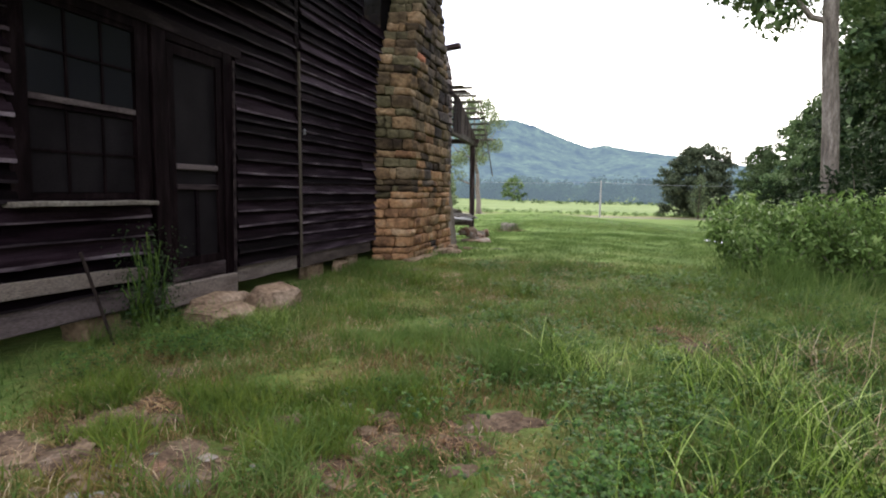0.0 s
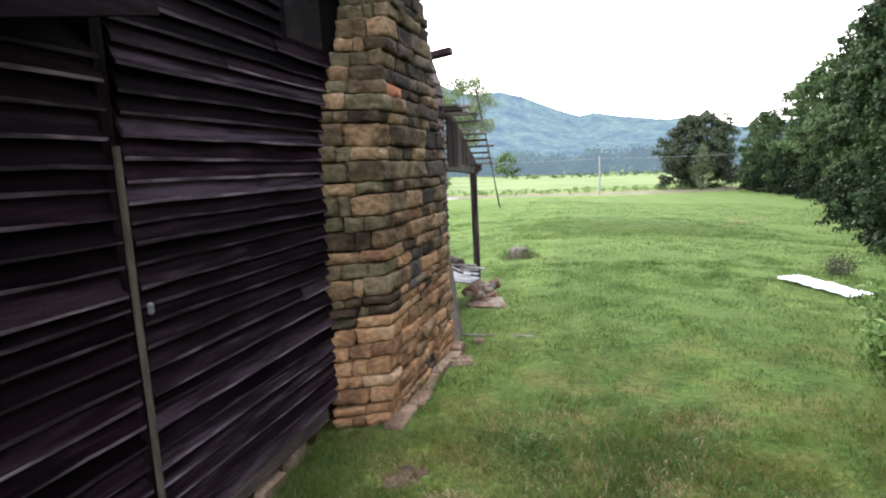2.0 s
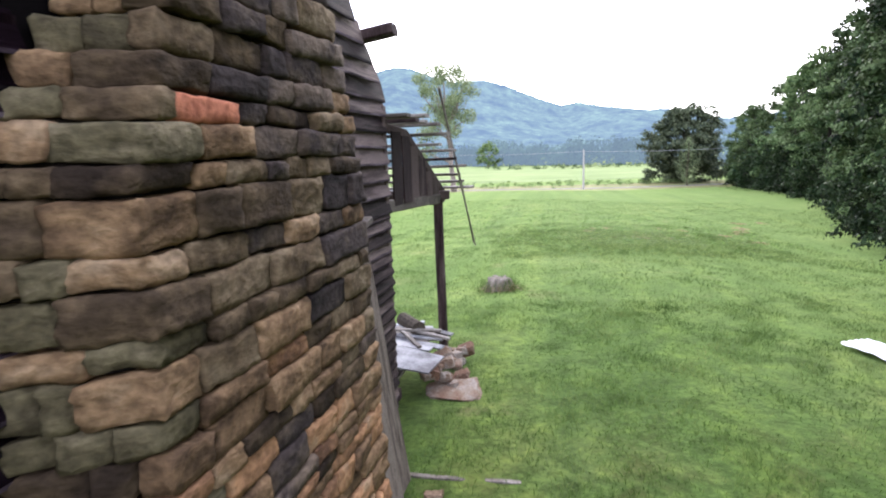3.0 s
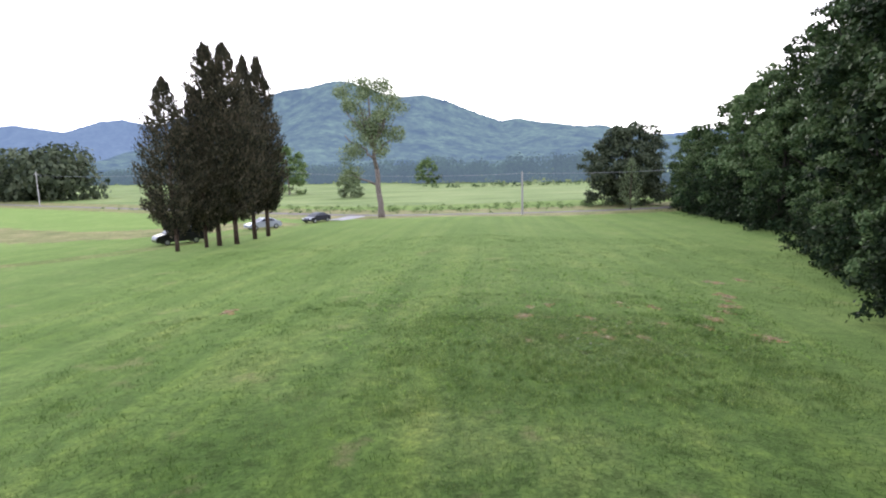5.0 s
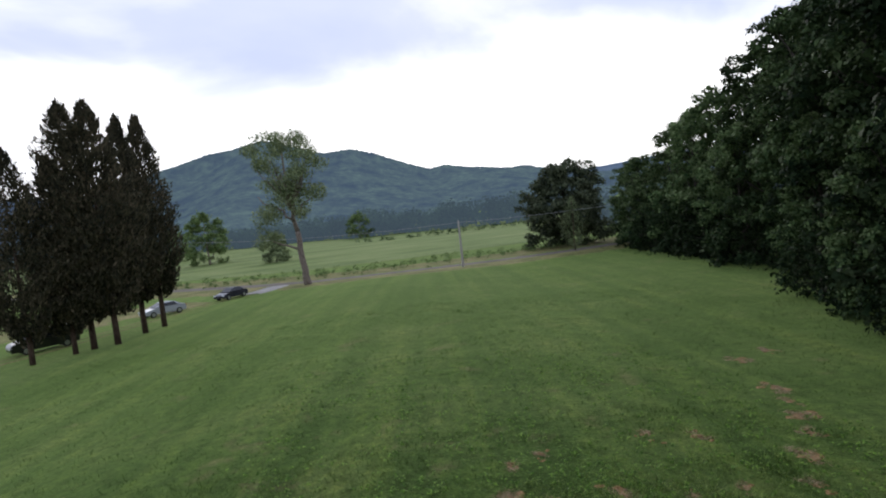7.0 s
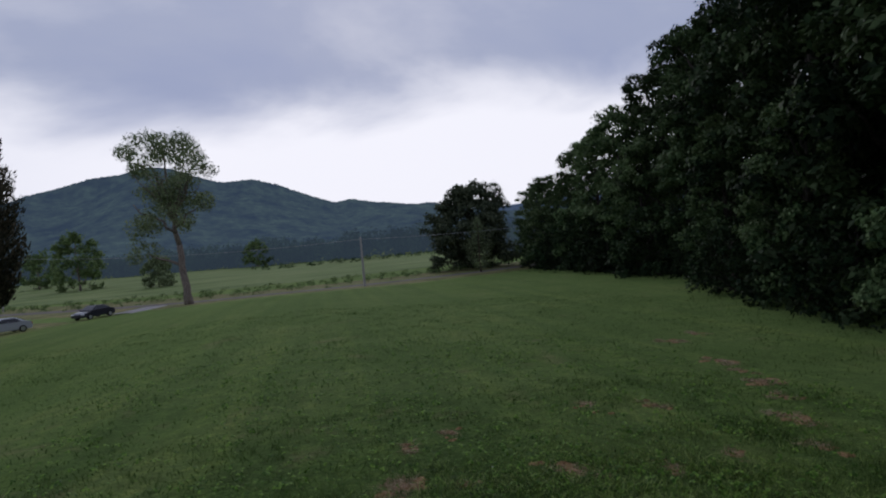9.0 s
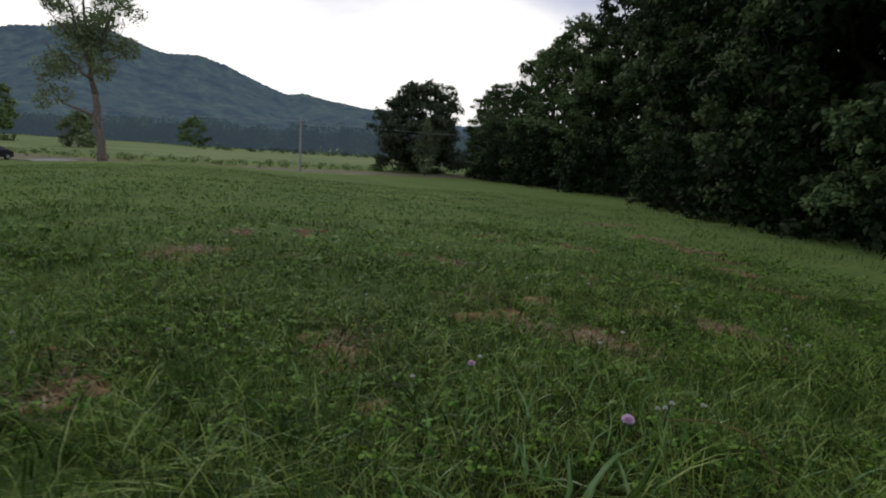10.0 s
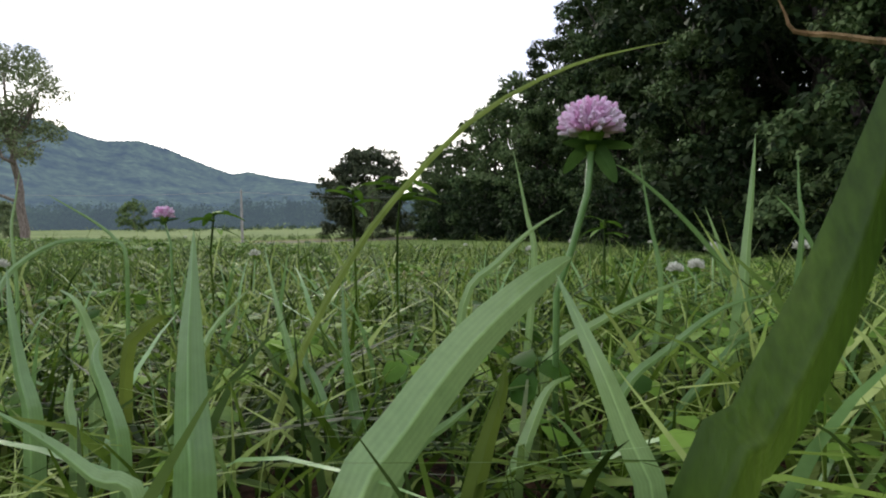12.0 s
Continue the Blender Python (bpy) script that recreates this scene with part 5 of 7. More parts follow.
copies(w4, [(39.4, 91.0, 0, 0.97), (40.8, 96.0, 100, 0.95), (43.0, 101.0, 210, 0.95), (47.0, 98.0, 130, 1.05), (52.0, 106.0, 250, 1.05), (46.5, 109.0, 20, 0.85)])

# dark undergrowth along the foot of the wood
ur = random.Random(77)
foot_y, foot_x = [14, 24, 38, 50, 58, 68, 80, 98], [9.5, 13.5, 19.2, 25.5, 30.5, 33.3, 35, 37]
wu = broad_tree("undergrowth_shrub", 3.4, 1.9, 25, 2300, 0.20, LEAF, "low dark shrub at the foot of the wood", low=0.01, group="undergrowth along the wood", bark=BARK_DARK, lobes_n=14)
copies(wu, [(float(np.interp(q, foot_y, foot_x)) + ur.uniform(1.0, 2.6), q + ur.uniform(-0.8, 0.8), ur.uniform(0, 360), ur.uniform(0.7, 1.15)) for q in np.arange(15.0, 96.0, 2.1)]
       + [(37.2, 84.0, 320, 1.9), (36.6, 78.0, 20, 1.7), (35.4, 73.5, 200, 1.55), (33.4, 64.5, 90, 1.55), (18.0, 28.0, 150, 1.3), (15.2, 22.0, 250, 1.25), (12.4, 16.5, 30, 1.1)])

# big round tree and small cedar by the road
rt = broad_tree("round_tree", 12.6, 6.6, 31, 30000, 0.42, LEAF_HAZE, "broad dull dark round-crowned tree beside the road", low=0.01, bark=BARK_DARK, lobes_n=40, sprays=8)
put(rt, 36.2, 110.5, 40, 1.0)
sc = cedar_tree("cedar", 8.3, 2.1, 32, 4200, "small grey green cedar standing before the round tree", 0.1, LEAF_DUSTY)
put(sc, 33.5, 100.8, 0, 0.92)

# the clump of cedars by the parked cars
CL = "cedars by the parked cars"
c1 = cedar_tree("cedar", 18.4, 3.4, 41, 26000, "tall dark red cedar with a bare trunk foot", 0.14, group=CL)
c2 = cedar_tree("cedar", 15.8, 3.05, 42, 23000, "dark red cedar, browner and lower", 0.13, group=CL)
c3 = cedar_tree("cedar", 16.2, 2.3, 43, 20000, "slim dark red cedar with a narrow crown", 0.17, group=CL)
copies(c1, [(-15.9, 67.6, 0, 0.95), (-14.6, 68.3, 120, 0.95)])
copies(c2, [(-18.2, 64.2, 0, 0.89), (-16.6, 66.4, 90, 0.86)])
copies(c3, [(-14.2, 72.6, 0, 1.07), (-13.7, 75.5, 70, 1.10)])

# lone tall tree by the road
def lone_tree():
    rs = np.random.default_rng(51)
    t = thing("lone_tree", Matrix.Identity(4), "tall thin-crowned tree with a bare pale trunk by the road", "tree")
    limbs = [limb((0.25, 0, -0.3), (-0.1, 0.1, 6.0), 0.40, 0.28, rs, 0.06, 6), limb((-0.1, 0.1, 6.0), (-0.7, 0, 14.6), 0.26, 0.07, rs, 0.15, 6),
             limb((-0.1, 0.1, 8.0), (-2.2, 0.3, 14.0), 0.2, 0.06, rs, 0.15), limb((-0.2, 0, 8.8), (1.9, -0.2, 13.8), 0.2, 0.06, rs, 0.15),
             limb((0, 0, 4.0), (-3.0, 0.2, 5.4), 0.16, 0.05, rs, 0.1), limb((-0.2, 0, 7.2), (-3.8, 0.4, 10.2), 0.15, 0.05, rs, 0.12),
             limb((-0.3, 0, 7.8), (2.6, 0.3, 10.0), 0.13, 0.04, rs, 0.12), limb((0.4, 0, -0.2), (0.3, 0.2, 2.0), 0.38, 0.14, rs, 0.04)]
    for k in range(16):
        a = k * 2.4
        limbs.append(limb((-0.3, 0, rs.uniform(8.0, 11.5)), (-0.6 + 3.0 * math.cos(a), 3.0 * math.sin(a), rs.uniform(11.0, 15.2)), 0.09, 0.02, rs, 0.2))
    part("trunk", join(limbs), BARK, t, smooth=True)
    lobes = []
    for k in range(46):
        a = k * 2.4
        zc = rs.uniform(10.2, 16.4)
        rad = 4.1 * math.sin(math.pi * (zc - 9.2) / 9.0) * rs.uniform(0.3, 1.0)
        lobes.append((-0.6 + rad * math.cos(a), rad * math.sin(a), zc, 1.05, 1.05, 0.8))
    for k in range(15):
        a = k * 2.4
        lobes.append((-0.6 + 3.4 * math.cos(a) * rs.uniform(0.5, 1), 2.8 * math.sin(a) * rs.uniform(0.5, 1), rs.uniform(7.6, 10.6), 1.0, 1.0, 1.0))
    for k in range(4):
        lobes.append((-3.4 + rs.normal(0, 0.7), rs.normal(0, 0.5), rs.uniform(4.8, 6.4), 0.8, 0.8, 0.7))
    v, f = leaf_cloud(rs, lobes, 13500, 0.23)
    cr = new("crown", np_mesh("crown", v, [f], LEAF_DUSTY))
    cr.parent = t
    return t


put(lone_tree(), -4.1, 100.6, 0, 1.2)

# trees in the far meadow
ft = broad_tree("meadow_tree", 13.5, 6.0, 61, 6500, 0.6, LEAF_LIGHT, "light green tree with drooping boughs in the far meadow", low=0.05)
put(ft, -38, 190, 0, 1.0)
fb = broad_tree("meadow_bush", 6.6, 3.6, 62, 3500, 0.5, LEAF_DUSTY, "low rounded bushy tree beyond the road", low=0.02)
put(fb, -16, 163, 0, 1.0)
copies(broad_tree("meadow_tree", 10.5, 5.6, 63, 3800, 0.6, LEAF_LIGHT, "small green tree in the far meadow", low=0.03),
       [(4.5, 262, 0, 1.0), (-62, 240, 90, 1.1), (-120, 330, 20, 1.2)])


def far_wood(name, rows, n_each, hgt, size, material, label, seed):
    """A belt of woodland seen from far away: many clumps with a broken top line."""
    rs = np.random.default_rng(seed)
    vs, fs, k = [], [], 0
    for x, y in rows:
        h = hgt * rs.uniform(0.7, 1.25)
        z0 = gz(x, y)
        lob = [(x + rs.normal(0, 3), y + rs.normal(0, 3), z0 + h * q, h * 0.62, h * 0.5, h * 0.3) for q in (0.2, 0.45, 0.7)]
        v, f = leaf_cloud(rs, lob, n_each, size)
        vs.append(v)
        fs.append(f + k)
        k += len(v)
    ob = new(name, np_mesh(name, np.concatenate(vs), [np.concatenate(fs)], material))
    tagged(ob, label, "wood", kind="stuff")


# haze over the far belts also glows from the leaf surface
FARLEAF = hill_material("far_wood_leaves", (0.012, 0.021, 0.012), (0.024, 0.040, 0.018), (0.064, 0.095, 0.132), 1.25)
belt = [(70 - 5.5 * i, 228 + 4.4 * i + 5 * math.sin(i * 0.5) + 3 * math.sin(i * 1.7)) for i in range(0, 92)]
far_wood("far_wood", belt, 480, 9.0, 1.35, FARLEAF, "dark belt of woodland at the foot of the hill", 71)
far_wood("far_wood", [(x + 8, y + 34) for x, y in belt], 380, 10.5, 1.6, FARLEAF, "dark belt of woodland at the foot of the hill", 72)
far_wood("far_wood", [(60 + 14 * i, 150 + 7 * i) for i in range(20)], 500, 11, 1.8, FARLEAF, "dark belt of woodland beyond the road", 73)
far_wood("far_wood", [(-110 - 9 * i, 200 + 5 * i + 5 * math.sin(2 * i)) for i in range(24)], 1700, 14.5, 1.7, LEAF_HAZE, "dark belt of woodland across the meadow", 74)
far_wood("hedge", [(6 + 2.0 * i, 212 - 0.33 * i + 3 * math.sin(i / 3)) for i in range(45)], 40, 1.3, 0.5, LEAF_MID, "low dark hedge line across the far meadow", 75)
far_wood("hedge", [(-60 + 0.95 * i, 143 - 0.55 * min(0.95 * i, 57.6) + 0.8 * math.sin(3 * i) + 0.6 * math.sin(0.7 * i)) for i in range(108)], 70, 0.75, 0.22, LEAF_LIGHT,
         "ragged weeds along the far side of the road", 76)

# ---- near tree and bush beside the start ----
def near_tree():
    rs = np.random.default_rng(81)
    t = thing("near_tree", Matrix.Identity(4), "slender pale-barked tree rising out of the bushes", "tree")
    limbs = [limb((0.15, 0, -0.2), (-0.35, 0.0, 5.2), 0.125, 0.09, rs, 0.03, 7), limb((-0.35, 0, 5.2), (-0.2, 0.3, 9.5), 0.09, 0.04, rs, 0.08, 6),
             limb((-0.1, 0, 3.4), (-1.5, 0.1, 4.2), 0.05, 0.015, rs, 0.05), limb((-0.2, 0, 4.4), (1.4, 0.8, 5.6), 0.05, 0.02, rs, 0.06)]
    part("trunk", join(limbs), BARK, t, smooth=True)
    lobes = [(-1.25, 0.1, 3.95, 0.55, 0.5, 0.32), (-0.8, 0.2, 3.55, 0.42, 0.4, 0.26), (-1.6, 0.0, 4.25, 0.55, 0.5, 0.3), (-0.55, 0.3, 4.05, 0.5, 0.5, 0.34), (-1.9, 0.2, 4.6, 0.5, 0.5, 0.3), (-1.1, 0.3, 4.5, 0.6, 0.6, 0.3), (-0.9, 0.7, 4.6, 0.55, 0.5, 0.45), (-0.5, 1.2, 5.4, 0.7, 0.7, 0.5), (1.5, 0.9, 5.6, 1.0, 0.9, 0.7), (0.2, 0.5, 7.0, 1.6, 1.5, 1.0), (0.2, 0.2, 8.8, 1.4, 1.4, 1.0),
             (1.2, 1.5, 4.4, 0.7, 0.7, 0.6), (-0.8, 0.9, 5.6, 0.8, 0.8, 0.5), (0.9, 0.6, 4.9, 0.8, 0.7, 0.6), (2.0, 1.0, 4.2, 0.8, 0.7, 0.6), (-0.75, 0.0, 4.9, 0.5, 0.5, 0.35), (-1.15, 0.2, 5.1, 0.4, 0.4, 0.3), (0.6, 0.1, 4.6, 0.5, 0.5, 0.5), (1.1, 0.2, 4.1, 0.6, 0.6, 0.7)]
    v, f = leaf_cloud(rs, lobes, 22000, 0.10)
    cr = new("crown", np_mesh("crown", v, [f], LEAF_B))
    cr.parent = t
    return t


put(near_tree(), 6.35, 10.4, 0, 1.2, 0.0)


def bush(name, x, y, sx, sy, h, seed, leaves, size, label, material=None, wood=None):
    """Many leafy shoots fanning out of one root."""
    rs = np.random.default_rng(seed)
    t = thing(name, pose(x, y, gz(x, y)), label, "bush")
    stems, lobes = [], []
    for k in range(22):
        a, q = k * 2.4, math.sqrt((k + 0.5) / 22)
        tip = (sx * q * math.cos(a), sy * q * math.sin(a), h * (1.02 - 0.45 * q * q) * rs.uniform(0.6, 1.25))
        stems.append(limb((tip[0] * 0.35, tip[1] * 0.35, -0.05), tip, 0.014, 0.004, rs, 0.03, 4))
        for u in (0.35, 0.6, 0.82, 1.0):
            p = [tip[0] * (0.35 + 0.65 * u), tip[1] * (0.35 + 0.65 * u), tip[2] * u]
            lobes.append((*p, 0.20, 0.20, 0.17))
    part("branchwork", join(stems), wood or BARK, t)
    v, f = leaf_cloud(rs, lobes, leaves, size, 0.3, 0.1)
    v[:, 2] = np.maximum(v[:, 2], 0.01)
    cr = new("foliage", np_mesh("foliage", v, [f], material or BUSH))
    cr.parent = t


bush("bush", 5.1, 9.6, 1.0, 1.2, 1.08, 91, 9500, 0.115, "leafy green bush at the edge of the mown grass")
bush("bush", 6.2, 8.5, 1.2, 1.0, 1.1, 92, 9000, 0.115, "leafy green bush at the edge of the mown grass")
bush("bush", 7.2, 10.6, 1.5, 1.4, 1.6, 93, 7000, 0.14, "taller leafy bush under the trees", LEAF)
bush("bush", 4.75, 8.7, 0.5, 0.5, 0.7, 94, 5000, 0.075, "low leafy bush at the edge of the mown grass")
bush("bush", 8.3, 17.6, 0.4, 0.35, 0.5, 95, 900, 0.06, "small brownish weed past the white sheet", CEDAR)
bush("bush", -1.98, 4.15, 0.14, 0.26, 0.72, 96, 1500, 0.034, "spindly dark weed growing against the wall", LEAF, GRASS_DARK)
bush("bush", 9.2, 13.5, 1.5, 1.5, 2.2, 97, 7000, 0.16, "leafy bush under the trees", LEAF)

# ---- poles and wires ----
def pole(x, y, h, arm):
    t = thing("utility_pole", pose(x, y, gz(x, y)), "pale wooden utility pole beside the road", "pole", "utility poles along the road")
    part("shaft", tube([(0, 0, -0.3), (0, 0, h * 0.5), (0, 0, h)], [0.16, 0.14, 0.11], 10), POLE, t)
    if arm:
        part("crossarm", box(-0.7, 0.7, -0.06, 0.06, h - 0.8, h - 0.65, 0.01), POLE, t)
    part("insulator", tube([(0, 0, h), (0, 0, h + 0.15)], [0.05, 0.03], 8), WIRE, t)
    return Vector((x, y, gz(x, y) + h))


P1 = pole(16.6, 97.5, 6.1, False)
P2 = pole(-32, 128, 9.0, True)
P3 = pole(64, 108, 7.0, False)
P4 = pole(-100, 172, 9.0, True)


def wire(a, b, sag):
    pts = [a.lerp(b, k / 16) - Vector((0, 0, sag * 4 * (k / 16) * (1 - k / 16))) for k in range(17)]
    ob = part("power_line", tube(pts, [0.022] * 17, 5), WIRE)
    tagged(ob, "thin power line strung between the poles", "wire", "power lines along the road")


wire(P1 - Vector((0, 0, 0.25)), P2 - Vector((0, 0, 1.0)), 0.9)
wire(P1 - Vector((0, 0, 0.25)), P3, 0.7)
wire(P2 - Vector((0, 0, 1.0)), P4 - Vector((0, 0, 1.0)), 0.9)


# ---- parked cars ----
TYRE = plain("tyre_rubber", (0.015, 0.015, 0.016), 0.9)
RIM = plain("alloy_rim", (0.5, 0.5, 0.52), 0.35, 0.8)
CAR_GLASS = plain("car_glass", (0.012, 0.014, 0.018), 0.08)
LAMP = plain("headlamp", (0.75, 0.77, 0.8), 0.15)
TAIL = plain("tail_lamp", (0.35, 0.02, 0.02), 0.2)


def car(name, x, y, turn, paint, label, van=False, k=1.0):
    """Length along local x, the nose at +x."""
    t = thing(name, pose(x, y, gz(x, y) + 0.02, 0, 0, turn) @ Matrix.Diagonal((k, k, k, 1)), label, "car", "cars parked on the drive")
    if van:
        body = [(-2.35, 0.35), (-2.35, 1.0), (-2.25, 1.15), (1.35, 1.12), (2.25, 0.92), (2.38, 0.65), (2.35, 0.3), (-2.2, 0.28)]
        cabin = [(-2.22, 1.13), (-2.0, 1.74), (0.45, 1.78), (1.45, 1.12)]
    else:
        body = [(-2.2, 0.32), (-2.22, 0.72), (-2.1, 0.93), (-1.3, 0.97), (0.9, 0.93), (1.9, 0.78), (2.2, 0.6), (2.2, 0.3), (-2.1, 0.25)]
        cabin = [(-1.75, 0.95), (-0.95, 1.40), (0.15, 1.43), (1.1, 0.92)]

    def prism(profile, half, inset):
        bm = bmesh.new()
        top = max(z for _, z in profile)
        low = min(z for _, z in profile)
        side = []
        for sg in (-1, 1):
            side.append([bm.verts.new((px, sg * (half - inset * (pz - low) / (top - low)), pz)) for px, pz in profile])
        n = len(profile)
        bm.faces.new(side[0])
        bm.faces.new(side[1][::-1])
        for i in range(n):
            bm.faces.new((side[0][i], side[1][i], side[1][(i + 1) % n], side[0][(i + 1) % n]))
        bmesh.ops.recalc_face_normals(bm, faces=bm.faces)
        bmesh.ops.bevel(bm, geom=list(bm.edges), offset=0.055, segments=2, affect="EDGES")
        return bm

    part("body", prism(body, 0.88, 0.06), paint, t, smooth=False)
    part("roof", prism(cabin, 0.80, 0.16), paint, t)
    z0, z1 = cabin[0][1] + 0.05, max(z for _, z in cabin) - 0.08
    for sg in (-1, 1):
        for a, b in ((0.14, 0.5), (0.53, 0.86)):
            bm = bmesh.new()
            lo, hi = cabin[0][0], cabin[-1][0]
            tl, tr = cabin[1][0], cabin[2][0]
            pts = [(lo + (hi - lo) * a, z0, 0.0), (lo + (hi - lo) * b, z0, 0.0), (tl + (tr - tl) * min(1, b + 0.1), z1, 1), (tl + (tr - tl) * max(0, a - 0.1), z1, 1)]
            vs = [bm.verts.new((px, sg * ((0.80 if q == 0 else 0.665) + 0.006), pz)) for px, pz, q in pts]
            r = bmesh.ops.extrude_face_region(bm, geom=[bm.faces.new(vs)])
            bmesh.ops.translate(bm, vec=(0, sg * 0.012, 0), verts=[e for e in r["geom"] if isinstance(e, bmesh.types.BMVert)])
            bmesh.ops.recalc_face_normals(bm, faces=bm.faces)
            part("window", bm, CAR_GLASS, t)
    for (xa, za), (xb, zb), nm in ((cabin[2], cabin[3], "windscreen"), (cabin[1], cabin[0], "rear_window")):
        d = 0.02 if xb > xa else -0.02
        q = [(xa + (xb - xa) * 0.14, za + (zb - za) * 0.14, 0.62), (xa + (xb - xa) * 0.9, za + (zb - za) * 0.9, 0.72)]
        bm = bmesh.new()
        vs = [bm.verts.new((q[0][0] + d, -q[0][2], q[0][1])), bm.verts.new((q[0][0] + d, q[0][2], q[0][1])), bm.verts.new((q[1][0] + d, q[1][2], q[1][1])),
              bm.verts.new((q[1][0] + d, -q[1][2], q[1][1]))]
        r = bmesh.ops.extrude_face_region(bm, geom=[bm.faces.new(vs)])
        bmesh.ops.translate(bm, vec=(0, 0, 0.015), verts=[e for e in r["geom"] if isinstance(e, bmesh.types.BMVert)])
        bmesh.ops.recalc_face_normals(bm, faces=bm.faces)
        part(nm, bm, CAR_GLASS, t)
    for wx in (-1.38, 1.38):
        for sg in (-1, 1):
            w = part("wheel", tube([(wx, sg * 0.70, 0.31), (wx, sg * 0.90, 0.31)], [0.31, 0.31], 18), TYRE, t)
            part("rim", tube([(wx, sg * 0.88, 0.31), (wx, sg * 0.915, 0.31)], [0.2, 0.19], 14), RIM, w)
    for sg in (-1, 1):
        part("headlight", box(2.08, 2.235 + 0.1 * van, sg * 0.66 - 0.16, sg * 0.66 + 0.16, 0.58, 0.72, 0.03), LAMP, t, "clear headlight")
        part("tail_light", box(-2.26 - 0.1 * van, -2.12, sg * 0.66 - 0.14, sg * 0.66 + 0.14, 0.66, 0.8, 0.03), TAIL, t, "red tail light")
        part("mirror", box(0.75, 0.87, sg * 0.93 - 0.07, sg * 0.93 + 0.07, 0.92, 1.04, 0.02), paint, t)
    part("grille", box(2.15, 2.23 + 0.12 * van, -0.45, 0.45, 0.45, 0.56, 0.01), TYRE, t)


def paint(name, c):
    m = plain(name, c, 0.28, 0.3)
    m.node_tree.nodes["Principled BSDF"].inputs["Coat Weight"].default_value = 0.6
    return m


car("sedan", -12.3, 95.0, -120, paint("dark_blue_paint", (0.02, 0.022, 0.035)), "dark blue sedan parked on the grassy drive", k=0.93)
car("sedan", -17.1, 85.8, -138, paint("silver_paint", (0.48, 0.50, 0.54)), "silver hatchback parked behind the cedars", k=0.95)
car("van", -20.9, 71.0, -140, paint("black_paint", (0.012, 0.012, 0.014)), "black van parked behind the cedars", True, 0.94)

# ---- grass ----
def blades(rs, x, y, h, w, lean, segs=3, z=None, flat_tip=0.0):
    """Curved tapering blades rooted at x, y. Returns vertices and faces."""
    n = len(x)
    z = ground_z(x, y) if z is None else z
    a, face = rs.uniform(0, 6.2832, n), rs.uniform(0, 6.2832, n)
    dx, dy = np.cos(a) * lean * h, np.sin(a) * lean * h
    wx, wy = np.cos(face) * w * 0.5, np.sin(face) * w * 0.5
    rows = []
    for k in range(segs + 1):
        t = k / segs
        px, py = x + dx * t * t, y + dy * t * t
        pz = z - 0.01 + h * (t - 0.35 * lean * t * t)
        ww = (1 - t) ** 0.7 if k else 0.75
        if k == segs:
            rows.append(np.stack([px, py, pz], 1)[:, None])
        else:
            rows.append(np.stack([np.stack([px - wx * ww, py - wy * ww, pz], 1), np.stack([px + wx * ww, py + wy * ww, pz], 1)], 1))
    v = np.concatenate(rows, 1)
    m = v.shape[1]
    base = np.arange(n)[:, None] * m
    quads = [base + np.array([2 * k, 2 * k + 1, 2 * k + 3, 2 * k + 2]) for k in range(segs - 1)]
    tri = base + np.array([2 * segs - 2, 2 * segs - 1, 2 * segs])
    return v.reshape(-1, 3), quads, tri


def tufted(rs, n, x0, x1, y0, y1, clump, spread_r):
    cx, cy = rs.uniform(x0, x1, clump), rs.uniform(y0, y1, clump)
    k = rs.integers(0, clump, n)
    return cx[k] + rs.normal(0, spread_r, n), cy[k] + rs.normal(0, spread_r, n)


def house_free(x, y):
    """True outside the house and the porch."""
    a = radians(9.9)
    dx, dy = x - HOUSE_AT[0], y - HOUSE_AT[1]
    s, n = dx * math.sin(a) + dy * math.cos(a), dx * math.cos(a) - dy * math.sin(a)
    chim = (n < 0.55) & (s > 2.4) & (s < 5.35)
    slab_area = (n < 0.35) & (s > 7.0) & (s < 9.9)
    return ~((n < 0.03) & (s > -5) & (s < 7.1)) & ~chim & ~slab_area


def vigour(x, y):
    """How well the turf grows, 0 to 1, in patches."""
    v = np.sin(2.3 * x + 1.1 * np.sin(1.7 * y)) * np.sin(2.1 * y + 1.3 * np.sin(1.3 * x + 2)) + 0.6 * np.sin(5.3 * x + 2 * np.sin(2.9 * y)) * np.sin(4.7 * y + 1.9 * np.sin(3.1 * x))
    return np.clip(0.5 + 0.45 * v, 0, 1)


SOILS = [(-1.03, 2.53, 0.24), (-0.95, 2.09, 0.22), (-0.51, 2.1, 0.26), (0.13, 2.11, 0.2), (0.3, 2.38, 0.16), (2.41, 4.49, 0.2), (0.86, 2.71, 0.2), (0.64, 2.43, 0.18), (-1.4, 2.1, 0.25),
         (-0.2, 2.55, 0.14), (1.3, 5.3, 0.16), (-0.45, 8.2, 0.2), (-1.3, 3.2, 0.16)]


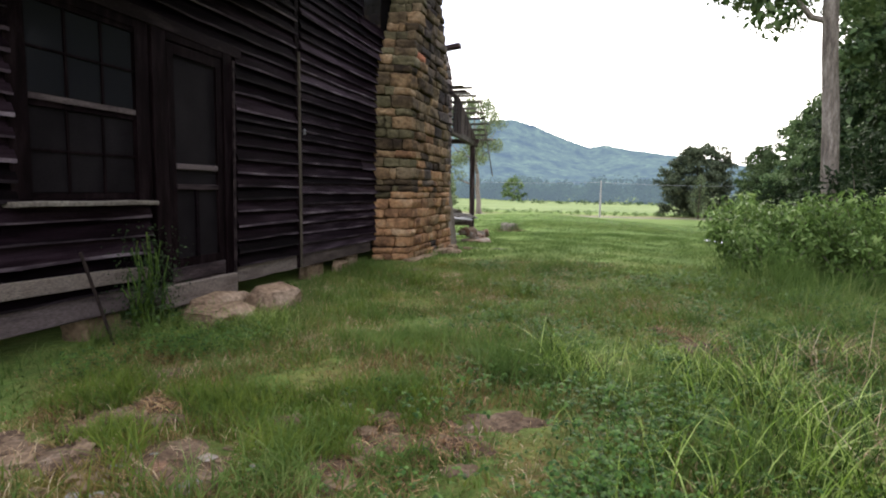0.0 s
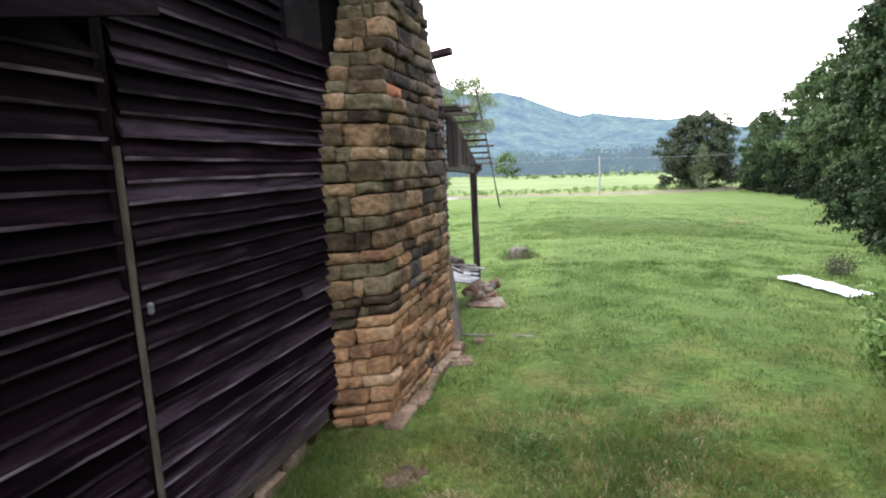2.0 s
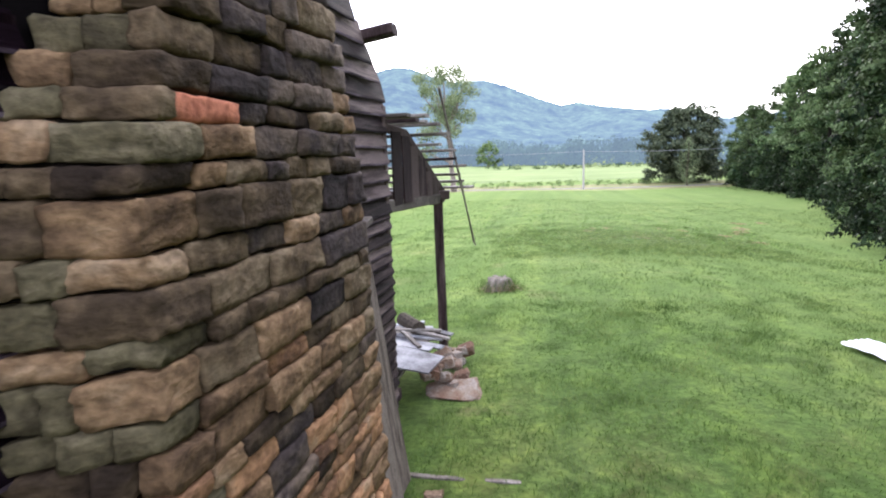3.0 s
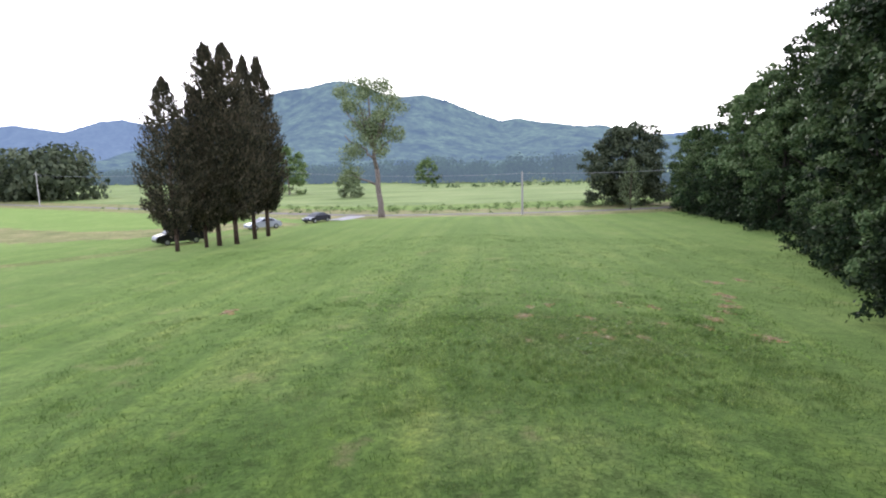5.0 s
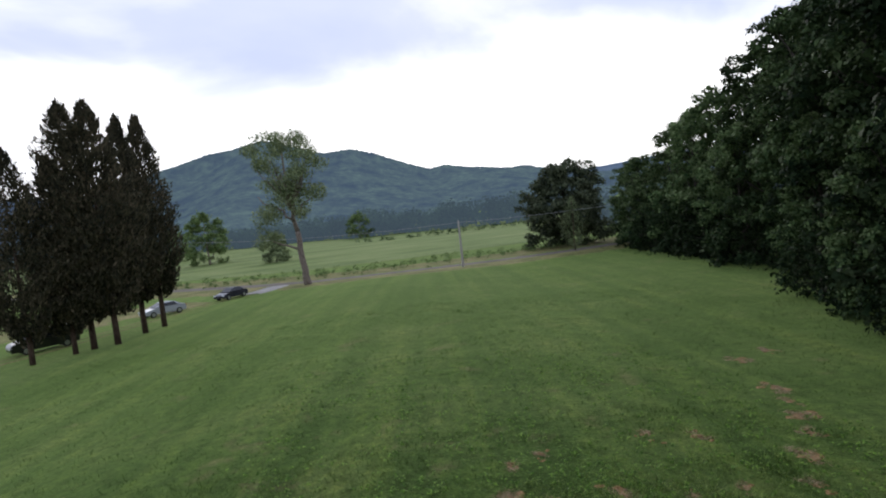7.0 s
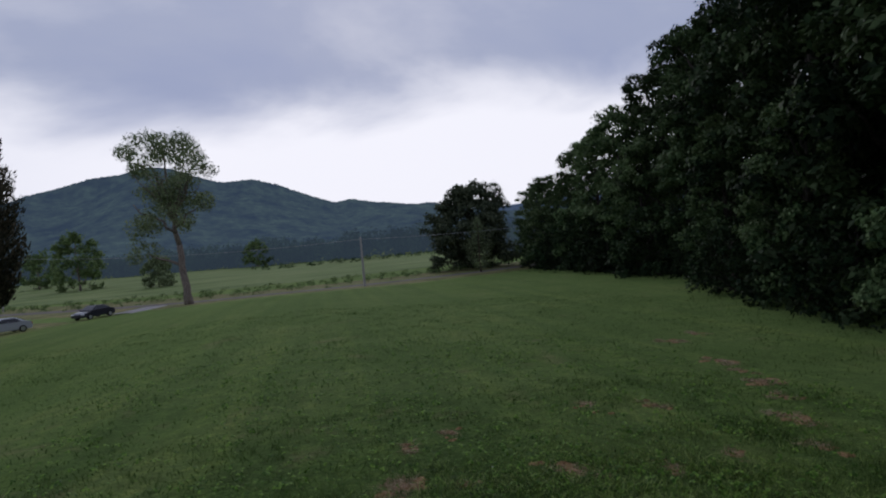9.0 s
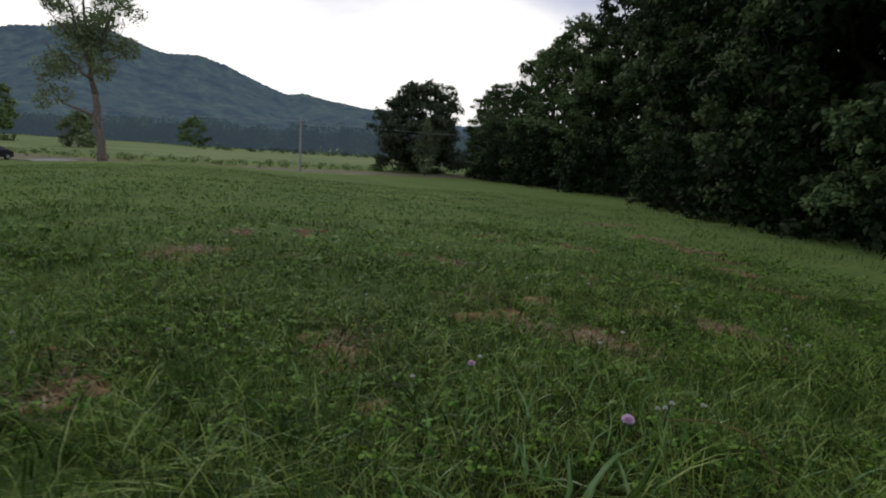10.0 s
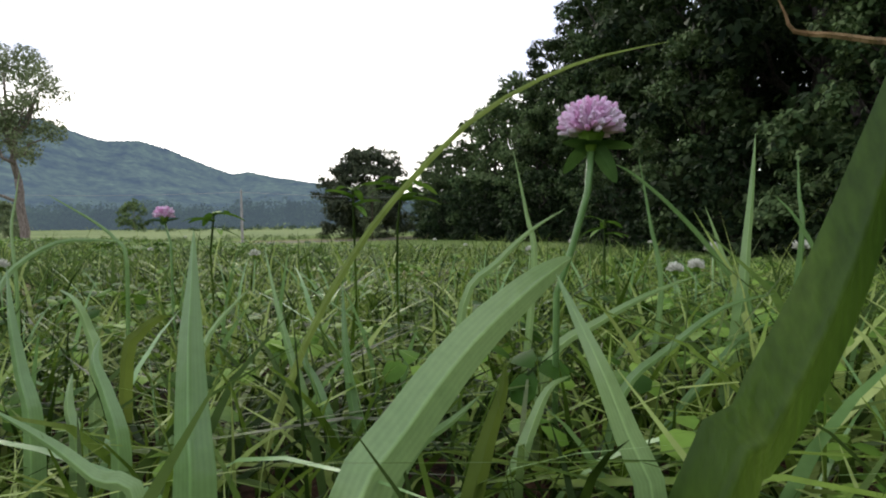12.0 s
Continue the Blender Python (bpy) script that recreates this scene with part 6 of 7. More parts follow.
# patches of dead thatch
PATCHES = [(5.7, 34.1, 0.3), (6.25, 31.52, 0.22), (7.30, 32.03, 0.3), (7.48, 31.5, 0.24), (8.45, 31.6, 0.24), (5.25, 31.4, 0.2), (6.3, 33.8, 0.1), (6.07, 35.4, 0.18), (6.8, 35.9, 0.16),
           (7.61, 33.54, 0.22), (8.75, 33.2, 0.2), (14.6, 38.5, 0.3), (13.6, 36.4, 0.35), (11.9, 34.3, 0.3), (15.7, 41.6, 0.3), (10.5, 35.8, 0.2), (9.45, 36.2, 0.18), (12.4, 32.0, 0.35),
           (-5.2, 38.3, 0.3), (17.4, 42.4, 0.3), (12.9, 35.3, 0.2), (14.1, 37.4, 0.2), (9.8, 33.3, 0.14), (11.1, 33.2, 0.2), (-0.08, 7.5, 0.24), (0.15, 6.9, 0.16), (2.4, 4.65, 0.2),
           (-1.1, 2.5, 0.3), (0.35, 2.4, 0.26), (0.62, 2.37, 0.2)]


def ragged(x, y, r, seed):
    """A scalped patch breaks up into a few blobs, strung out along the mower's way."""
    br = random.Random(seed)
    return [(x, y, r * 0.6)] + [(x + br.gauss(0, 0.55 * r), y + br.gauss(0, 0.95 * r), r * br.uniform(0.24, 0.5)) for _ in range(4)]


SCALPED = [ragged(x, y, r, 900 + i) for i, (x, y, r) in enumerate(PATCHES)]
BARE = np.array(SOILS + [b for blobs in SCALPED for b in blobs])


def on_turf(x, y):
    ok = np.ones(len(x), dtype=bool)
    edge = 0.78 + 0.35 * np.sin(7 * x + 5 * y)
    for sx, sy, r in BARE:
        ok &= np.hypot(x - sx, (y - sy) * 1.2) > r * edge
    return ok


def worn(x, y):
    """How far the yard's turf is worn away, nought to one."""
    wave = 0.5 + 0.35 * np.sin(2.3 * x + 1.4 * y) * np.sin(2.9 * y - 1.1 * x + 2) + 0.25 * np.sin(5.3 * x - 3.7 * y + 1) * np.sin(4.1 * y + 2.2 * x)
    near = np.clip((5.6 - y) / 3.0, 0, 1) * np.clip((1.7 - x) / 1.2, 0, 1)
    return np.clip(1.5 * wave * near, 0, 0.85)


def yard_turf(x, y):
    """Grass stands thinly where the yard is worn."""
    chance = np.abs(np.sin(x * 913.7 + y * 377.3) * 9173.1) % 1.0
    return on_turf(x, y) & (chance > worn(x, y))


def yard_dry(x, y):
    chance = np.abs(np.sin(x * 713.3 + y * 577.9) * 9173.1) % 1.0
    return on_turf(x, y) & (chance < worn(x, y))


def soil_patch(blobs, seed, material=SOIL, label="bare brown soil showing through the grass"):
    rs = np.random.default_rng(seed)
    n, k = 24, 6
    a = np.arange(n) * 6.2832 / n
    vs, fs = [], []
    for b, (x, y, r) in enumerate(blobs):
        out = 1 + 0.24 * np.sin(2 * a + seed + b) + 0.18 * np.sin(5 * a + 2 * seed + b) + rs.normal(0, 0.06, n)
        q = np.linspace(0.04, 1.2, k)[:, None] * r * out[None]
        px, py = x + q * np.cos(a), y + q * np.sin(a) / 1.2
        pz = ground_z(px, py) + 0.014 + 0.002 * b - 0.03 * np.linspace(0, 1, k)[:, None] ** 3 + rs.normal(0, 0.004, (k, n))
        i = np.arange(k - 1)[:, None] * n + np.arange(n)[None]
        j = np.arange(k - 1)[:, None] * n + (np.arange(n)[None] + 1) % n
        vs.append(np.stack([px, py, pz], -1).reshape(-1, 3))
        fs.append(np.stack([i, i + n, j + n, j], -1).reshape(-1, 4)[:, ::-1] + b * n * k)
    me = np_mesh("soil_patch", np.concatenate(vs), [np.concatenate(fs)], material, True)
    tagged(new("soil_patch", me), label, "soil", kind="stuff")


for i, spot in enumerate(SOILS):
    soil_patch([spot], i + 1)


def grass_field(name, rs, n, area, h, w, lean, material, label, clump, spread_r, segs=3, keep=None):
    x, y = tufted(rs, n, *area, clump, spread_r)
    ok = house_free(x, y)
    if keep is not None:
        ok &= keep(x, y)
    x, y = x[ok], y[ok]
    n = len(x)
    hh = h * rs.uniform(0.45, 1.3, n) * (0.45 + 1.1 * vigour(x, y))
    v, q, t = blades(rs, x, y, hh, w * rs.uniform(0.6, 1.3, n), lean * rs.uniform(0.2, 1.4, n), segs)
    ob = new(name, np_mesh(name, v, q + [t], material))
    tagged(ob, label, "grass", kind="stuff")


gr = np.random.default_rng(101)
LAND = (6.45, 30.10)


def off_landing(x, y):
    return np.hypot(x - LAND[0], y - LAND[1]) > 3.0


grass_field("grass", gr, 95000, (-2.5, 5.6, 0.6, 9), 0.10, 0.008, 0.9, GRASS, "short green grass beside the house", 1300, 0.12, 2, yard_turf)
grass_field("grass", gr, 70000, (-2, 8.5, 8, 20), 0.08, 0.012, 0.9, GRASS, "short mown green grass", 2200, 0.16, 2)
grass_field("tall_grass", gr, 7000, (3.4, 6.5, 2.5, 8.5), 0.28, 0.009, 0.8, GRASS, "longer tufts of grass at the edge", 220, 0.10)
grass_field("tall_grass", gr, 3000, (4.2, 6.8, 7.0, 9.6), 0.42, 0.011, 0.7, GRASS, "tall weeds and grass round the bushes", 120, 0.14)
grass_field("lush_grass", gr, 26000, (-2.2, 5.2, 1.0, 9.0), 0.13, 0.009, 0.9, GRASS_LIME, "lush yellow-green grass in clumps", 230, 0.13, 3, yard_turf)
grass_field("tall_grass", gr, 2600, (-2.2, 0.6, 2.2, 4.6), 0.16, 0.008, 0.8, GRASS, "longer tufts of grass before the doorstep", 70, 0.10, 3, on_turf)
grass_field("tall_grass", gr, 3500, (-1.9, -0.3, 4.5, 11), 0.15, 0.008, 0.7, GRASS, "longer grass along the foot of the wall", 160, 0.08)
grass_field("tall_grass", gr, 12000, (-0.3, 4.6, 1.0, 5.5), 0.19, 0.009, 0.9, GRASS, "loose longer tufts in the short grass", 110, 0.10, 3, on_turf)
grass_field("dry_grass", gr, 24000, (-1.8, 5.0, 0.8, 8), 0.085, 0.006, 1.2, STRAW, "dry straw in the short grass", 260, 0.16, 2)
grass_field("dry_grass", gr, 9000, (-0.6, 2.6, 4.5, 9.5), 0.075, 0.007, 1.0, STRAW, "orange dry grass among the green", 160, 0.2, 2)
grass_field("yellowed_grass", gr, 26000, (-1.6, 4.6, 1.0, 9.5), 0.085, 0.008, 1.1, GRASS_YELLOW, "yellowing grass among the green", 230, 0.22, 2, on_turf)
grass_field("dry_grass", gr, 42000, (-1.9, 1.6, 1.2, 5.0), 0.06, 0.006, 1.4, STRAW_LOW, "brown dead grass where the yard is worn", 900, 0.12, 2, yard_dry)
grass_field("yellowed_grass", gr, 30000, (-1.9, 1.6, 1.2, 5.0), 0.075, 0.007, 1.1, GRASS_YELLOW, "yellowing grass where the yard is worn", 800, 0.12, 2, yard_dry)
grass_field("yellowed_grass", gr, 9000, (-0.9, 1.6, 5.2, 9.0), 0.07, 0.008, 1.1, GRASS_YELLOW, "yellowing grass before the chimney", 120, 0.2, 2, on_turf)
grass_field("tall_dry_grass", gr, 900, (2.4, 3.7, 2.0, 4.3), 0.28, 0.006, 0.9, STRAW, "tall bleached grass at the edge of the yard", 60, 0.12, 4)
grass_field("tall_grass", gr, 3200, (1.2, 3.6, 1.8, 4.2), 0.27, 0.009, 0.9, GRASS_NEAR, "lush tall tufts at the edge of the yard", 50, 0.11, 4, on_turf)
grass_field("lush_grass", gr, 5200, (-1.5, 0.5, 2.1, 3.0), 0.15, 0.009, 0.8, GRASS_LIME, "bright green tufts round the stones", 34, 0.09, 3, on_turf)
grass_field("tall_grass", gr, 1500, (-1.7, -0.8, 3.8, 4.6), 0.17, 0.008, 1.0, GRASS_PALE, "pale tufts before the doorstep rocks", 24, 0.08, 4)
grass_field("tall_grass", gr, 900, (0.6, 1.4, 21.5, 22.0), 0.3, 0.012, 0.9, GRASS, "weeds round the stump", 30, 0.16)
grass_field("dry_grass", gr, 400, (0.6, 1.4, 21.4, 21.8), 0.2, 0.01, 1.2, STRAW, "dry weeds round the stump", 16, 0.14)
grass_field("grass", gr, 72000, (-8, 14, 19, 38), 0.085, 0.016, 1.0, GRASS, "short mown green grass", 5000, 0.2, 2, lambda x, y: off_landing(x, y) & on_turf(x, y))
grass_field("grass", gr, 36000, (-14, 24, 36, 62), 0.09, 0.022, 0.9, GRASS, "short mown green grass", 5000, 0.3, 2)
grass_field("grass", gr, 26000, (1, 12, 26.5, 34.5), 0.13, 0.008, 1.0, GRASS, "short mown green grass", 1400, 0.14, 3, on_turf)
grass_field("lush_grass", gr, 14000, (1.5, 11.5, 26.5, 34.5), 0.13, 0.009, 1.3, GRASS_NEAR, "fresh grass in clumps", 420, 0.12, 3, on_turf)
grass_field("lush_grass", gr, 22000, (4.0, 9.4, 29.6, 34.0), 0.12, 0.008, 1.5, GRASS_NEAR, "fresh arching grass in clumps", 800, 0.09, 3, on_turf)
grass_field("tall_grass", gr, 9000, (9, 42, 14, 100), 0.35, 0.03, 0.7, GRASS, "rough grass along the foot of the wood", 700, 0.3, 2,
            lambda x, y: np.abs(x - np.interp(y, [14, 24, 38, 50, 58, 68, 80, 98], [9.5, 13.5, 19.2, 25.5, 30.5, 33.3, 35, 37])) < 1.6)


# clover leaves: three rounded leaflets each
def clover_field(name, rs, x, y, h, size, label, material=None):
    n = len(x)
    z = ground_z(x, y) + h
    a0 = rs.uniform(0, 6.2832, n)
    tilt = rs.normal(0, 0.3, (n, 2))
    vs, m = [], 7
    for k in range(3):
        a = a0 + k * 2.0944
        ca, sa = np.cos(a), np.sin(a)
        out = [(0.05, 0), (0.35, 0.3), (0.75, 0.42), (1.0, 0.2), (1.0, -0.2), (0.75, -0.42), (0.35, -0.3)]
        pts = []
        for u, w in out:
            lx, ly = (u * ca - w * sa) * size, (u * sa + w * ca) * size
            pts.append(np.stack([x + lx, y + ly, z + lx * tilt[:, 0] + ly * tilt[:, 1] - size * 0.25 * u * u + size * 0.2 * abs(w)], 1))
        vs.append(np.stack(pts, 1))
    v = np.concatenate(vs, 0)
    f = np.arange(len(v) * m).reshape(-1, m)
    tris = [f[:, [0, 1, 6]], f[:, [1, 2, 5, 6]], f[:, [2, 3, 4, 5]]]
    ob = new(name, np_mesh(name, v.reshape(-1, 3), tris, material or CLOVER, True))
    tagged(ob, label, "clover" if name == "clover" else "weeds", kind="stuff")


for name, n, area, clump, wide, lo, hi, small, large, label in (
        ("broadleaf_weeds", 2600, (0.9, 3.0, 1.6, 4.4), 24, 0.13, 0.02, 0.2, 0.010, 0.024, "dark broad-leaved weeds among the grass"),
        ("broadleaf_weeds", 1500, (-2.1, -0.9, 3.0, 4.6), 22, 0.12, 0.02, 0.15, 0.009, 0.02, "broad-leaved weeds before the doorstep"),
        ("broadleaf_weeds", 1600, (2.6, 5.0, 3.6, 7.6), 40, 0.2, 0.03, 0.18, 0.012, 0.026, "broad-leaved weeds beside the bushes")):
    cx, cy = tufted(gr, n, *area, clump, wide)
    ok = house_free(cx, cy) & on_turf(cx, cy)
    clover_field(name, gr, cx[ok], cy[ok], gr.uniform(lo, hi, ok.sum()), gr.uniform(small, large, ok.sum()), label, WEED)
cx, cy = tufted(gr, 9000, 0.2, 6.5, 0.8, 9, 190, 0.18)
ok = house_free(cx, cy) & on_turf(cx, cy)
clover_field("clover", gr, cx[ok], cy[ok], gr.uniform(0.03, 0.12, ok.sum()), gr.uniform(0.012, 0.024, ok.sum()), "clover leaves among the short grass", WEED)
cx, cy = tufted(gr, 9000, 1, 12, 27.5, 36, 260, 0.28)
ok = np.hypot(cx - LAND[0], cy - LAND[1]) > 1.6
clover_field("clover", gr, cx[ok], cy[ok], gr.uniform(0.03, 0.09, ok.sum()), gr.uniform(0.010, 0.02, ok.sum()), "clover leaves among the grass")


cx, cy = tufted(gr, 6000, 0, 14, 30, 46, 420, 0.3)
ok = np.hypot(cx - LAND[0], cy - LAND[1]) > 3.2
clover_field("clover", gr, cx[ok], cy[ok], gr.uniform(0.04, 0.1, ok.sum()), gr.uniform(0.025, 0.05, ok.sum()), "clover leaves among the mown grass")


cx, cy = tufted(gr, 8000, 4.0, 9.2, 29.4, 34.0, 330, 0.11)
ok = (np.hypot(cx - LAND[0], cy - LAND[1]) > 0.45) & on_turf(cx, cy)
clover_field("clover", gr, cx[ok], cy[ok], gr.uniform(0.025, 0.075, ok.sum()), gr.uniform(0.012, 0.022, ok.sum()), "leafy clover clumps among the grass")


# bare patches of dry thatch
def bare_patch(x, y, r, seed):
    rs = np.random.default_rng(seed)
    n = int(800 * r * r / 0.09)
    k = rs.integers(0, 6, n)
    ox, oy = rs.normal(0, r * 0.5, 6), rs.normal(0, r * 0.8, 6)
    px, py = x + ox[k] + rs.normal(0, r * 0.25, n), y + oy[k] + rs.normal(0, r * 0.3, n)
    v, qd, t = blades(rs, px, py, rs.uniform(0.03, 0.09, n), rs.uniform(0.004, 0.010, n), rs.uniform(1.2, 2.4, n), 2, ground_z(px, py) + 0.012)
    ob = new("dry_thatch", np_mesh("dry_thatch", v, qd + [t], STRAW_LOW if y < 6 else STRAW))
    tagged(ob, "patch of dry brown thatch in the grass", "thatch", kind="stuff")


for i, (x, y, r) in enumerate(PATCHES):
    bare_patch(x, y, r, 200 + i)
    soil_patch([(bx, by, br * 0.9) for bx, by, br in SCALPED[i]], 40 + i, SOIL if y < 6 else TAN, "patch of dead thatch and soil in the grass")

# ---- the patch of grass where the flight ends ----
nr = np.random.default_rng(303)


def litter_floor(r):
    """Dead leaves and soil under the tall blades, darkened for the shade between them."""
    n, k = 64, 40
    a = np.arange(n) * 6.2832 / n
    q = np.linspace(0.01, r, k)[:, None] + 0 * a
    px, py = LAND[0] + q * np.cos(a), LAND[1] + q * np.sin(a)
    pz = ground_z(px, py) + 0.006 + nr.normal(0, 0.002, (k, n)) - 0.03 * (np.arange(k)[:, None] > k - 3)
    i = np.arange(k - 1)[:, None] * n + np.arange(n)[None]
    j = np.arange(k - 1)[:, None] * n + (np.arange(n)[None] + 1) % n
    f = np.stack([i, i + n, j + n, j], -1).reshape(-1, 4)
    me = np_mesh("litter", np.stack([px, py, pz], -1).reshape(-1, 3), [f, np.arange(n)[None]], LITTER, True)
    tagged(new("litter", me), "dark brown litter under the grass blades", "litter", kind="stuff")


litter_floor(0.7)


def ring_field(name, n, r0, r1, h, w, lean, material, label, segs=4):
    q, a = np.sqrt(nr.uniform(r0 * r0, r1 * r1, n)), nr.uniform(0, 6.2832, n)
    x, y = LAND[0] + q * np.cos(a), LAND[1] + q * np.sin(a)
    ok = on_turf(x, y)
    x, y, n = x[ok], y[ok], int(ok.sum())
    hh = h * nr.uniform(0.5, 1.25, n)
    v, qd, t = blades(nr, x, y, hh, w * nr.uniform(0.6, 1.3, n), lean * nr.uniform(0.1, 1.3, n), segs)
    ob = new(name, np_mesh(name, v, qd + [t], material))
    tagged(ob, label, "grass", kind="stuff")


def tuft_ring(name, n, clumps, r0, r1, h, w, lean, material, label, spread_r):
    """Blades gathered into clumps round the landing place."""
    q, a = np.sqrt(nr.uniform(r0 * r0, r1 * r1, clumps)), nr.uniform(0, 6.2832, clumps)
    k = nr.integers(0, clumps, n)
    x = LAND[0] + (q * np.cos(a))[k] + nr.normal(0, spread_r, n)
    y = LAND[1] + (q * np.sin(a))[k] + nr.normal(0, spread_r, n)
    tall = nr.uniform(0.7, 1.2, clumps)[k]
    ok = on_turf(x, y)
    x, y, tall, n = x[ok], y[ok], tall[ok], int(ok.sum())
    v, qd, t = blades(nr, x, y, h * tall * nr.uniform(0.45, 1.15, n), w * nr.uniform(0.6, 1.3, n), lean * nr.uniform(0.1, 1.3, n), 4)
    tagged(new(name, np_mesh(name, v, qd + [t], material)), label, "grass", kind="stuff")


ring_field("grass", 2600, 0.17, 0.5, 0.085, 0.0050, 0.9, GRASS_NEAR, "fresh green grass blades")
ring_field("grass", 2600, 0.2, 0.7, 0.10, 0.0055, 1.9, GRASS_NEAR, "arching green grass blades", 6)
ring_field("grass", 8500, 0.42, 1.3, 0.10, 0.0062, 1.3, GRASS_NEAR, "fresh green grass blades")
ring_field("grass", 6000, 1.0, 2.4, 0.11, 0.0065, 1.0, GRASS_PALE, "fresh green grass blades", 3)
ring_field("grass", 6000, 1.2, 5.0, 0.11, 0.0065, 1.0, GRASS_PALE, "fresh green grass blades", 3)
tuft_ring("tall_grass", 5200, 110, 0.55, 3.2, 0.15, 0.0062, 0.75, GRASS, "loose taller tufts of dark green grass", 0.035)
tuft_ring("tall_grass", 2600, 60, 0.6, 3.2, 0.135, 0.0070, 1.2, GRASS_NEAR, "loose taller tufts of fresh grass", 0.04)
ring_field("grass_stalks", 90, 0.8, 5.0, 0.26, 0.0022, 0.35, GRASS_PALE, "thin pale seed stalks standing over the grass", 6)
ring_field("broad_grass", 2600, 0.5, 2.3, 0.135, 0.0085, 1.2, GRASS_NEAR, "broad arching grass blades", 5)
ring_field("broad_grass", 900, 0.22, 1.0, 0.115, 0.0085, 1.1, GRASS_NEAR, "broad arching grass blades", 6)
ring_field("broad_grass", 1000, 0.2, 1.2, 0.125, 0.0075, 1.0, GRASS_HERO, "grey-green arching grass blades", 6)
ring_field("grass", 2600, 0.5, 1.2, 0.10, 0.0062, 1.5, GRASS_PALE, "pale arching grass blades", 5)
ring_field("fine_grass", 700, 0.2, 1.4, 0.12, 0.0022, 0.6, GRASS_NEAR, "thin upright grass stems")
ring_field("dry_grass", 3200, 0.05, 1.2, 0.035, 0.0022, 2.2, STRAW_LOW, "dry straw lying under the green grass", 2)
ring_field("dry_grass", 2500, 1.0, 3.2, 0.05, 0.003, 2.0, STRAW_LOW, "dry straw lying under the green grass", 2)
q, a = np.sqrt(nr.uniform(0.03, 10, 3600)), nr.uniform(0, 6.2832, 3600)
clover_field("clover", nr, LAND[0] + q * np.cos(a), LAND[1] + q * np.sin(a), nr.uniform(0.02, 0.06, 3600), nr.uniform(0.009, 0.018, 3600), "clover leaves among the grass")
q, a = np.sqrt(nr.uniform(0.045, 0.4, 420)), nr.uniform(0, 6.2832, 420)
clover_field("clover", nr, LAND[0] + q * np.cos(a), LAND[1] + q * np.sin(a), nr.uniform(0.03, 0.07, 420), nr.uniform(0.012, 0.019, 420), "broad clover leaves close by")


def blade_mesh(points, w0, w1=0.0, normal=(0.48, 0.87, 0.05), fold=0.42, n=18):
    """One broad blade along a smooth line, folded along its midrib."""
    pts = [Vector(p) for p in points]
    path = []
    for i in range(len(pts) - 1):
        p0, p1, p2, p3 = pts[max(i - 1, 0)], pts[i], pts[i + 1], pts[min(i + 2, len(pts) - 1)]
        for k in range(n // (len(pts) - 1)):
            t = k / (n // (len(pts) - 1))
            path.append(0.5 * ((2 * p1) + (p2 - p0) * t + (2 * p0 - 5 * p1 + 4 * p2 - p3) * t * t + (3 * p1 - p0 - 3 * p2 + p3) * t ** 3))
    path.append(pts[-1])
    nv = Vector(normal)
    verts, quads = [], []
    m = len(path)
    for i, p in enumerate(path):
        d = (path[min(i + 1, m - 1)] - path[max(i - 1, 0)]).normalized()
        side = d.cross(nv).normalized()
        up = side.cross(d).normalized()
        t = i / (m - 1)
        w = (w0 + (w1 - w0) * t) * (1 - t ** 3.0) + 0.0002
        for j in range(17):
            k = j / 8 - 1
            verts.append(p + side * w * 0.5 * k - up * w * (fold * (1 - abs(k)) * 0.5 + (0.014 if j % 2 else 0) + (0.03 if j == 8 else 0)))
    for i in range(m - 1):
        for k in range(16):
            b = i * 17 + k
            quads.append((b, b + 1, b + 18, b + 17))
    me = np_mesh("grass_blade", np.array([tuple(v) for v in verts]), [np.array(quads)], GRASS_HERO, True)
    me.attributes.new("across", "FLOAT", "POINT").data.foreach_set("value", np.tile(np.linspace(-1, 1, 17), m).astype(np.float32))
    return me


def blade(points, w0, w1, label="broad green grass blade rising from the turf", material=None):
    foot = Vector(points[0])
    g = gz(foot.x, foot.y)
    if foot.z > g:
        points = ((foot.x - 0.004, foot.y + 0.012, g - 0.005), *points)
    me = blade_mesh(points, w0, w1)
    if material:
        me.materials.clear()
        me.materials.append(material)
    ob = new("grass_blade", me)
    tagged(ob, label, "grass", "broad grass blades")


blade(((6.5040, 30.2590, -0.4811), (6.5235, 30.2667, -0.4631), (6.5532, 30.2749, -0.4402), (6.5838, 30.2824, -0.4236), (6.6046, 30.2888, -0.4154), (6.6171, 30.2936, -0.4124)), 0.0178, 0.0174)
blade(((6.4615, 30.2816, -0.4805), (6.4620, 30.2885, -0.4552), (6.4629, 30.2951, -0.4319), (6.4644, 30.3010, -0.4145), (6.4657, 30.3070, -0.3977)), 0.0156, 0.0064)
blade(((6.5043, 30.4042, -0.5165), (6.5247, 30.3967, -0.4601), (6.5473, 30.3873, -0.4157), (6.5735, 30.3867, -0.3828), (6.6154, 30.3782, -0.3406), (6.6591, 30.3679, -0.3135), (6.6988, 30.3590, -0.2979), (6.7417, 30.3482, -0.2872)), 0.0036, 0.0038, "long thin arching grass blade", GRASS_PALE)
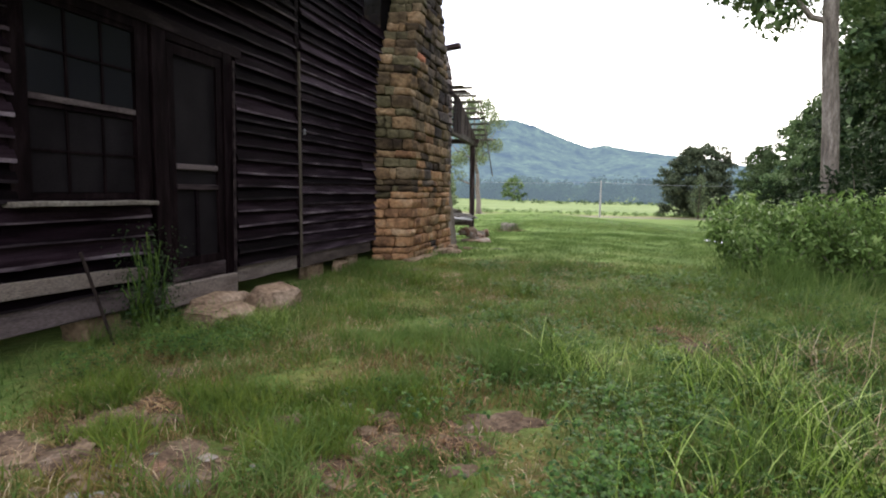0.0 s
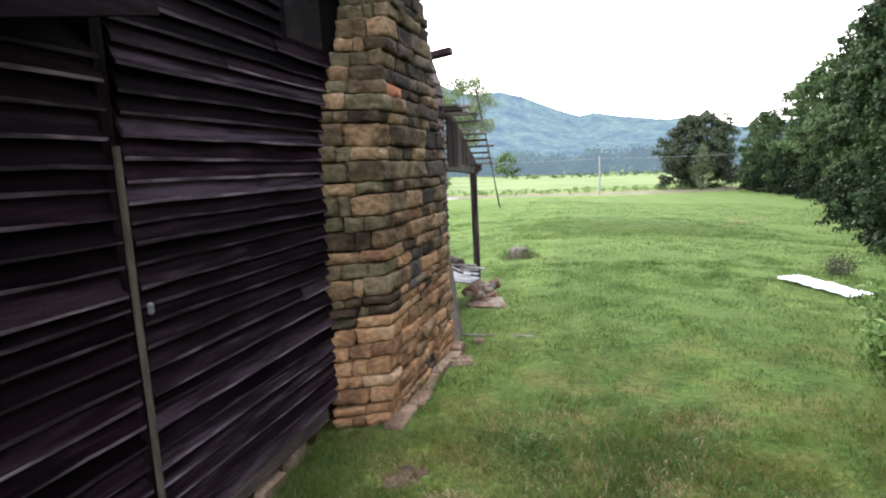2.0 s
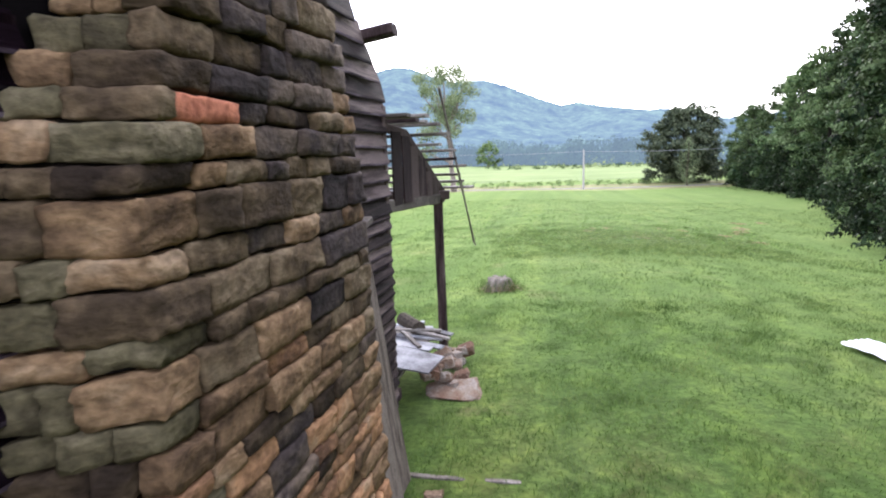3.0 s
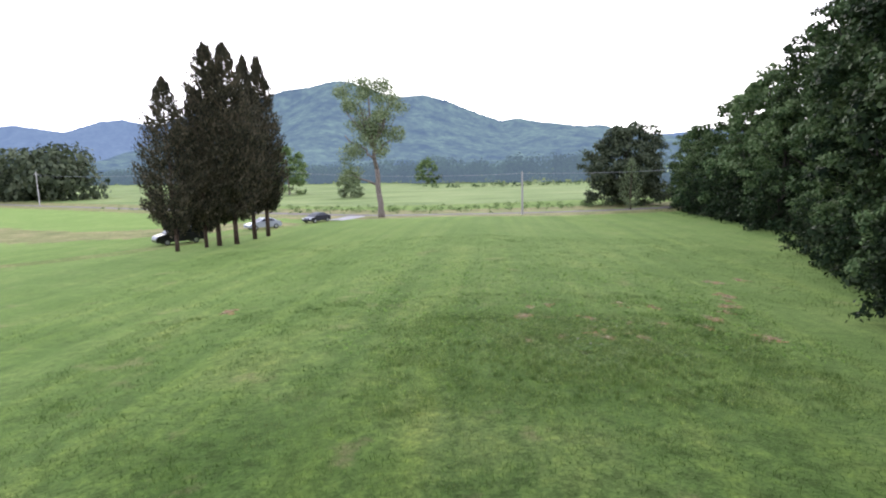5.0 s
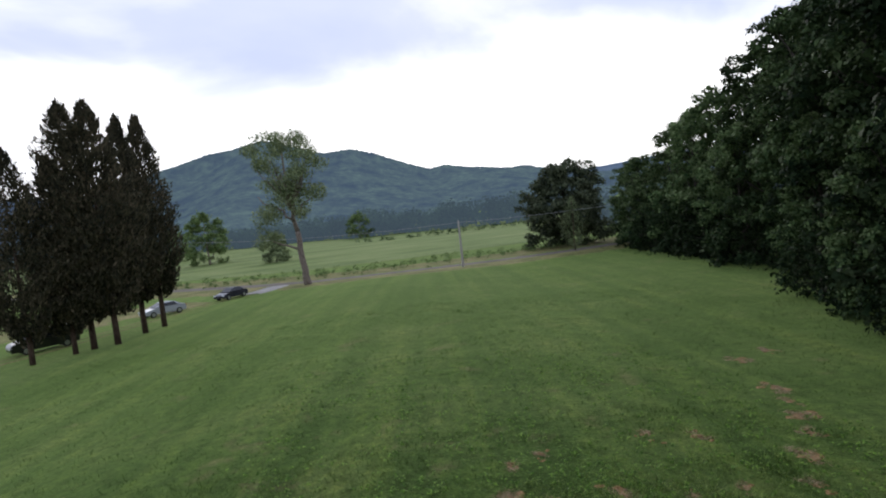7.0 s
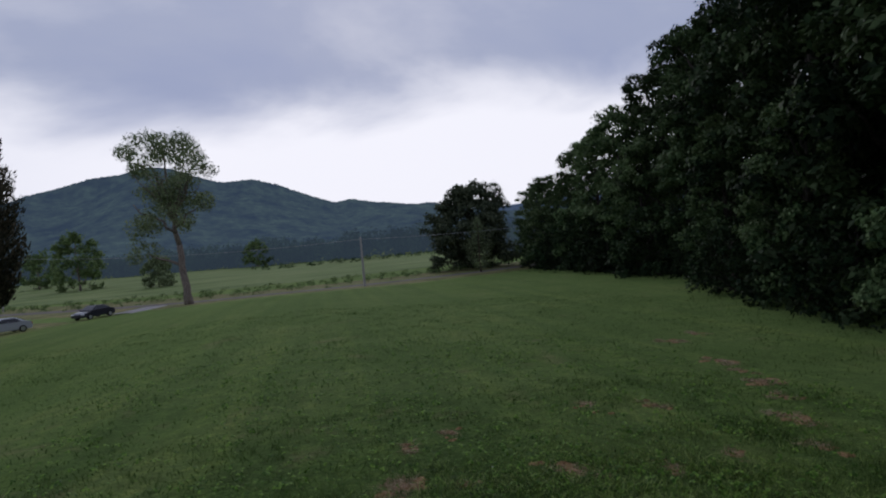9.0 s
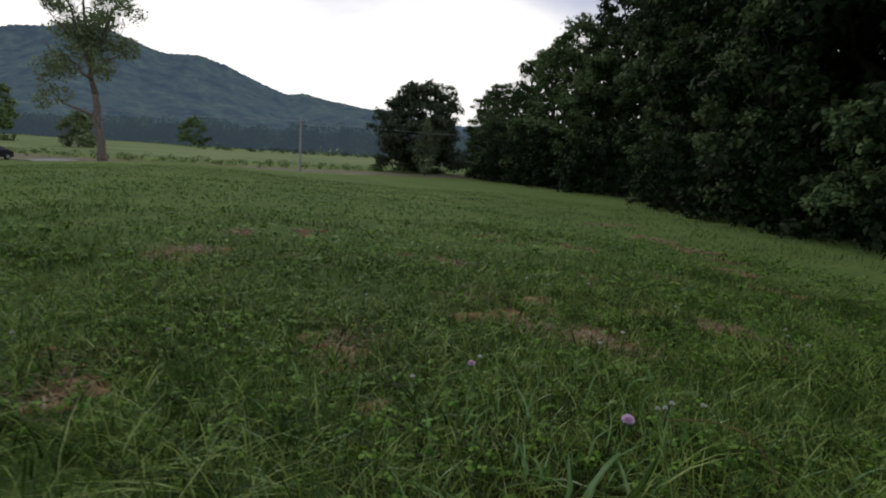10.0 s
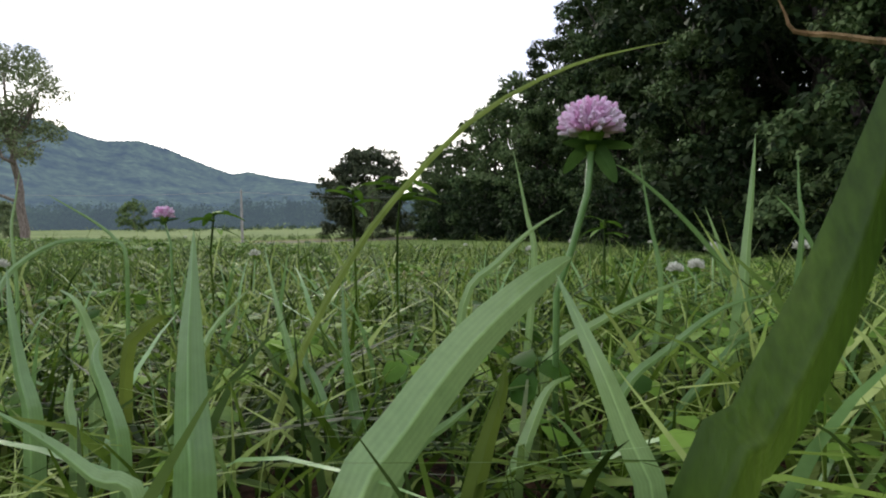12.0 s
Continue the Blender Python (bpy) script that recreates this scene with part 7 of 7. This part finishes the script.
# this blade's shade sits in its darker colour
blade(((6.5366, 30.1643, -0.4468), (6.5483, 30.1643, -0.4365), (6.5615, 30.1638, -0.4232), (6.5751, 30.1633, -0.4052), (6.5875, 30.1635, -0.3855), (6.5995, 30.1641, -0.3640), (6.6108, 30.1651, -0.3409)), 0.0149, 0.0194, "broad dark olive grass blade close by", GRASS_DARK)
blade(((6.6058, 30.2380, -0.4974), (6.6025, 30.2468, -0.4734), (6.5982, 30.2561, -0.4502), (6.5969, 30.2693, -0.4308), (6.5979, 30.2809, -0.4173)), 0.0131, 0.0055)
blade(((6.8277, 30.3487, -0.4655), (6.7948, 30.3455, -0.4316), (6.7632, 30.3410, -0.4081), (6.7286, 30.3380, -0.3862), (6.7036, 30.3409, -0.3698), (6.6865, 30.3389, -0.3647)), 0.0044, 0.0025, "thin bent grass stem")
blade(((6.98, 30.12, -0.48), (6.90, 30.17, -0.345), (6.7705, 30.2289, -0.3193), (6.7374, 30.2352, -0.3185), (6.7156, 30.2412, -0.3174), (6.6968, 30.2456, -0.3174), (6.6936, 30.2477, -0.3099), (6.6901, 30.2500, -0.3011)), 0.0034, 0.0031, "dry broken grass stem", TAN)
blade(((6.7931, 30.3338, -0.4528), (6.7985, 30.3335, -0.4088), (6.8032, 30.3334, -0.3684), (6.8057, 30.3336, -0.3412)), 0.0096, 0.0037)
blade(((6.7059, 30.4382, -0.4297), (6.7024, 30.4423, -0.3921), (6.6952, 30.4489, -0.3444)), 0.0063, 0.0025)
blade(((6.8042, 30.4072, -0.4543), (6.7985, 30.4136, -0.3974), (6.7924, 30.4197, -0.3475)), 0.0053, 0.0026)
blade(((6.8365, 30.3669, -0.4606), (6.8280, 30.3739, -0.4187), (6.8191, 30.3805, -0.3877)), 0.0058, 0.0029)
blade(((6.9014, 30.3577, -0.4162), (6.9012, 30.3602, -0.3769), (6.9015, 30.3619, -0.3454)), 0.0057, 0.0026)
blade(((6.8809, 30.3325, -0.4516), (6.8747, 30.3316, -0.4267), (6.8647, 30.3322, -0.4104), (6.8548, 30.3386, -0.3923), (6.8446, 30.3446, -0.3807)), 0.0049, 0.0032)
blade(((6.6289, 30.4099, -0.4493), (6.6488, 30.4009, -0.4227), (6.6685, 30.3917, -0.4025), (6.6945, 30.3899, -0.3890)), 0.0061, 0.0033)
blade(((6.4476, 30.2669, -0.4710), (6.4370, 30.2786, -0.4642), (6.4256, 30.2908, -0.4567), (6.4093, 30.3056, -0.4481)), 0.0060, 0.0056)
blade(((6.4254, 30.4714, -0.4727), (6.4226, 30.4740, -0.4552), (6.4167, 30.4780, -0.4392), (6.4072, 30.4948, -0.4332)), 0.0089, 0.0053)
blade(((6.4397, 30.3720, -0.4915), (6.4349, 30.3815, -0.4691), (6.4303, 30.3904, -0.4557), (6.4321, 30.3957, -0.4468)), 0.0100, 0.0061)
blade(((6.4206, 30.4155, -0.5034), (6.4165, 30.4245, -0.4835), (6.4179, 30.4303, -0.4684)), 0.0107, 0.0061)
blade(((6.4074, 30.3898, -0.4816), (6.4026, 30.3993, -0.4590), (6.3985, 30.4085, -0.4354), (6.3954, 30.4228, -0.4137)), 0.0110, 0.0052)
blade(((6.5309, 30.4249, -0.5027), (6.5250, 30.4356, -0.4710), (6.5200, 30.4456, -0.4416), (6.5165, 30.4608, -0.4074)), 0.0066, 0.0035)
blade(((6.5490, 30.3804, -0.5171), (6.5469, 30.3888, -0.4888), (6.5464, 30.3967, -0.4564), (6.5494, 30.4080, -0.4297)), 0.0078, 0.0045)
blade(((6.5361, 30.3876, -0.5110), (6.5305, 30.3979, -0.4825), (6.5268, 30.4062, -0.4715), (6.5307, 30.4105, -0.4603)), 0.0072, 0.0044)
blade(((6.4414, 30.4405, -0.4680), (6.4480, 30.4379, -0.4532), (6.4566, 30.4337, -0.4458), (6.4637, 30.4413, -0.4461)), 0.0078, 0.0056, "curled yellow-green grass blade", GRASS_LIME)
blade(((6.5317, 30.2998, -0.5021), (6.5462, 30.3043, -0.4866), (6.5634, 30.3069, -0.4800), (6.5795, 30.3101, -0.4725)), 0.0066, 0.0050)
blade(((6.5536, 30.2768, -0.5018), (6.5657, 30.2830, -0.4807), (6.5773, 30.2891, -0.4641), (6.5811, 30.2933, -0.4540)), 0.0096, 0.0061, "cut grass blade with a pale torn tip", GRASS_LIME)
blade(((6.5846, 30.2940, -0.5077), (6.5946, 30.2955, -0.4882), (6.6059, 30.2962, -0.4704), (6.6215, 30.2994, -0.4670)), 0.0081, 0.0052)
blade(((6.6917, 30.3051, -0.5070), (6.7169, 30.3043, -0.4863), (6.7461, 30.3014, -0.4641), (6.7790, 30.2959, -0.4534)), 0.0066, 0.0046)
blade(((6.6501, 30.3518, -0.4756), (6.6832, 30.3467, -0.4555), (6.7177, 30.3405, -0.4408), (6.7592, 30.3416, -0.4330)), 0.0076, 0.0043)
blade(((6.6565, 30.3026, -0.4826), (6.6850, 30.2999, -0.4629), (6.7202, 30.2937, -0.4433), (6.7540, 30.2874, -0.4375)), 0.0056, 0.0037)
blade(((6.4557, 30.3852, -0.5075), (6.4666, 30.3926, -0.4771), (6.4786, 30.3991, -0.4497), (6.4977, 30.4015, -0.4294)), 0.0062, 0.0040)
blade(((6.3560, 30.5886, -0.4578), (6.3624, 30.5920, -0.4391), (6.3724, 30.5932, -0.4239), (6.3962, 30.5928, -0.4087), (6.4207, 30.5912, -0.4073), (6.4408, 30.5918, -0.4091)), 0.0054, 0.0034)
blade(((6.3619, 30.6540, -0.4499), (6.3596, 30.6581, -0.4007), (6.3637, 30.6575, -0.3739), (6.3672, 30.6569, -0.3516)), 0.0040, 0.0018)
blade(((6.4385, 30.6710, -0.4322), (6.4305, 30.6765, -0.4098), (6.4157, 30.6853, -0.3947), (6.3942, 30.6976, -0.3795), (6.3792, 30.7062, -0.3694)), 0.0040, 0.0025)


# clover flowers
def clover_flower(name, stem, head_r, petals, label, leaves, seed=1, material=None):
    """leaves: rows of direction, rise or droop, and length in radii of the head."""
    rs = random.Random(seed)
    t = thing(name, pose(*stem[0]), label, "flower", "clover flowers")
    o = Vector(stem[0])
    g = gz(o.x, o.y)
    pts = [Vector(p) - o for p in stem]
    if o.z > g:
        pts = [Vector((0.003, 0.006, g - o.z - 0.005))] + pts
    part("stem", tube(pts, [head_r * 0.12] * len(pts), 8), GRASS_HERO, t, smooth=True)
    c = pts[-1] + Vector((0, 0, head_r * 0.55))
    bms = []
    for k in range(petals):
        zf = 1 - 1.35 * (k + 0.5) / petals
        a = k * 2.39996
        rr = math.sqrt(max(0, 1 - zf * zf))
        d = Vector((rr * math.cos(a), rr * math.sin(a), zf)) + Vector((rs.uniform(-0.1, 0.1), rs.uniform(-0.1, 0.1), rs.uniform(-0.1, 0.1)))
        d.normalize()
        up = (d + Vector((0, 0, 0.55))).normalized()
        tip = c + Vector((d.x * 0.95, d.y * 0.95, d.z * 0.80 + 0.16)) * head_r * rs.uniform(0.9, 1.08) + up * head_r * 0.2
        root = c + Vector((d.x, d.y, d.z * 0.5)) * head_r * 0.25
        mid_p = root.lerp(tip, 0.65) + up * head_r * 0.05
        bms.append(tube([root, mid_p, tip], [head_r * 0.04, head_r * 0.12, head_r * 0.05], 5))
    part("flower_head", join(bms), material or PETAL, t, "round flower head of many narrow petals")
    part("calyx", tube([c - Vector((0, 0, head_r * 0.75)), c - Vector((0, 0, head_r * 0.25)), c], [head_r * 0.15, head_r * 0.42, head_r * 0.5], 10), CLOVER, t)
    for a, drop, long in leaves:
        base = c - Vector((0, 0, head_r * 0.55))
        out = Vector((math.cos(a), math.sin(a), 0)) / math.sqrt(1 + drop * drop)
        ln = head_r * long
        fall = drop / math.sqrt(1 + drop * drop)
        me = blade_mesh([base, base + out * ln * 0.3 + Vector((0, 0, fall * ln * 0.2 + ln * 0.04)), base + out * ln * 0.68 + Vector((0, 0, fall * ln * 0.62 + ln * 0.04)),
                         base + out * ln + Vector((0, 0, fall * ln))], head_r * 0.5, head_r * 0.85, (0.3, 0.6, 0.7) if drop < -0.5 else (0.25, 0.35, 0.9), 0.1, 12)
        me.materials.clear()
        me.materials.append(WEED)
        lf = new("leaf", me)
        lf.parent = t


clover_flower("clover_flower", ((6.6428, 30.3354, -0.4348), (6.6474, 30.3287, -0.4108), (6.6522, 30.3222, -0.3818), (6.6542, 30.3219, -0.3584)), 0.0146, 190,
              "pink clover flower on a stout green stem", ((-0.45, -0.05, 1.5), (2.5, -1.0, 1.35), (-1.1, -1.5, 1.6), (2.7, 0.12, 1.0), (-2.2, 0.1, 0.9), (1.1, 0.1, 1.0)), 1)
clover_flower("clover_flower", ((6.4819, 30.8613, -0.4676), (6.4818, 30.8642, -0.4196), (6.4760, 30.8688, -0.3935)), 0.0115, 60, "small pink clover flower half hidden in grass", ((0, 0.2, 1.5), (1.6, -0.3, 1.4), (3.1, 0.1, 1.5), (4.5, -0.3, 1.4)), 2)
SMALL_LEAVES = ((0.5, -0.4, 1.4), (3.6, -0.3, 1.4))
for k, (x, y, zt) in enumerate(((6.9636, 30.5266, -0.4580), (6.9839, 30.5160, -0.4545), (7.0008, 30.5081, -0.4364), (7.0858, 30.4629, -0.4350), (6.3, 30.95, -0.45), (7.4, 31.2, -0.46))):
    clover_flower("clover_flower", ((x, y, zt - 0.05), (x, y, zt)), 0.0085, 40, "small white clover flower in the grass", SMALL_LEAVES, 5 + k, PETAL_WHITE)
fr = random.Random(9)
for k in range(14):
    x, y = LAND[0] + fr.uniform(-2.2, 2.6), LAND[1] + fr.uniform(0.9, 4.0)
    clover_flower("clover_flower", ((x, y, gz(x, y) + 0.03), (x + 0.005, y, gz(x, y) + fr.uniform(0.09, 0.13))), 0.009, 26, "small white clover flower in the grass", SMALL_LEAVES, 30 + k,
                  PETAL_WHITE)
# clover sprays with pointed leaflets
def weed(points, seed, size):
    rs = random.Random(seed)
    o = Vector(points[0])
    g = gz(o.x, o.y)
    t = thing("clover_spray", pose(*points[0]), "leafy clover spray with pointed leaflets", "clover", "clover sprays")
    pts = [Vector((0.004, 0.004, g - o.z - 0.005))] + [Vector(p) - o for p in points]
    part("stem", tube(pts, [0.0012] * len(pts), 6), GRASS_NEAR, t)
    for k in range(7):
        a = k * 2.4
        b = pts[-1] - Vector((0, 0, size * 0.25 * (k % 3)))
        d = Vector((math.cos(a), math.sin(a), rs.uniform(-0.2, 0.5)))
        me = blade_mesh([b, b + d * size * 0.4, b + d * size * 0.75 + Vector((0, 0, -size * 0.1)), b + d * size + Vector((0, 0, -size * 0.25))], size * 0.3, size * 0.3, (0.1, 0.2, 0.95), 0.1, 12)
        me.materials.clear()
        me.materials.append(CLOVER)
        lf = new("leaf", me)
        lf.parent = t


weed(((6.648, 30.559, -0.45), (6.65, 30.561, -0.4), (6.655, 30.561, -0.36)), 1, 0.035)
weed(((6.633, 30.627, -0.42), (6.633, 30.629, -0.365)), 2, 0.03)
weed(((6.52, 30.80, -0.43), (6.525, 30.80, -0.385)), 3, 0.035)
weed(((6.95, 30.62, -0.45), (6.96, 30.63, -0.40)), 4, 0.03)
